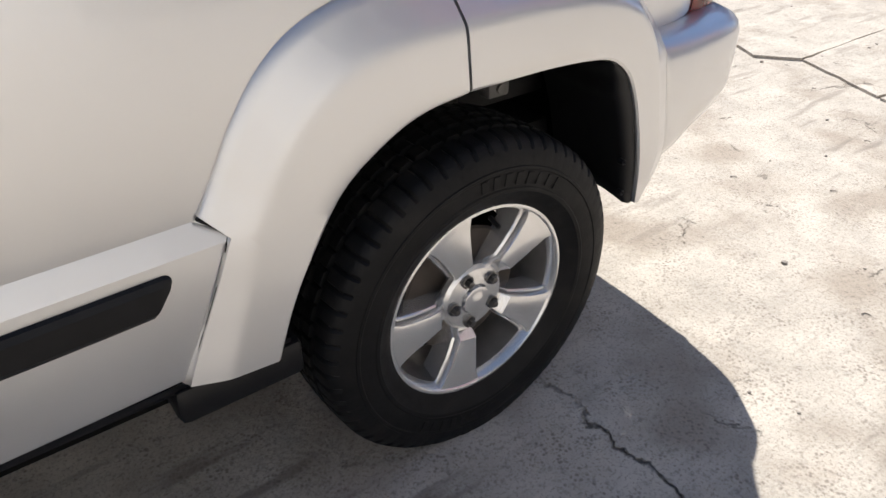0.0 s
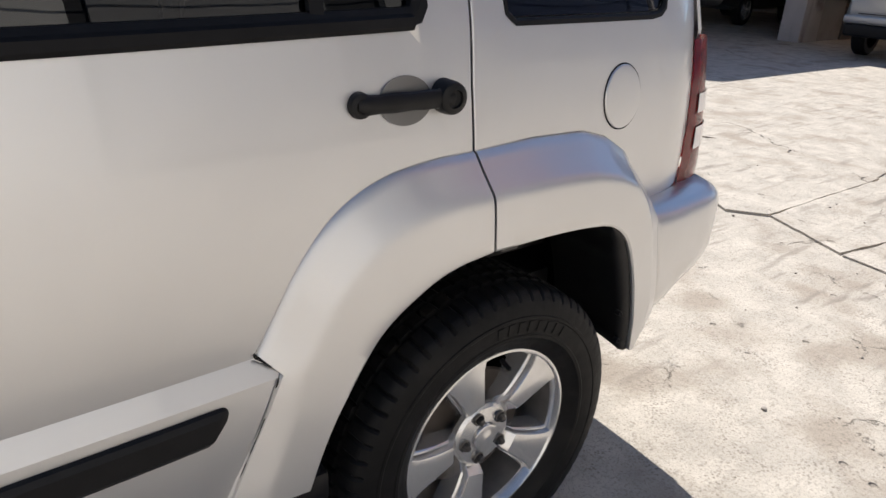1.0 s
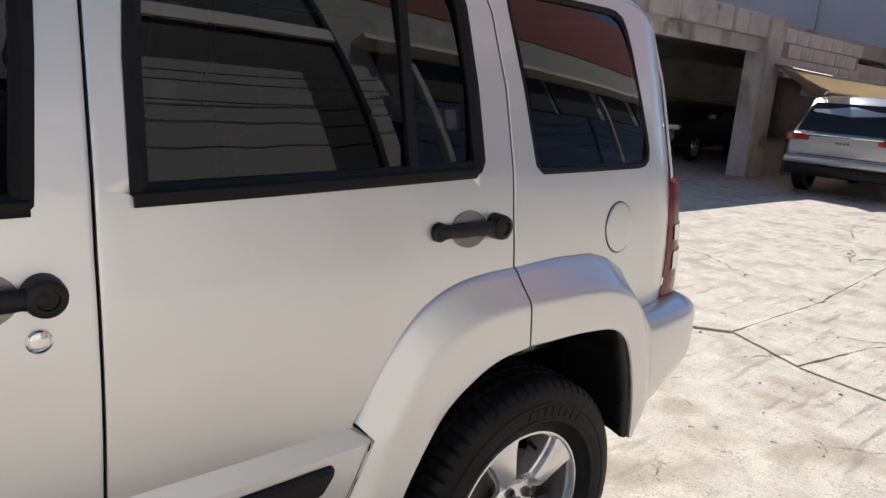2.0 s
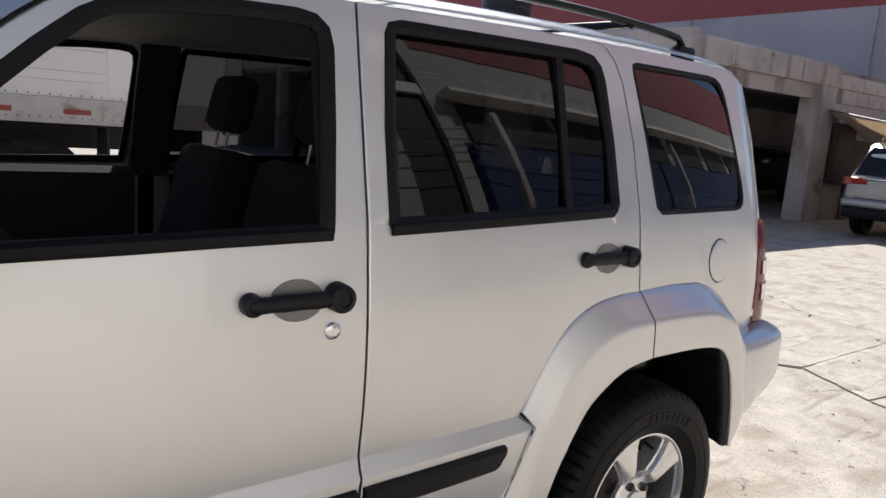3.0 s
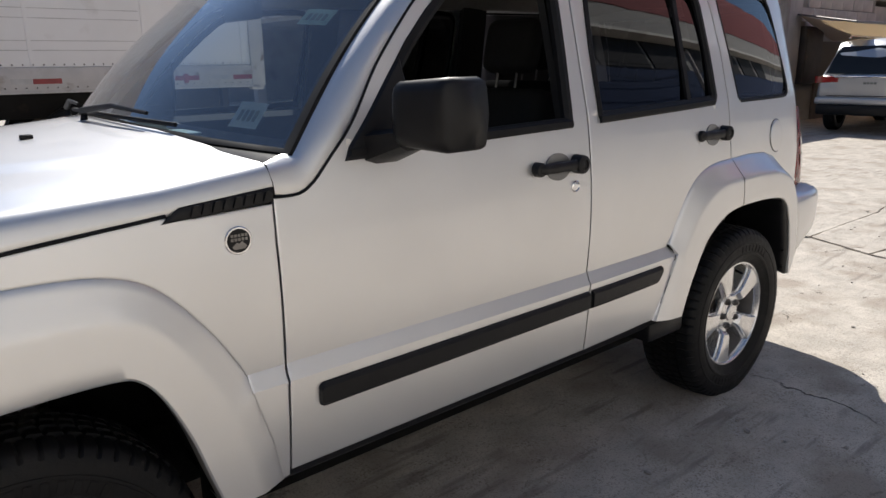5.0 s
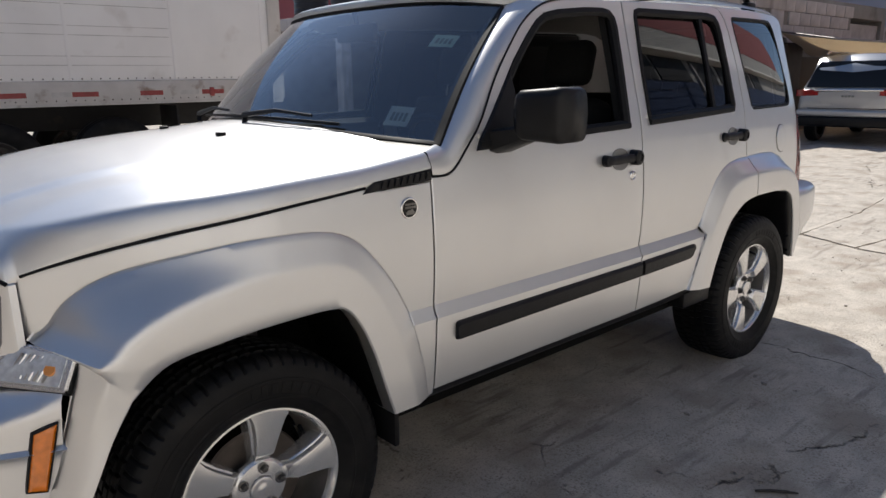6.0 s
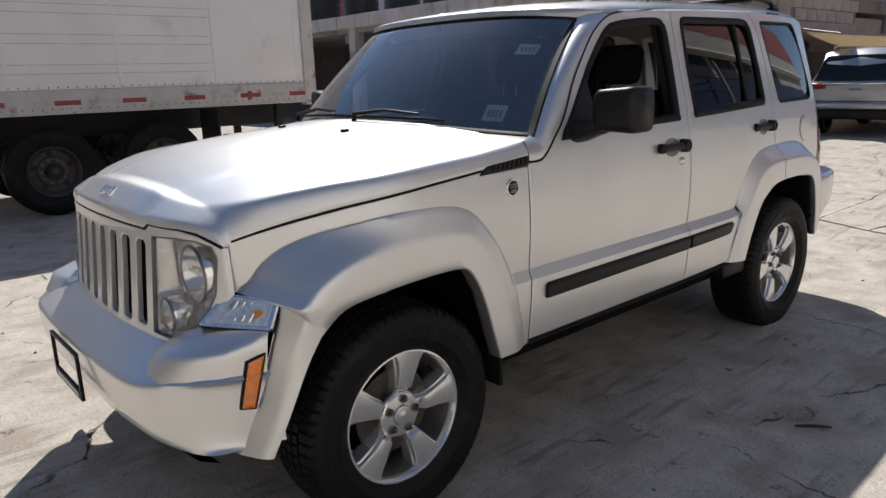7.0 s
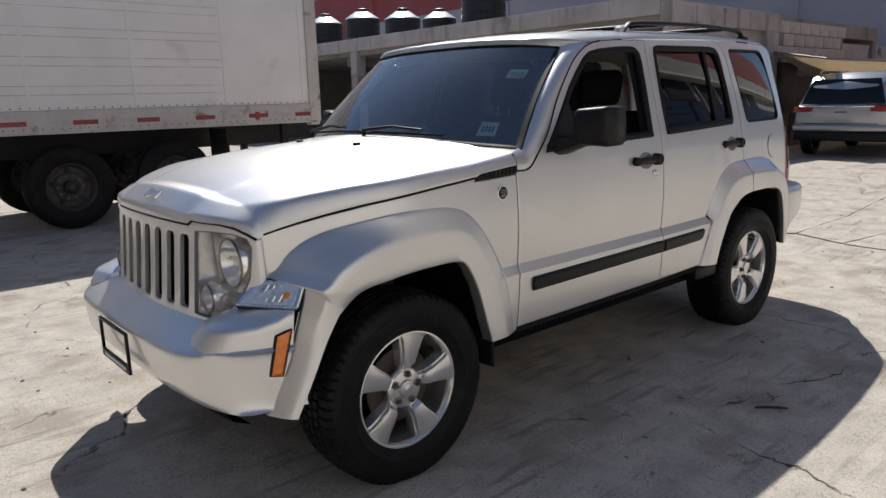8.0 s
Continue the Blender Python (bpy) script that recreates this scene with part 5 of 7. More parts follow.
        loft(bm, [[(p.x + r * math.cos(t), o, p.z + r * math.sin(t)) for t in np.linspace(0, 2 * math.pi, 13)[:-1]] for o, r in ((-0.07, 0.0150), (-0.0865, 0.0150), (-0.0875, 0.0125), (-0.080, 0.0120), (-0.080, 0.0095))], closed=True)
        loft(bm, [[(p.x + r * math.cos(t), o, p.z + r * math.sin(t)) for t in np.linspace(0, 2 * math.pi, 7)[:-1]] for o, r in ((-0.078, 0.0098), (-0.094, 0.0096), (-0.098, 0.0075), (-0.099, 0.001))], closed=True)
        part("wheel_nut", bm, NUT, rim, "dark steel wheel nut")
    bm = bmesh.new()
    revolve(bm, [(-0.060, 0.082), (-0.072, 0.080), (-0.079, 0.072), (-0.082, 0.05), (-0.083, 0.036)], 40)
    part("hub_plate", bm, ALLOY, rim)
    bm = bmesh.new()
    revolve(bm, [(-0.07, 0.0345), (-0.086, 0.0345), (-0.090, 0.032), (-0.0915, 0.027), (-0.0905, 0.022), (-0.094, 0.012), (-0.095, 0.001)], 36)
    part("centre_cap", bm, ALLOY, rim, "plain round centre cap")
    bm = bmesh.new()
    revolve(bm, [(-0.03, 0.15), (-0.035, 0.145), (-0.035, 0.06), (-0.05, 0.055), (-0.05, 0.001)], 48)
    part("brake_disc", bm, BRAKE, w, "brown-grey brake disc")
    bm = bmesh.new()
    revolve(bm, [(0.02, 0.183), (0.03, 0.17), (0.03, 0.001)], 40)
    part("wheel_back", bm, DARK, w)
    a = radians(spin - 36)
    bm = bmesh.new()
    p = Vector((0.186 * math.cos(a), -0.07, 0.186 * math.sin(a)))
    tube(bm, [p, p + Vector((-0.008 * math.cos(a), -0.032, -0.008 * math.sin(a)))], [0.006, 0.005], 8)
    part("valve", bm, RUBBER_SEAL, w)
    return w


for x, spin in ((-0.007, 81), (WHEELBASE, 112)):
    y = 0.762 if x < 1 else 0.787
    w = wheel(car, spin)
    w.matrix_basis = pose(x, -y, HUB_Z)
    o = wheel(car, spin + 30)
    o.matrix_basis = pose(x, y, HUB_Z, 0, 0, 180)
# door mirrors
for side in (-1, 1):
    bm = bmesh.new()
    rows = []
    for t in np.linspace(0, 1, 9):
        # across the housing from the door outwards
        y = 0.945 + 0.162 * t
        k = 1 - 0.10 * abs(2 * t - 1) ** 4
        zt, zb = 1.388 - 0.012 * (1 - t) + (0.004 if 0.1 < t < 0.9 else -0.008), 1.222 + 0.012 * (1 - t) + (0.0 if 0.1 < t < 0.9 else 0.008)
        xf, xb = 0.850 + 0.045 * t + (0.0 if 0.1 < t < 0.95 else 0.012), 0.955 + 0.066 * t
        row = []
        for ux, uz in ((0, 0.18), (0, 0.5), (0, 0.82), (0.06, 0.95), (0.18, 1.0), (0.5, 1.0), (0.9, 1.0), (1.0, 0.96), (1.0, 0.5), (1.0, 0.04), (0.9, 0.0), (0.5, 0.0), (0.18, 0.0), (0.06, 0.05)):
            row.append((xf + (xb - xf) * ux, side * y, zb + (zt - zb) * uz))
        rows.append(row)
    loft(bm, rows, closed=True, caps=True)
    bmesh.ops.bevel(bm, geom=[e for e in bm.edges if any(len(f.verts) > 4 for f in e.link_faces)], offset=0.008, segments=2, affect="EDGES")
    bmesh.ops.recalc_face_normals(bm, faces=bm.faces)
    mir = part("door_mirror", bm, BLACK, side_parts[side][0], "large black door mirror", angle=80)
    bm = bmesh.new()
    g = [(0.957 + 0.058 * t + 0.004, side * (0.955 + 0.14 * t), z) for t, z in ((0, 1.238), (1, 1.232), (1, 1.376), (0, 1.37))]
    v = [bm.verts.new(p) for p in g]
    bm.faces.new(v)
    bmesh.ops.solidify(bm, geom=bm.faces[:], thickness=0.003)
    part("mirror_glass", bm, CHROME, mir)
    bm = bmesh.new()
    rows = []
    for t in np.linspace(0, 1, 6):
        y = 0.855 + 0.115 * t
        c = 0.065 - 0.02 * t
        rows.append([(0.89 + 0.02 * t + c * ux, side * y, 1.235 + 0.015 * t + 0.028 * uz + (0.03 * (1 - t) * (uz < 0) * -1)) for ux, uz in ((-1, -0.6), (-1, 0.6), (-0.5, 1), (0.5, 1), (1, 0.6), (1, -0.6), (0.5, -1), (-0.5, -1))])
    loft(bm, rows, closed=True, caps=True)
    part("mirror_arm", bm, BLACK, mir)
    bm = bmesh.new()
    SAIL = [(0.775, 1.200), (0.99, 1.205), (1.00, 1.30), (0.985, 1.44), (0.955, 1.41), (0.87, 1.315), (0.79, 1.232)]
    skin(bm, SAIL, lambda x, z, d, s=side: (x, s * (half_width(x, z) + 0.008 - d), z), (), 0.05, depth=0.03, roll=0.005)
    part("mirror_base", bm, BLACK, mir)

# ---- cabin ----
for side in (-1, 1):
    for x0, x1 in ((0.60, 1.62), (1.75, 2.55)):
        bm = bmesh.new()
        rows = [[(x, side * (half_width(x, 1.2) - dy), z) for dy, z in ((0.03, 1.205), (0.06, 1.215), (0.085, 1.19), (0.09, 0.9), (0.09, 0.5))] for x in np.linspace(x0, x1, 6)]
        loft(bm, rows)
        part("door_trim", bm, CABIN, car)
for side in (-1, 1):
    bm = bmesh.new()
    rows = [[(x0 + dx, side * (half_width(x0, z) - 0.035 - dy), z) for dx, dy in ((-0.07, 0.0), (-0.07, 0.03), (0.07, 0.03), (0.07, 0.0))] for z, x0 in ((1.18, 1.675), (1.45, 1.68), (1.70, 1.69))]
    loft(bm, rows)
    part("inner_pillar", bm, CABIN, car)
    bm = bmesh.new()
    rows = [[(x0 + dx, side * (half_width(x0, z) - 0.035 - dy), z) for dx, dy in ((-0.085, 0.0), (-0.085, 0.03), (0.085, 0.03), (0.085, 0.0))] for z, x0 in ((1.18, 2.64), (1.45, 2.61), (1.71, 2.575))]
    loft(bm, rows)
    part("inner_pillar", bm, CABIN, car)
bm = bmesh.new()
box(bm, 0.5, 2.22, -0.78, 0.78, 0.47, 0.52)
box(bm, 2.22, 3.30, -0.58, 0.58, 0.50, 0.55)
box(bm, 2.62, 3.40, -0.58, 0.58, 0.62, 0.85, 0.03)
part("cabin_floor", bm, CABIN, car)
bm = bmesh.new()
rows = []
for u in np.linspace(-0.97, 0.97, 15):
    p = screen(u, 0.0)
    rows.append([p + Vector((0.03, 0, -0.02)), p + Vector((0.16, 0, -0.025)), p + Vector((0.34, 0, -0.035)), p + Vector((0.42, 0, -0.07)), p + Vector((0.43, 0, -0.2)), p + Vector((0.36, 0, -0.55))])
loft(bm, rows)
dash = part("dashboard", bm, CABIN, car, "charcoal dashboard")
bm = bmesh.new()
c = Vector((1.10, -0.37, 1.12))
ax = Vector((0.85, 0, 0.52)).normalized()
e1, e2 = Vector((0, 1, 0)), ax.cross(Vector((0, 1, 0)))
ring = [c + 0.185 * (e1 * math.cos(a) + e2 * math.sin(a)) for a in np.linspace(0, 2 * math.pi, 33)]
tube(bm, ring, 0.016, 8, caps=False)
for a in (0.2, 2.94, 4.71):
    tube(bm, [c - ax * 0.02, c + 0.18 * (e1 * math.cos(a) + e2 * math.sin(a))], 0.018, 6)
tube(bm, [c, c - ax * 0.25], 0.05, 10)
part("steering_wheel", bm, CABIN, car)
bm = bmesh.new()
box(bm, 0.935, 0.965, -0.13, 0.13, 1.565, 1.635, 0.012)
tube(bm, [(0.955, 0, 1.62), (0.94, 0, 1.69)], 0.01, 8)
part("rear_view_mirror", bm, BLACK, car)


def seat(x, y, wide):
    st = new("seat")
    st.parent = car
    tagged(st, "charcoal cloth seat with a head restraint")
    bm = bmesh.new()
    box(bm, x - 0.28, x + 0.22, y - wide, y + wide, 0.62, 0.80, 0.05, 3)
    part("seat_cushion", bm, SEAT, st)
    bm = bmesh.new()
    box(bm, -0.07, 0.07, -wide, wide, 0.0, 0.60, 0.05, 3, m=pose(x + 0.24, y, 0.74, 0, 14, 0))
    part("seat_back", bm, SEAT, st)
    for yy in ([y] if wide < 0.4 else [y - 0.36, y + 0.36]):
        bm = bmesh.new()
        box(bm, -0.05, 0.05, -0.125, 0.125, 0.66, 0.86, 0.045, 3, m=pose(x + 0.24, yy, 0.74, 0, 14, 0))
        part("head_restraint", bm, SEAT, st)
        for dy in (-0.05, 0.05):
            bm = bmesh.new()
            tube(bm, [(x + 0.385, yy + dy, 1.33), (x + 0.398, yy + dy, 1.40)], 0.005, 6)
            part("restraint_post", bm, STEEL, st)


seat(1.42, -0.37, 0.25)
seat(1.42, 0.37, 0.25)
seat(2.32, 0.0, 0.66)
# papers on the glass and the dash
for u, v, w, h, mt, nm in ((-0.80, 0.72, 0.085, 0.06, GREEN_PAPER, "windscreen_sticker"), (-0.80, 0.17, 0.085, 0.075, PAPER, "dash_paper")):
    p = screen(u, v) + Vector((0.012, 0, -0.006))
    du, dv = (screen(u + 0.05, v) - screen(u - 0.05, v)).normalized(), (screen(u, v + 0.05) - screen(u, v - 0.05)).normalized()
    bm = bmesh.new()
    q = [bm.verts.new(p + du * a * w / 2 + dv * b * h / 2) for a, b in ((-1, -1), (1, -1), (1, 1), (-1, 1))]
    bm.faces.new(q)
    bmesh.ops.solidify(bm, geom=bm.faces[:], thickness=0.001)
    pp = part(nm, bm, mt, windscreen, "pale paper sticker")
    bm = bmesh.new()
    for k in range(4):
        pc = p + du * (-0.3 + 0.18 * k) * w - dv * 0.05 * h + Vector((-0.002, 0, 0.002))
        q = [bm.verts.new(pc + du * a * w * 0.06 + dv * b * h * 0.22) for a, b in ((-1, -1), (1, -1), (1, 1), (-1, 1))]
        bm.faces.new(q)
    part("print_bar", bm, INK, pp)
bm = bmesh.new()
box(bm, 0.56, 0.66, -0.30, -0.14, 1.232, 1.24, 0.002)
part("dash_sheet", bm, PAPER, dash, "white sheet of paper lying on the dashboard")

# ---- the yard ----
def yard_material(name, pits):
    """Pale worn concrete: broad stains, fine grit, thin broken cracks and small pits, all as colour and relief."""
    m = material(name, (0.50, 0.455, 0.395), 0.92, vary=0.16, scale=6.0, second=(0.36, 0.31, 0.255), second_scale=2.4, second_at=0.51)
    t = m.node_tree
    n, l = t.nodes, t.links
    b = n["Principled BSDF"]
    base = b.inputs["Base Color"].links[0].from_socket
    co = n.new("ShaderNodeTexCoord").outputs["Object"]

    def nz(scale, detail=6.0, rough=0.6):
        x = n.new("ShaderNodeTexNoise")
        x.inputs["Scale"].default_value, x.inputs["Detail"].default_value, x.inputs["Roughness"].default_value = scale, detail, rough
        l.new(co, x.inputs["Vector"])
        return x

    def ramp(src, a, c):
        r = n.new("ShaderNodeMapRange")
        r.inputs[1].default_value, r.inputs[2].default_value = a, c
        l.new(src, r.inputs[0])
        return r.outputs[0]

    def mul(p, q):
        x = n.new("ShaderNodeMath")
        x.operation = "MULTIPLY"
        l.new(p, x.inputs[0])
        if isinstance(q, float):
            x.inputs[1].default_value = q
        else:
            l.new(q, x.inputs[1])
        return x.outputs[0]

    def mix(fac, a, colour):
        x = n.new("ShaderNodeMix")
        x.data_type = "RGBA"
        l.new(fac, x.inputs[0])
        l.new(a, x.inputs[6])
        x.inputs[7].default_value = (*colour, 1)
        return x.outputs[2]

    # cracks: cell borders, bent by noise and broken up
    bent = n.new("ShaderNodeMix")
    bent.data_type = "VECTOR"
    bent.inputs[0].default_value = 0.30
    l.new(co, bent.inputs[4])
    l.new(nz(1.6, 8).outputs["Color"], bent.inputs[5])
    vo = n.new("ShaderNodeTexVoronoi")
    vo.feature = "DISTANCE_TO_EDGE"
    vo.inputs["Scale"].default_value = 0.75
    l.new(bent.outputs[1], vo.inputs["Vector"])
    crack_a = mul(ramp(vo.outputs["Distance"], 0.0042, 0.0008), ramp(nz(1.3, 6, 0.7).outputs["Fac"], 0.50, 0.58))
    # short hairline cracks in worn patches
    vf = n.new("ShaderNodeTexVoronoi")
    vf.feature = "DISTANCE_TO_EDGE"
    vf.inputs["Scale"].default_value = 3.4
    bent_f = n.new("ShaderNodeMix")
    bent_f.data_type = "VECTOR"
    bent_f.inputs[0].default_value = 0.22
    l.new(co, bent_f.inputs[4])
    l.new(nz(6.0, 8, 0.7).outputs["Color"], bent_f.inputs[5])
    l.new(bent_f.outputs[1], vf.inputs["Vector"])
    crack_b = mul(mul(ramp(vf.outputs["Distance"], 0.014, 0.003), ramp(nz(2.3, 6, 0.7).outputs["Fac"], 0.56, 0.65)), 0.45)
    both = n.new("ShaderNodeMath")
    both.operation = "MAXIMUM"
    l.new(crack_a, both.inputs[0])
    l.new(crack_b, both.inputs[1])
    crack = both.outputs[0]
    # scrapes along the traffic's way
    st = n.new("ShaderNodeMapping")
    st.inputs["Scale"].default_value = (2.2, 16.0, 1.0)
    st.inputs["Rotation"].default_value = (0, 0, 0.5)
    l.new(co, st.inputs["Vector"])
    sn = n.new("ShaderNodeTexNoise")
    sn.inputs["Scale"].default_value, sn.inputs["Detail"].default_value = 1.0, 7.0
    l.new(st.outputs[0], sn.inputs["Vector"])
    spk = n.new("ShaderNodeTexVoronoi")
    spk.inputs["Scale"].default_value = 80.0
    l.new(co, spk.inputs["Vector"])
    specks = mul(ramp(spk.outputs["Distance"], 0.42, 0.22), ramp(nz(7.0, 6, 0.7).outputs["Fac"], 0.47, 0.60))
    scrape = mul(ramp(sn.outputs["Fac"], 0.56, 0.66), ramp(nz(0.55, 3).outputs["Fac"], 0.42, 0.58))
    grit = ramp(nz(45, 5, 0.75).outputs["Fac"], 0.54, 0.70)
    pv = n.new("ShaderNodeTexVoronoi")
    pv.inputs["Scale"].default_value = 5.0 if pits else 9.0
    l.new(co, pv.inputs["Vector"])
    pit = mul(ramp(pv.outputs["Distance"], 0.13, 0.07), ramp(nz(1.2 if pits else 2.0, 3).outputs["Fac"], 0.45 if pits else 0.56, 0.56 if pits else 0.62))
    c = mix(mul(ramp(nz(120, 4, 0.8).outputs["Fac"], 0.53, 0.64), 0.8), base, (0.22, 0.19, 0.155))
    c = mix(mul(grit, 0.95), c, (0.25, 0.22, 0.185))
    c = mix(mul(scrape, 0.72), c, (0.22, 0.19, 0.16))
    c = mix(mul(specks, 0.68), c, (0.17, 0.14, 0.115))
    c = mix(mul(pit, 0.7), c, (0.22, 0.19, 0.16))
    c = mix(crack, c, (0.07, 0.06, 0.05))
    l.new(c, b.inputs["Base Color"])
    h = n.new("ShaderNodeMath")
    h.operation = "SUBTRACT"
    l.new(mul(nz(38, 8, 0.65).outputs["Fac"], 0.5), h.inputs[0])
    s2 = n.new("ShaderNodeMath")
    l.new(mul(crack, 1.2), s2.inputs[0])
    l.new(mul(pit, 0.9), s2.inputs[1])
    l.new(s2.outputs[0], h.inputs[1])
    bp = n.new("ShaderNodeBump")
    bp.inputs["Strength"].default_value, bp.inputs["Distance"].default_value = 1.0, 0.009 if pits else 0.014
    l.new(h.outputs[0], bp.inputs["Height"])
    l.new(bp.outputs[0], b.inputs["Normal"])
    return m


CONCRETE = yard_material("worn_concrete", False)
SLAB = yard_material("dimpled_concrete", True)
bm = bmesh.new()
bmesh.ops.create_grid(bm, x_segments=2, y_segments=2, size=700)
tagged(part("ground", bm, CONCRETE), "pale worn concrete yard, cracked and dusty", "ground", kind="structure")
# newer slabs towards the garage, each proud of the old floor
pavement = tagged(new("pavement"), "newer concrete slabs with ragged joints", "pavement", kind="structure")
rng = random.Random(4)


def slab(corners, top):
    bm = bmesh.new()
    edge = []
    for i in range(len(corners)):
        a, b = Vector(corners[i]), Vector(corners[(i + 1) % len(corners)])
        n = max(2, int((b - a).length / 0.09))
        nrm = Vector((-(b - a).y, (b - a).x)).normalized()
        for k in range(n):
            p = a.lerp(b, k / n) + nrm * (rng.uniform(-0.005, 0.008) if k else 0)
            edge.append(p)
    ctr = sum(edge, Vector((0, 0))) / len(edge)
    edge = [p + (p - ctr).normalized() * 0.020 for p in edge]
    up = [bm.verts.new((p.x, p.y, top)) for p in edge]
    low = [bm.verts.new((p.x + (p.x - ctr.x) * 0.002, p.y + (p.y - ctr.y) * 0.002, -0.02)) for p in edge]
    bm.faces.new(up)
    for i in range(len(up)):
        j = (i + 1) % len(up)
        bm.faces.new((up[i], low[i], low[j], up[j]))
    bmesh.ops.triangulate(bm, faces=[f for f in bm.faces if len(f.verts) > 4])
    bmesh.ops.recalc_face_normals(bm, faces=bm.faces)
    part("slab", bm, SLAB, pavement, angle=20)


slab([(5.62, 0.27), (5.772, 0.082), (7.21, 0.075), (7.20, 1.30), (6.45, 1.70)], 0.016)
slab([(5.775, 0.045), (5.555, -0.450), (6.30, -0.560), (6.70, -0.70), (7.24, -0.76), (7.22, 0.04)], 0.013)
slab([(5.535, -0.490), (5.50, -0.88), (5.42, -2.6), (7.6, -2.5), (7.26, -0.80), (6.70, -0.735), (6.30, -0.597)], 0.011)
slab([(7.25, 0.06), (7.28, -0.76), (7.64, -2.5), (10.1, -2.4), (9.9, 0.3)], 0.010)
slab([(7.24, 0.10), (9.9, 0.34), (9.7, 3.0), (6.6, 2.8), (7.23, 1.32)], 0.012)
slab([(9.94, 0.34), (10.14, -2.4), (13.4, -2.3), (13.3, 0.6)], 0.009)
slab([(9.74, 3.0), (9.94, 0.38), (13.3, 0.64), (13.2, 3.3)], 0.011)

# small stones, a twig and scraps of dirt
STONE = material("grey_pebble", (0.30, 0.27, 0.24), 0.9, vary=0.3, scale=40)
bm = bmesh.new()
for k in range(420):
    x, y = rng.uniform(-2.5, 7.5), rng.uniform(-4.0, 3.0)
    if -0.9 < x < 3.8 and -0.95 < y < 0.95:
        continue
    r = rng.choice((0.003, 0.004, 0.005, 0.007, 0.011))
    got = bmesh.ops.create_icosphere(bm, subdivisions=1, radius=r)["verts"]
    q = Matrix.Translation((x, y, r * 0.35 + (0.012 if x > 5.6 else 0))) @ Matrix.Rotation(rng.uniform(0, 6), 4, "Z") @ Matrix.Diagonal((rng.uniform(0.8, 1.6), rng.uniform(0.7, 1.1), 0.7, 1))
    bmesh.ops.transform(bm, matrix=q, verts=got)
tagged(part("pebbles", bm, STONE), "small loose grey stones on the concrete", "pebbles", kind="stuff")
TWIG = material("dark_twig", (0.035, 0.03, 0.028), 0.8, vary=0.3, scale=60)
bm = bmesh.new()
tube(bm, [(1.500, -1.518, 0.006), (1.537, -1.557, 0.008), (1.572, -1.597, 0.007), (1.592, -1.627, 0.006)], [0.004, 0.006, 0.005, 0.003], 7)
tagged(part("twig", bm, TWIG), "thin dark twig lying on the concrete", "twig")

# ---- semi-trailer, its rear end at the local origin, side to -y ----
TRAILER_W = material("trailer_white_panel", (0.81, 0.795, 0.79), 0.42, vary=0.05, scale=1.5, second=(0.66, 0.63, 0.61), second_scale=2.2, second_at=0.60, bump=0.002, bump_scale=3, rough_vary=0.08)
TRAILER_RAIL = material("trailer_rail", (0.55, 0.52, 0.49), 0.5, vary=0.1, scale=4, second=(0.27, 0.2, 0.16), second_scale=6, second_at=0.58)
RED_TAPE = material("red_reflective_tape", (0.30, 0.045, 0.042), 0.35, vary=0.18, scale=14, second=(0.5, 0.3, 0.27), second_scale=18, second_at=0.66)
GREY_TAPE = material("faded_white_tape", (0.50, 0.48, 0.46), 0.4, vary=0.12, scale=14)
RUSTY = material("rusty_wheel", (0.075, 0.068, 0.064), 0.7, 0.2, vary=0.25, scale=10, second=(0.09, 0.05, 0.03), second_scale=7, second_at=0.52)
CHASSIS = material("chassis_black", (0.015, 0.014, 0.014), 0.7, vary=0.3, scale=6, second=(0.05, 0.035, 0.027), second_scale=5, second_at=0.6)
trailer = thing("semi_trailer", "long white box semi-trailer with red reflector strips along its side", "trailer", pose(4.07, 6.42, 0.08))
bm = bmesh.new()
box(bm, -15.0, -0.02, 0.0, 2.5, 1.36, 4.05, 0.01)
part("box_body", bm, TRAILER_W, trailer, "white panelled box body")
for k in range(13):
    x = -0.19 - 1.19 * k
    bm = bmesh.new()
    box(bm, x - 0.02, x + 0.02, -0.006, 0.004, 1.36, 4.03, 0.002)
    part("panel_joint", bm, TRAILER_W, trailer)
RIB_GREY = material("panel_rib_grey", (0.56, 0.54, 0.53), 0.6, vary=0.25, scale=3)
for k in range(8):
    for dz in (0.0, 0.10):
        z = 1.53 + 0.33 * k + dz
        bm = bmesh.new()
        box(bm, -15.0, -1.42, -0.004, 0.004, z, z + 0.008, 0.001)
        part("panel_rib", bm, RIB_GREY, trailer)
bm = bmesh.new()
box(bm, -15.0, 0.0, -0.02, 2.52, 1.10, 1.36, 0.012)
rail_ob = part("bottom_rail", bm, TRAILER_RAIL, trailer, "scuffed pale rail with rivets")
bm = bmesh.new()
box(bm, -15.0, 0.0, -0.03, 0.0, 1.085, 1.115, 0.006)
part("rail_lip", bm, TRAILER_RAIL, rail_ob)
bm = bmesh.new()
for k in range(110):
    x = -0.06 - 0.1 * k
    for z in (1.385, 1.145):
        got = bmesh.ops.create_icosphere(bm, subdivisions=1, radius=0.009)["verts"]
        bmesh.ops.transform(bm, matrix=Matrix.Translation((x, -0.021 if z < 1.3 else -0.003, z)), verts=got)
tagged(part("rivets", bm, RUSTY, trailer), kind="stuff")
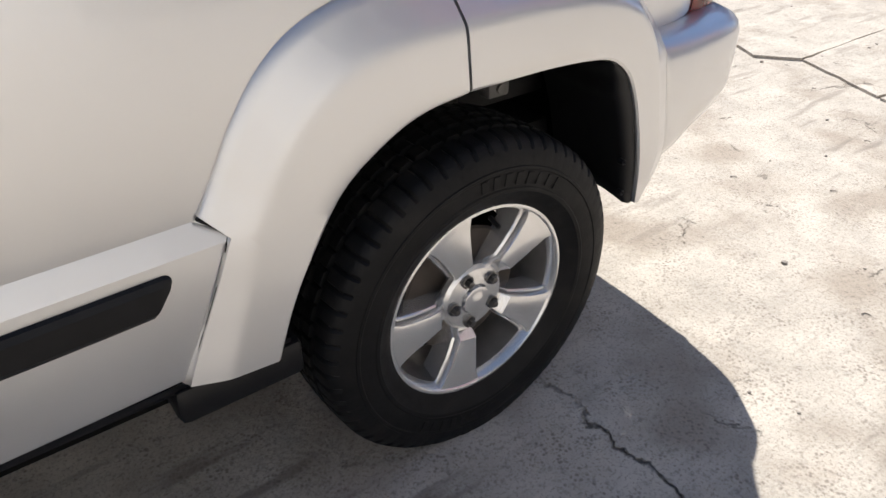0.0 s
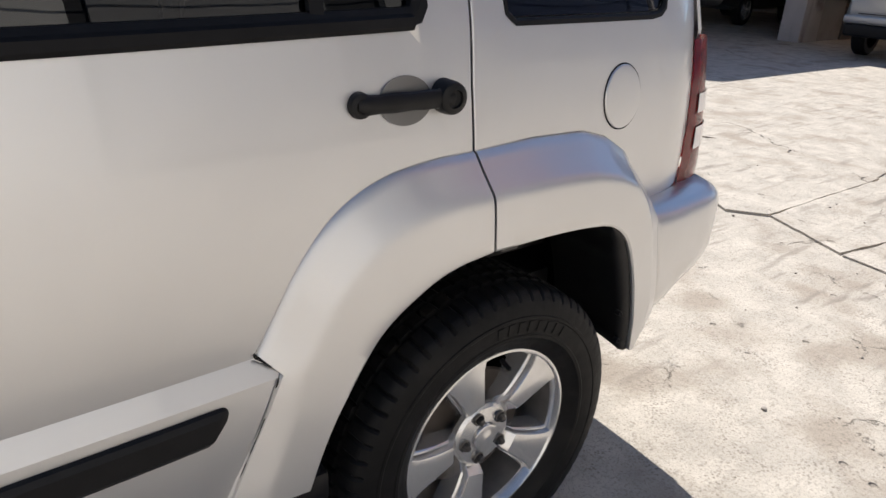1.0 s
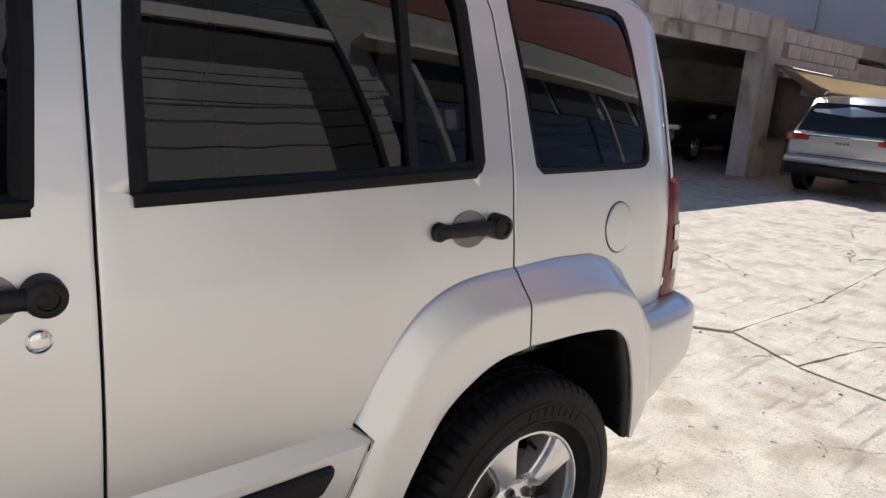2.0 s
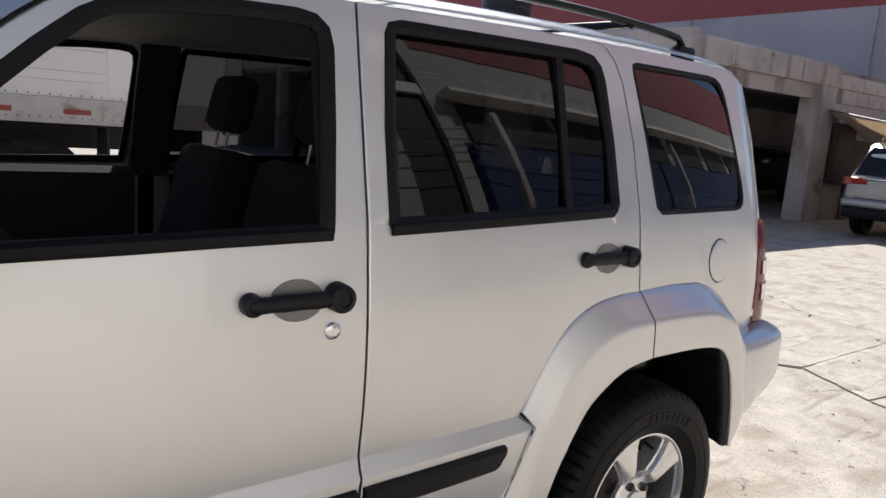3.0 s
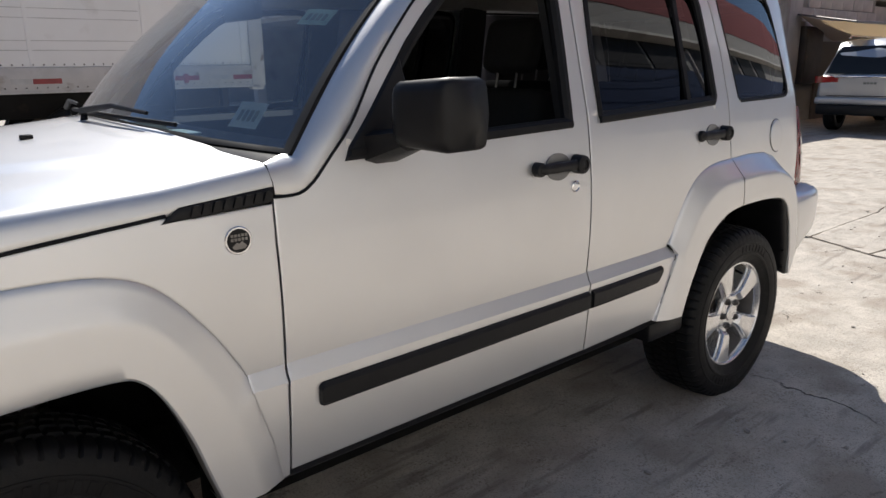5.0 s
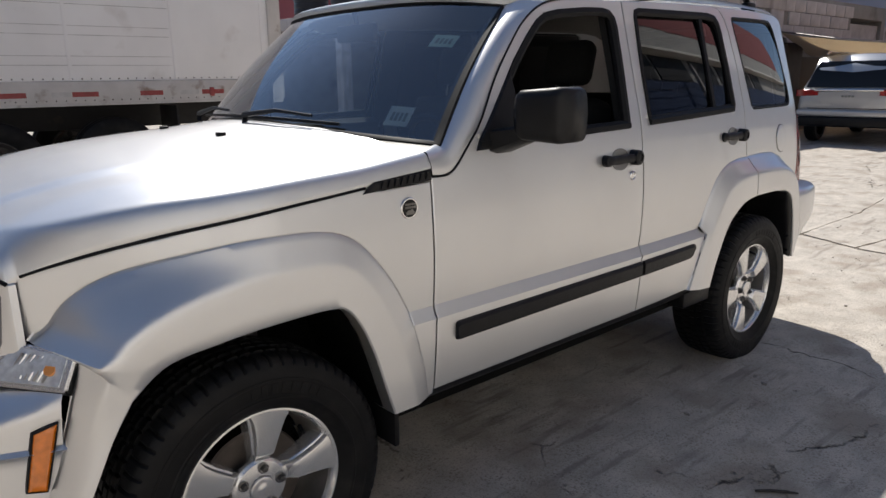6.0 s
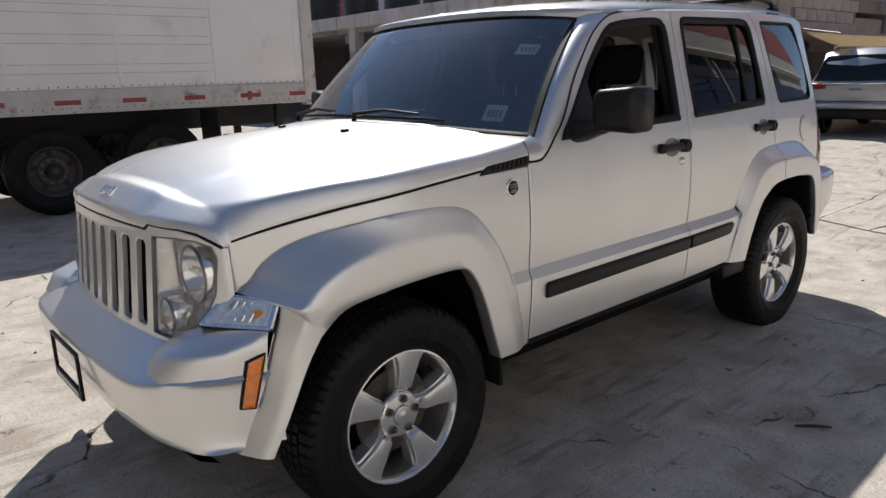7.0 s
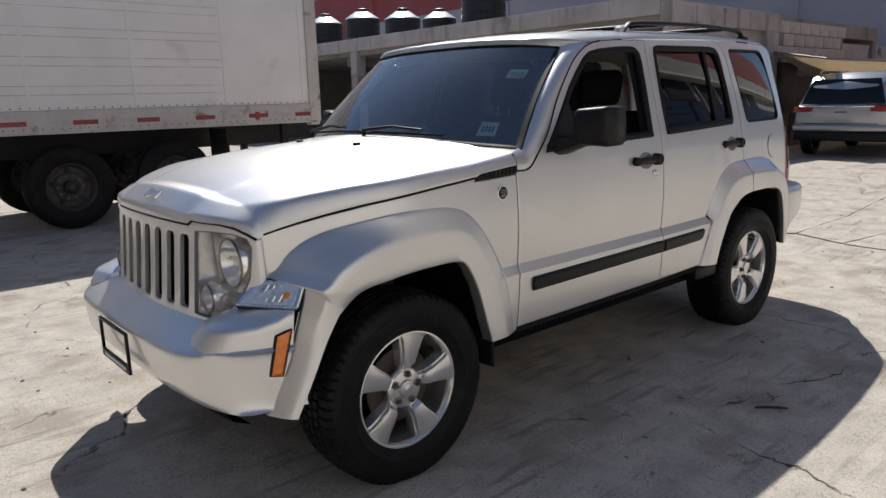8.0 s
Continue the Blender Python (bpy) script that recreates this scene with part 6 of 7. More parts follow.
for x0, x1, mt in ((-0.35, -0.05, RED_TAPE), (-0.62, -0.40, GREY_TAPE), (-1.08, -0.79, RED_TAPE), (-1.36, -1.12, GREY_TAPE), (-1.84, -1.57, RED_TAPE), (-2.59, -2.31, RED_TAPE), (-2.80, -2.60, GREY_TAPE), (-3.33, -3.05, RED_TAPE), (-3.55, -3.34, GREY_TAPE), (-4.10, -3.82, RED_TAPE), (-4.9, -4.62, RED_TAPE), (-5.7, -5.42, RED_TAPE), (-6.5, -6.22, RED_TAPE)):
    bm = bmesh.new()
    box(bm, x0, x1, -0.0225, -0.018, 1.185, 1.240)
    part("reflector_strip", bm, mt, trailer, "red reflector strip" if mt is RED_TAPE else "faded white reflector strip")
bm = bmesh.new()
box(bm, -0.98, -0.92, -0.032, -0.02, 1.155, 1.265, 0.01)
part("marker_lamp", bm, RED_TAPE, trailer, "red side marker lamp")
bm = bmesh.new()
box(bm, -0.10, 0.06, -0.03, 0.10, 1.05, 4.05, 0.015)
part("corner_post", bm, TRAILER_RAIL, trailer)
for dy in (0.0, 2.42):
    bm = bmesh.new()
    box(bm, 0.06, 0.10, dy, dy + 0.08, 1.1, 4.0, 0.005)
    part("door_edge", bm, TRAILER_RAIL, trailer)
for dy in (0.75, 1.65):
    bm = bmesh.new()
    box(bm, -15.0, -0.2, dy, dy + 0.12, 0.78, 1.10, 0.01)
    part("chassis_beam", bm, CHASSIS, trailer)
bm = bmesh.new()
box(bm, -0.30, -0.18, 0.1, 2.4, 0.45, 0.56, 0.01)
for dy in (0.5, 1.9):
    box(bm, -0.30, -0.20, dy, dy + 0.1, 0.56, 1.1, 0.01)
part("rear_guard", bm, CHASSIS, trailer)


def truck_wheel(parent, x, y):
    w = new("truck_wheel")
    w.parent = parent
    w.matrix_basis = pose(x, y, 0.435)
    bm = bmesh.new()
    prof = [(0.14, 0.30), (0.14, 0.46), (0.11, 0.50), (0.08, 0.51), (0.075, 0.495), (0.02, 0.495), (0.015, 0.513), (-0.015, 0.513), (-0.02, 0.495), (-0.075, 0.495), (-0.08, 0.51), (-0.11, 0.50), (-0.135, 0.46), (-0.14, 0.40), (-0.13, 0.33), (-0.115, 0.292), (-0.09, 0.285)]
    revolve(bm, prof, 64)
    part("tyre", bm, TYRE, w, "worn black lorry tyre")
    bm = bmesh.new()
    revolve(bm, [(-0.112, 0.295), (-0.118, 0.285), (-0.105, 0.272), (-0.06, 0.262), (-0.01, 0.24), (0.0, 0.18), (-0.03, 0.165), (-0.032, 0.11), (-0.02, 0.105), (-0.02, 0.02)], 56)
    rim = part("rim", bm, RUSTY, w, "grey rust-streaked steel rim")
    bm = bmesh.new()
    revolve(bm, [(-0.02, 0.085), (-0.085, 0.08), (-0.10, 0.065), (-0.105, 0.04), (-0.105, 0.001)], 32)
    part("hub", bm, CHASSIS, rim)
    bm = bmesh.new()
    revolve(bm, [(-0.10, 0.04), (-0.118, 0.038), (-0.122, 0.03), (-0.122, 0.001)], 24)
    part("hub_cap", bm, RUSTY, rim)
    for k in range(10):
        a = 2 * math.pi * k / 10
        bm = bmesh.new()
        tube(bm, [(0.137 * math.cos(a), -0.03, 0.137 * math.sin(a)), (0.137 * math.cos(a), -0.065, 0.137 * math.sin(a))], 0.016, 6)
        part("wheel_nut", bm, NUT, rim)
    for k in range(5):
        a = 2 * math.pi * (k + 0.3) / 5
        bm = bmesh.new()
        loft(bm, [[(0.205 * math.cos(a) + r * math.cos(t), o, 0.205 * math.sin(a) + r * math.sin(t)) for t in np.linspace(0, 2 * math.pi, 15)[:-1]] for o, r in ((-0.014, 0.034), (-0.0145, 0.03), (-0.0145, 0.001))], closed=True)
        part("hand_hole", bm, CHASSIS, rim)


for x in (-3.40, -2.11):
    truck_wheel(trailer, x, 0.24)
    truck_wheel(trailer, x, 2.26)
    bm = bmesh.new()
    tube(bm, [(x, 0.3, 0.515), (x, 2.2, 0.515)], 0.08, 10)
    part("axle", bm, CHASSIS, trailer)
bm = bmesh.new()
box(bm, -1.40, -1.37, 0.05, 0.62, 0.30, 1.05, 0.004)
part("mud_flap", bm, CHASSIS, trailer)
for y in (0.5, 2.0):
    bm = bmesh.new()
    box(bm, -12.06, -11.94, y - 0.06, y + 0.06, -0.03, 1.1, 0.01)
    box(bm, -12.15, -11.85, y - 0.15, y + 0.15, -0.08, -0.03, 0.01)
    part("landing_leg", bm, CHASSIS, trailer)

# ---- garage canopy, walls, warehouse ----
WALL = material("stained_concrete_wall", (0.44, 0.405, 0.395), 0.9, vary=0.16, scale=1.6, second=(0.15, 0.12, 0.105), second_scale=1.3, second_at=0.58, bump=0.004, bump_scale=25, streak=(0.15, 0.12, 0.11))
# darker copy of the wall grey, with the shade under cover in its colour
SHADED_GREY = material("shaded_garage_grey", (0.27, 0.255, 0.24), 0.9, vary=0.15, scale=1.5, second=(0.15, 0.14, 0.13), second_scale=0.9, second_at=0.58)
BLOCK = material("whitewashed_block", (0.50, 0.465, 0.455), 0.9, vary=0.14, scale=3, second=(0.17, 0.135, 0.115), second_scale=1.8, second_at=0.56, bump=0.003, bump_scale=30, random_piece=0.06)
LAV = material("lavender_grey_wall", (0.42, 0.395, 0.44), 0.9, vary=0.07, scale=0.5, second=(0.36, 0.345, 0.38), second_scale=0.35, second_at=0.56)
REDW = material("faded_red_paint", (0.30, 0.075, 0.08), 0.85, vary=0.08, scale=0.6)
BLUEW = material("blue_paint", (0.018, 0.036, 0.095), 0.75, vary=0.1, scale=0.8)
CREAM = material("cream_white_paint", (0.74, 0.715, 0.67), 0.85, vary=0.06, scale=0.7, second=(0.60, 0.575, 0.535), second_scale=0.6, second_at=0.58)
RED_DULL = material("dull_red_band", (0.25, 0.07, 0.075), 0.85, vary=0.08, scale=0.6)
BROWN_WALL = material("brown_plaster", (0.13, 0.11, 0.095), 0.9, vary=0.12, scale=1.0, bump=0.003, bump_scale=15)
CREAM_DULL = material("dull_cream_wall", (0.38, 0.37, 0.355), 0.9, vary=0.08, scale=1.2, bump=0.002, bump_scale=20)
# flat near-black that paints the shade inside openings
OPENING_SHADE = material("opening_shade", (0.03, 0.03, 0.034), 0.7, vary=0.2, scale=2)


def block(name, mat, dims, label, category, bevel=0.0):
    bm = bmesh.new()
    box(bm, *dims, bevel)
    return tagged(part(name, bm, mat), label, category, kind="structure")


canopy = block("ceiling", SHADED_GREY, (11.75, 23.8, 5.35, 26.0, 2.88, 3.25), "flat concrete canopy roof", "roof")
block("parapet_front", WALL, (11.6, 16.66, 5.15, 5.37, 2.84, 3.27), "stained concrete fascia of the canopy", "fascia", 0.012)
block("lintel", WALL, (11.8, 16.0, 5.30, 5.42, 2.56, 2.86), "set-back concrete lintel under the fascia", "lintel")
block("parapet_side", WALL, (11.58, 11.80, 5.37, 26.0, 3.02, 3.40), "stained concrete fascia of the canopy", "fascia", 0.012)
for y in np.arange(6.6, 26, 1.75):
    block("fascia_rib", WALL, (11.545, 11.60, y, y + 0.09, 3.04, 3.36), "narrow concrete rib on the fascia", "trim", 0.01)
for x in np.arange(12.6, 16.2, 1.2):
    block("fascia_rib", WALL, (x, x + 0.07, 5.118, 5.16, 2.87, 3.22), "narrow concrete rib on the fascia", "trim", 0.01)
for dims in ((15.90, 16.62, 5.17, 5.60, 0, 2.86), (11.62, 11.97, 16.2, 16.55, 0, 3.04), (11.62, 11.97, 22.3, 22.65, 0, 3.04), (11.66, 12.0, 10.2, 10.55, 0, 3.04)):
    block("column", WALL, dims, "square concrete column under the canopy", "column", 0.02)
block("wall_garage", SHADED_GREY, (23.8, 24.1, 5.4, 26.3, 0, 3.25), "grey garage wall, its colour darkened for the shade", "wall")
block("wall_back", SHADED_GREY, (11.6, 24.1, 26.0, 26.3, 0, 3.25), "grey garage wall, its colour darkened for the shade", "wall")
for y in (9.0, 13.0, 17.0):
    block("beam", SHADED_GREY, (12.0, 23.8, y, y + 0.3, 2.60, 2.88), "concrete beam under the canopy", "beam")
# block wall beside the column, block by block
bwall = tagged(new("wall_block"), "whitewashed block wall with dark streaks", "wall", kind="structure")
bm = bmesh.new()
box(bm, 16.62, 20.9, 5.24, 5.40, 0, 3.14)
part("wall_core", bm, SHADED_GREY, bwall)
block("wall_dado", BROWN_WALL, (17.7, 20.9, 5.19, 5.24, 0, 1.80), "dark brown sheet over the foot of the block wall", "wall")
bm0 = bmesh.new()
box(bm0, 0, 0.60, 0, 0.05, 0, 0.29, 0.012)
first = part("block", bm0, BLOCK, bwall)
first.matrix_basis = pose(16.65, 5.20, 2.84)
for r in range(4):
    for c in range(7):
        x = 16.65 + 0.615 * c - (0.3 if r % 2 else 0)
        if x < 16.63 or (r == 0 and c == 0):
            continue
        o = first.copy()
        scene.collection.objects.link(o)
        o.matrix_basis = pose(x, 5.20 + rng.uniform(-0.004, 0.004), 2.84 - 0.303 * r)
block("wall_far", BLOCK, (20.9, 27.9, 5.5, 5.7, 0, 2.75), "lower block wall farther along the yard", "wall")
DOOR_B = material("dark_brown_metal", (0.055, 0.042, 0.036), 0.6, vary=0.25, scale=4, second=(0.10, 0.06, 0.04), second_scale=5, second_at=0.6)
bm = bmesh.new()
box(bm, 16.75, 17.68, 5.10, 5.23, 0.85, 2.12, 0.01)
box(bm, 16.81, 17.62, 5.085, 5.10, 0.91, 2.06, 0.006)
tagged(part("metal_cabinet", bm, DOOR_B), "dark brown metal meter cabinet on the wall", "cabinet")
TARP = bpy.data.materials.new("tan_canvas")
TARP.use_nodes = True
tn = TARP.node_tree
tb, tt, tx, tz = tn.nodes["Principled BSDF"], tn.nodes.new("ShaderNodeBsdfTranslucent"), tn.nodes.new("ShaderNodeMixShader"), tn.nodes.new("ShaderNodeTexNoise")
tb.inputs["Base Color"].default_value, tb.inputs["Roughness"].default_value = (0.50, 0.41, 0.29, 1), 0.9
tt.inputs[0].default_value = (0.58, 0.45, 0.29, 1)
tz.inputs["Scale"].default_value = 6
tn.links.new(tb.outputs[0], tx.inputs[1])
tn.links.new(tt.outputs[0], tx.inputs[2])
tx.inputs[0].default_value = 0.50
tn.links.new(tx.outputs[0], tn.nodes["Material Output"].inputs[0])
bm = bmesh.new()
rows = []
for t in np.linspace(0, 1, 9):
    row = []
    for u in np.linspace(0, 1, 25):
        x0 = 16.45 + (14.7 - 16.45) * t
        x = x0 + (24 - x0) * u
        back = 2.36 - 0.55 * min(1.0, u * 4)
        row.append((x, 5.17 + (3.3 - 5.17) * t, back + (2.08 - back) * t - 0.05 * math.sin(math.pi * t) - 0.03 * abs(math.sin(u * 9.4)) * t))
    rows.append(row)
loft(bm, rows)
bmesh.ops.solidify(bm, geom=bm.faces[:], thickness=0.004)
awning = thing("awning", "sagging tan canvas awning over the parked car", "awning")
part("canvas", bm, TARP, awning)
bm = bmesh.new()
tube(bm, [(14.65, 3.28, 2.07), (24, 3.28, 2.07)], 0.025, 8)
part("front_pole", bm, STEEL, awning)
for x in (19.2, 23.9):
    bm = bmesh.new()
    tube(bm, [(x, 3.28, 0), (x, 3.28, 2.07)], 0.025, 8)
    part("post", bm, STEEL, awning)
bm = bmesh.new()
tube(bm, [(14.65, 3.28, 2.07), (16.4, 5.16, 2.36)], 0.02, 8)
part("side_pole", bm, STEEL, awning)
# warehouse wall with a red band
block("wall_warehouse", LAV, (28, 28.4, 1.5, 37.2, 0, 6.65), "tall lavender-grey warehouse wall", "wall")
block("wall_warehouse_band", REDW, (27.98, 28.4, 1.5, 37.2, 6.65, 9.6), "faded red band along the top of the warehouse", "wall")
block("wall_red", REDW, (27.9, 28.4, 37.6, 70, 0, 9.0), "faded red wall of a farther building", "wall")
for y in (2, 9.5, 17, 25, 32):
    block("downpipe", LAV, (27.90, 28.0, y, y + 0.1, 0, 6.6), "painted downpipe", "pipe", 0.02)

# ---- street side behind the camera, sunlit, mirrored in the glass and the paint ----
block("wall_street", CREAM_DULL, (11.0, 70, -10.4, -10.0, 0, 11.4), "cream-white street building with a blue stripe and red top", "wall")
block("wall_street_band", RED_DULL, (11.0, 70, -10.45, -9.95, 11.4, 18.0), "red band along the top of the street building", "wall")
block("wall_street_low", CREAM, (-16, 4.3, -10.3, -10.0, 0, 6.4), "low cream-white street wall", "wall")
block("wall_street_stripe", BLUEW, (11.0, 70, -10.0, -9.94, 2.5, 6.6), "blue stripe painted along the street building", "wall")
# solid dark blocks in place of the shaded depth of the openings
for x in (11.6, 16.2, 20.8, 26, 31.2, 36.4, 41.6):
    block("shutter", OPENING_SHADE, (x, x + 4.2, -9.98, -9.90, 6.6, 8.5), "flat dark block for the shade in an opening under an eave", "opening")
block("eave", CREAM, (11.0, 70, -10.0, -9.2, 8.6, 8.8), "thin concrete eave", "trim")
# open shed bay next to the street building: a flat dark wall for the shaded hall, with a pale panel, a beam and a
# leaning post
SHADE_CLOTH = material("blue_black_shade_cloth", (0.035, 0.045, 0.055), 0.8, vary=0.2, scale=0.7)
PANEL_GREY = material("grey_sheet_panel", (0.30, 0.29, 0.285), 0.7, vary=0.05, scale=0.8)
block("wall_shed", OPENING_SHADE, (4.3, 11.0, -10.4, -10.0, 0, 9.0), "flat dark wall for the shade in the shed's open hall", "wall")
block("wall_shed_top", SHADE_CLOTH, (4.3, 11.0, -10.35, -10.05, 9.0, 14.2), "blue-black shade cloth over the shed", "wall")
block("panel", PANEL_GREY, (4.6, 9.0, -10.0, -9.93, 0.4, 7.2), "grey sheet panel in the shed", "panel")
block("beam", CREAM, (4.3, 10.6, -10.0, -9.85, 8.7, 9.2), "pale beam over the shed's opening", "beam")
block("column", CREAM_DULL, (10.5, 11.05, -10.0, -9.8, 0, 14.2), "pale corner column of the street building", "column")
# unseen wall, added so that the bumper mirrors something dark
block("wall_west", BROWN_WALL, (-16.4, -16, -10.4, 60, 0, 9), "unseen brown wall added for the car's nose to mirror", "wall")
# two unseen walls, added to shut out the low sky at the far sides
block("wall_north", CREAM, (-16.4, 70, 60, 60.4, 0, 5), "unseen cream wall added to close the yard", "wall")
block("wall_south_east", CREAM_DULL, (70, 70.4, -10.4, 60, 0, 6), "unseen cream wall added to close the yard", "wall")
CABLE = material("black_cable", (0.01, 0.01, 0.01), 0.6)
for k, (z, s) in enumerate(((6.0, 0.5), (6.5, 0.35), (7.1, 0.6))):
    bm = bmesh.new()
    tube(bm, [(x, -9.2 - 0.1 * k, z - s * (1 - ((x % 12) / 6 - 1) ** 2)) for x in np.arange(-24, 33, 1.0)], 0.02, 5)
    tagged(part("cable", bm, CABLE), "sagging black street cable", "cable", kind="structure")
for x in (-24, -12, 0, 12, 24):
    block("utility_pole", WALL, (x - 0.12, x + 0.12, -9.25, -9.0, 0, 7.6), "grey concrete street pole", "pole", 0.03)

# ---- water tanks on the canopy ----
TANK = material("black_polythene", (0.012, 0.013, 0.017), 0.45, vary=0.2, scale=3, rough_vary=0.1)
TANK_TOP = material("silver_tank_lid", (0.62, 0.62, 0.63), 0.4, 0.5, vary=0.1, scale=5)


def water_tank(x, y, r, h, top):
    t = thing("water_tank", "black water tank with a silver cone top" if top else "large black water tank without a lid", "water tank", pose(x, y, 3.25), "tanks on the canopy roof")
    bm = bmesh.new()
    prof = [(0.0, 0.001), (0.0, r)]
    for k in range(4):
        z = h * (0.1 + 0.2 * k)
        prof += [(z, r), (z + 0.02, r * 0.975), (z + 0.06, r * 0.975), (z + 0.08, r)]
    prof += [(h * 0.96, r), (h, r * 0.95)]
    if not top:
        prof += [(h, 0.001)]
    revolve(bm, prof, 40, axis="z")
    part("barrel", bm, TANK, t)
    if top:
        bm = bmesh.new()
        revolve(bm, [(h * 0.97, r * 1.01), (h, r * 1.0), (h + r * 0.42, r * 0.36), (h + r * 0.44, r * 0.30), (h + r * 0.44, 0.001)], 40, axis="z")
        part("cone_top", bm, TANK_TOP, t)
        bm = bmesh.new()
        revolve(bm, [(h + r * 0.43, r * 0.34), (h + r * 0.54, r * 0.33), (h + r * 0.57, r * 0.28), (h + r * 0.57, 0.001)], 32, axis="z")
        part("lid", bm, TANK, t)


for a in ((12.9, 19.9, 0.60, 1.0, 1), (12.8, 17.45, 0.58, 0.92, 1), (12.75, 15.2, 0.56, 0.70, 1), (12.7, 13.4, 0.50, 0.52, 1), (12.9, 11.75, 0.62, 1.5, 0)):
    water_tank(*a)


# ---- parked cars ----
def parked_car(name, label, paint, m, length=5.0, wide=0.96, tall=1.78):
    """A plain four-door estate, rear bumper at the local origin, nose to +x."""
    c = thing(name, label, "car", m)
    rows = []
    stations = [(0.0, 0.86, 0.62, 1.02, 1.05, 0.6), (0.06, 0.93, 0.42, 1.06, 1.10, 0.62), (0.16, 0.96, 0.36, 1.07, 1.52, 0.70), (0.42, 0.97, 0.34, 1.07, 1.74, 0.72), (1.0, 0.98, 0.34, 1.06, 1.78, 0.74), (2.0, 0.98, 0.34, 1.04, 1.78, 0.74),
                (2.7, 0.98, 0.34, 1.03, 1.70, 0.72), (3.05, 0.97, 0.34, 1.03, 1.50, 0.72), (3.5, 0.97, 0.34, 1.02, 1.14, 0.78), (4.2, 0.95, 0.34, 0.98, 1.08, 0.78), (4.75, 0.90, 0.36, 0.86, 1.0, 0.7), (4.98, 0.78, 0.42, 0.72, 0.9, 0.6), (5.0, 0.6, 0.5, 0.65, 0.8, 0.5)]
    for x, w, z0, zb, zt, wt in stations:
        x, w, wt, zt = x * length / 5, w * wide / 0.96, wt * wide / 0.96, zt * tall / 1.78
        half = [(0, z0), (w * 0.8, z0), (w * 0.97, z0 + 0.08), (w, (z0 + zb) / 2), (w * 0.97, zb - 0.03), (w * 0.94, zb + 0.01), (wt + (w * 0.9 - wt) * 0.35, zb + (zt - zb) * 0.62), (wt, zt - 0.05), (wt * 0.85, zt - 0.008), (0, zt + 0.015)]
        rows.append([(x, y, z) for y, z in half] + [(x, -y, z) for y, z in half[-2:0:-1]])
    bm = bmesh.new()
    loft(bm, rows, closed=True, caps=True)
    bmesh.ops.recalc_face_normals(bm, faces=bm.faces)
    part("body", bm, paint, c, angle=38)
    bm = bmesh.new()
    loft(bm, [[(x - 0.034, y * wide / 0.96, z * tall / 1.78) for y in np.linspace(-w, w, 9)] for x, z, w in ((0.085, 1.13, 0.80), (0.125, 1.30, 0.745), (0.205, 1.53, 0.675), (0.30, 1.635, 0.63))])
    part("rear_window", bm, TINT_PAINT, c, "dark rear window")
    for s in (-1, 1):
        bm = bmesh.new()
        loft(bm, [[(x, s * y * wide / 0.96, z * tall / 1.78) for x in np.linspace(a, b, 9)] for z, y, a, b in ((1.10, 0.930, 0.55, 3.25), (1.35, 0.865, 0.62, 2.98), (1.60, 0.802, 0.72, 2.66))])
        part("side_window", bm, TINT_PAINT, c, "dark side glass")
        bm = bmesh.new()
        rows = []
        for t in np.linspace(0, 1, 9):
            y = 0.99 - 0.44 * t
            x = -0.012 + 0.34 * max(0, 0.3 - t) ** 1.2
            rows.append([(x + 0.05, s * (y - 0.01) * wide / 0.96, 0.955 - 0.02 * (1 - t)), (x, s * y * wide / 0.96, 0.96 + 0.02 * t), (x, s * y * wide / 0.96, 1.085 - 0.01 * t), (x + 0.05, s * (y - 0.01) * wide / 0.96, 1.095)])
        loft(bm, rows, closed=True, caps=True)
        part("tail_lamp", bm, RED_LENS, c, "red tail lamp")
        for x in (0.95, 3.95):
            w = new("wheel")
            w.parent = c
            w.matrix_basis = pose(x * length / 5, s * (wide - 0.11), 0.37, 0, 0, 0 if s < 0 else 180)
            bm = bmesh.new()
            revolve(bm, [(0.11, 0.24), (0.11, 0.34), (0.08, 0.37), (-0.08, 0.37), (-0.115, 0.34), (-0.118, 0.29), (-0.105, 0.25), (-0.09, 0.245)], 40)
            part("tyre", bm, TYRE, w)
            bm = bmesh.new()
            revolve(bm, [(-0.10, 0.25), (-0.108, 0.245), (-0.09, 0.23), (0.0, 0.22), (0.0, 0.001)], 40)
            rm = part("rim", bm, ALLOY, w)
            for k in range(5):
                bm = bmesh.new()
                a = 2 * math.pi * k / 5
                box(bm, 0.03, 0.238, -0.098, -0.07, -0.025, 0.025, 0.006, m=Matrix.Rotation(-a, 4, "Y"))
                part("spoke", bm, ALLOY, rm)
        bm = bmesh.new()
        box(bm, 4.72 * length / 5, 4.90 * length / 5, s * 0.62 - 0.16, s * 0.62 + 0.16, 0.78, 0.90, 0.03)
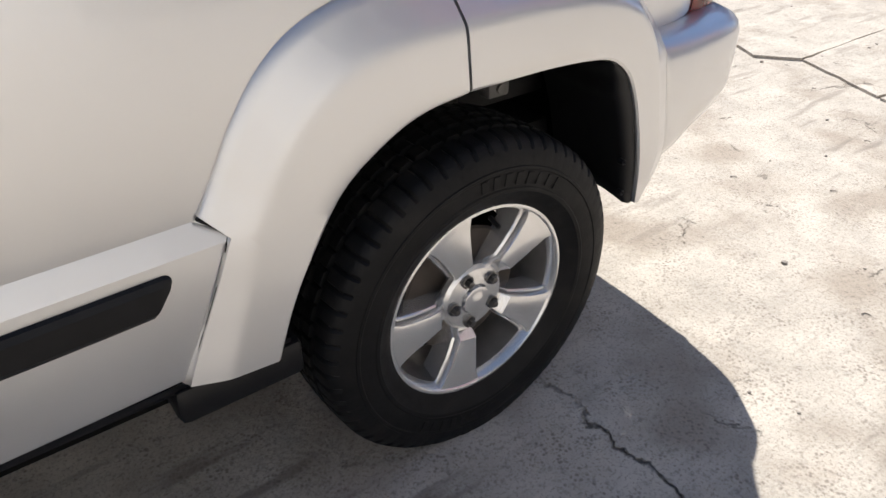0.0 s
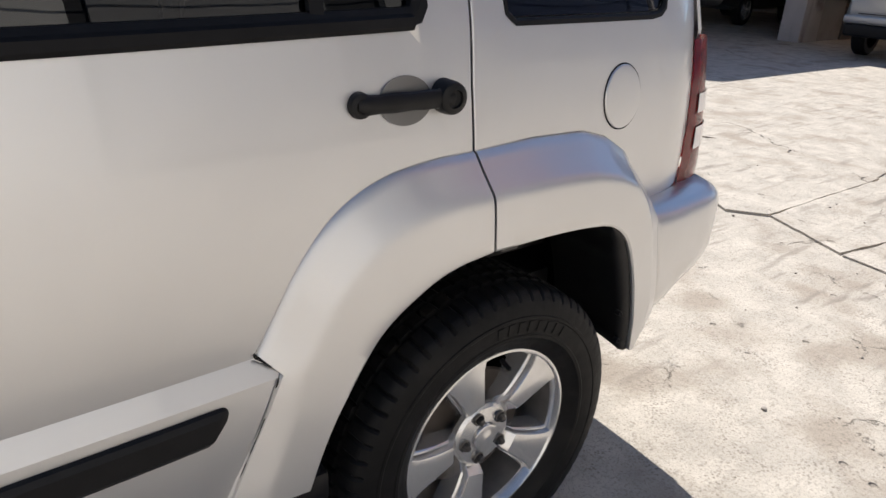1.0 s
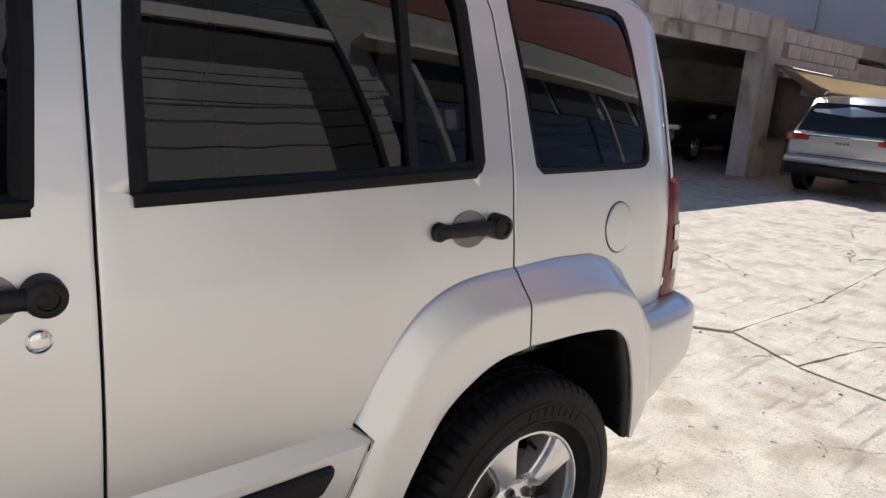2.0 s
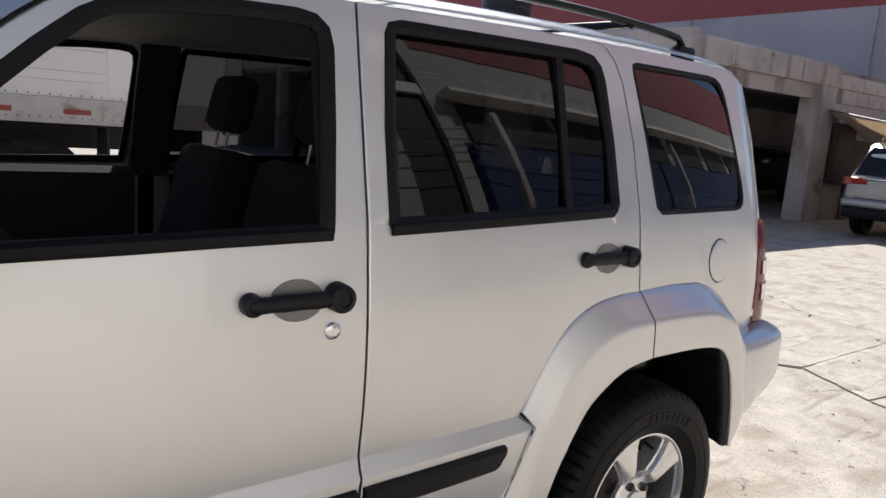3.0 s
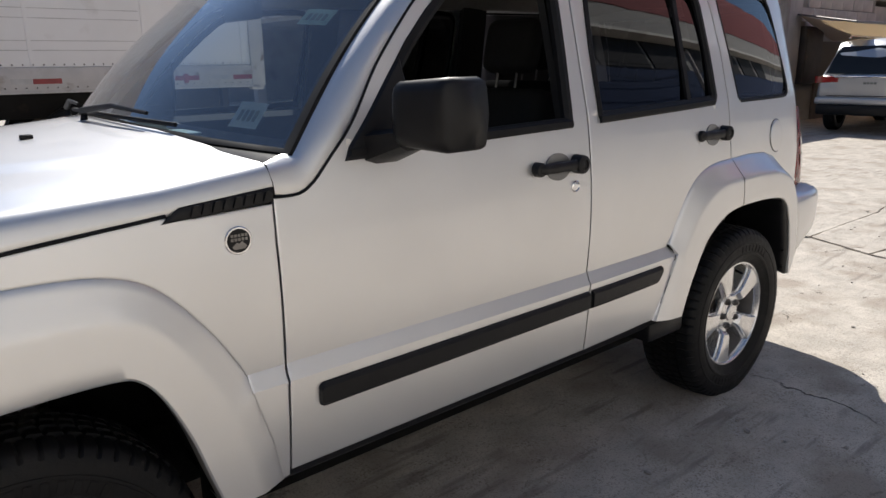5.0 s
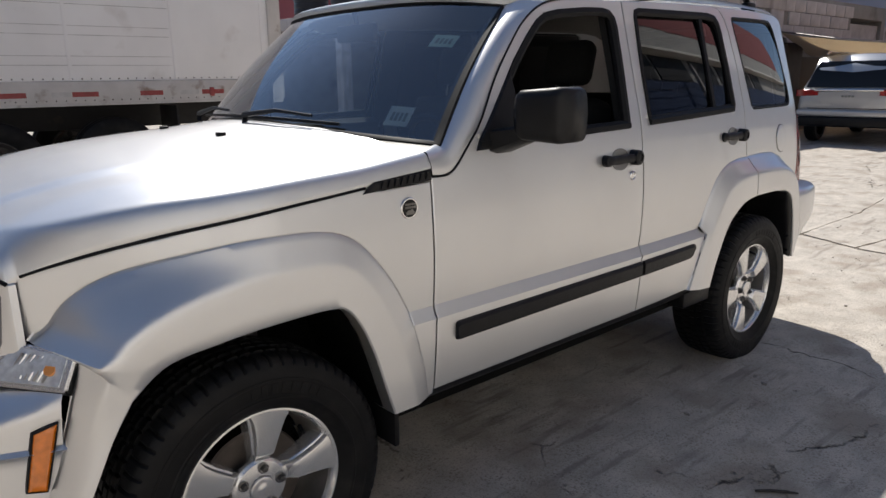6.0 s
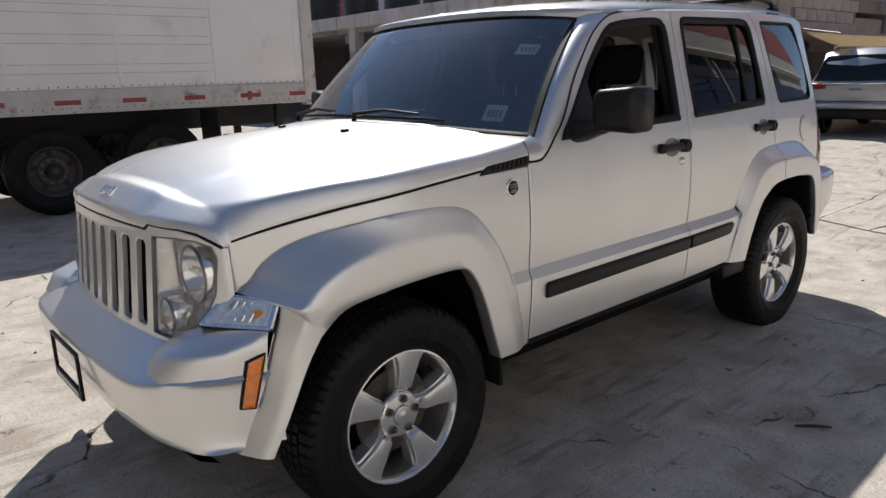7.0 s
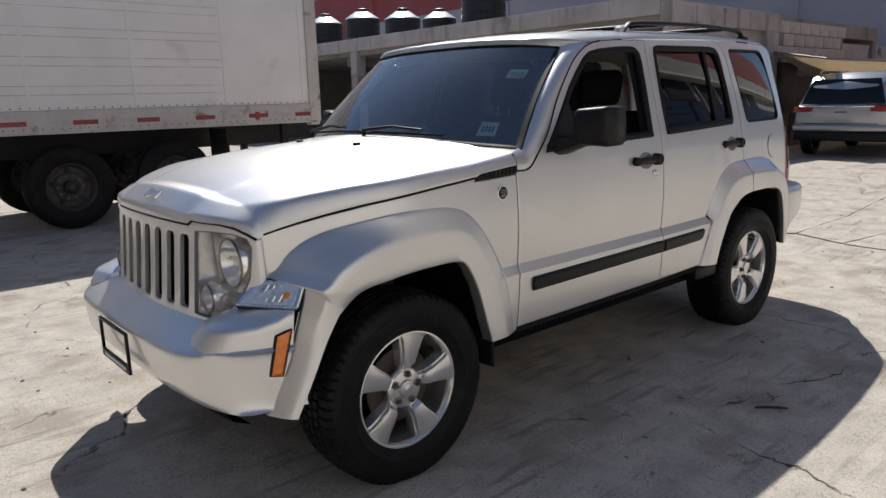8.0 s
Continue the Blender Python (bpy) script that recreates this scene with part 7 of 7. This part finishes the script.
        part("head_lamp", bm, CLEAR_LENS, c)
        bm = bmesh.new()
        box(bm, 2.95, 3.10, s * (wide + 0.10) - 0.10, s * (wide + 0.10) + 0.10, 1.06, 1.22, 0.03)
        part("door_mirror", bm, paint, c)
        bm = bmesh.new()
        tube(bm, [(0.55, s * 0.62, tall + 0.0), (0.65, s * 0.62, tall + 0.05), (2.4, s * 0.62, tall + 0.05), (2.5, s * 0.62, tall + 0.0)], 0.018, 8)
        part("roof_rail", bm, ALLOY, c)
    bm = bmesh.new()
    box(bm, -0.028, 0.02, -0.62, 0.62, 1.055, 1.095, 0.012)
    part("chrome_strip", bm, CHROME, c, "bright strip across the tailgate")
    bm = bmesh.new()
    box(bm, -0.05, 0.30, -0.93 * wide / 0.96, 0.93 * wide / 0.96, 0.56, 0.70, 0.04, 3)
    part("rear_bumper", bm, paint, c)
    bm = bmesh.new()
    box(bm, -0.03, 0.28, -0.90 * wide / 0.96, 0.90 * wide / 0.96, 0.36, 0.56, 0.04, 3)
    part("bumper_foot", bm, BLACK, c, "black lower bumper")
    bm = bmesh.new()
    box(bm, -0.028, 0.0, -0.72, 0.72, 0.715, 0.728, 0.003)
    part("tailgate_gap", bm, BLACK, c)
    for k in range(4):
        bm = bmesh.new()
        box(bm, -0.02, 0.03, -0.11 + 0.06 * k, -0.07 + 0.06 * k, 0.94, 0.98, 0.003)
        part("print_bar", bm, INK, c)
    return c


TINT_PAINT = material("dark_car_glass", (0.010, 0.011, 0.013), 0.10, spec=0.35)
SILVER2 = material("pale_silver_paint", (0.42, 0.43, 0.45), 0.35, 0.7, 1.0, 0.02, 2)
BLACKP = material("black_car_paint", (0.012, 0.012, 0.014), 0.3, 0.1, 1.0, 0.1, 2)
parked_car("parked_car", "silver sport utility car parked under an awning, tail to the yard", SILVER2, pose(14.5, 2.86, 0, 0, 0, 3))
parked_car("parked_car", "black car parked in the dark garage", BLACKP, pose(21.6, 9.0, 0, 0, 0, 187), 4.6, 0.9, 1.5)
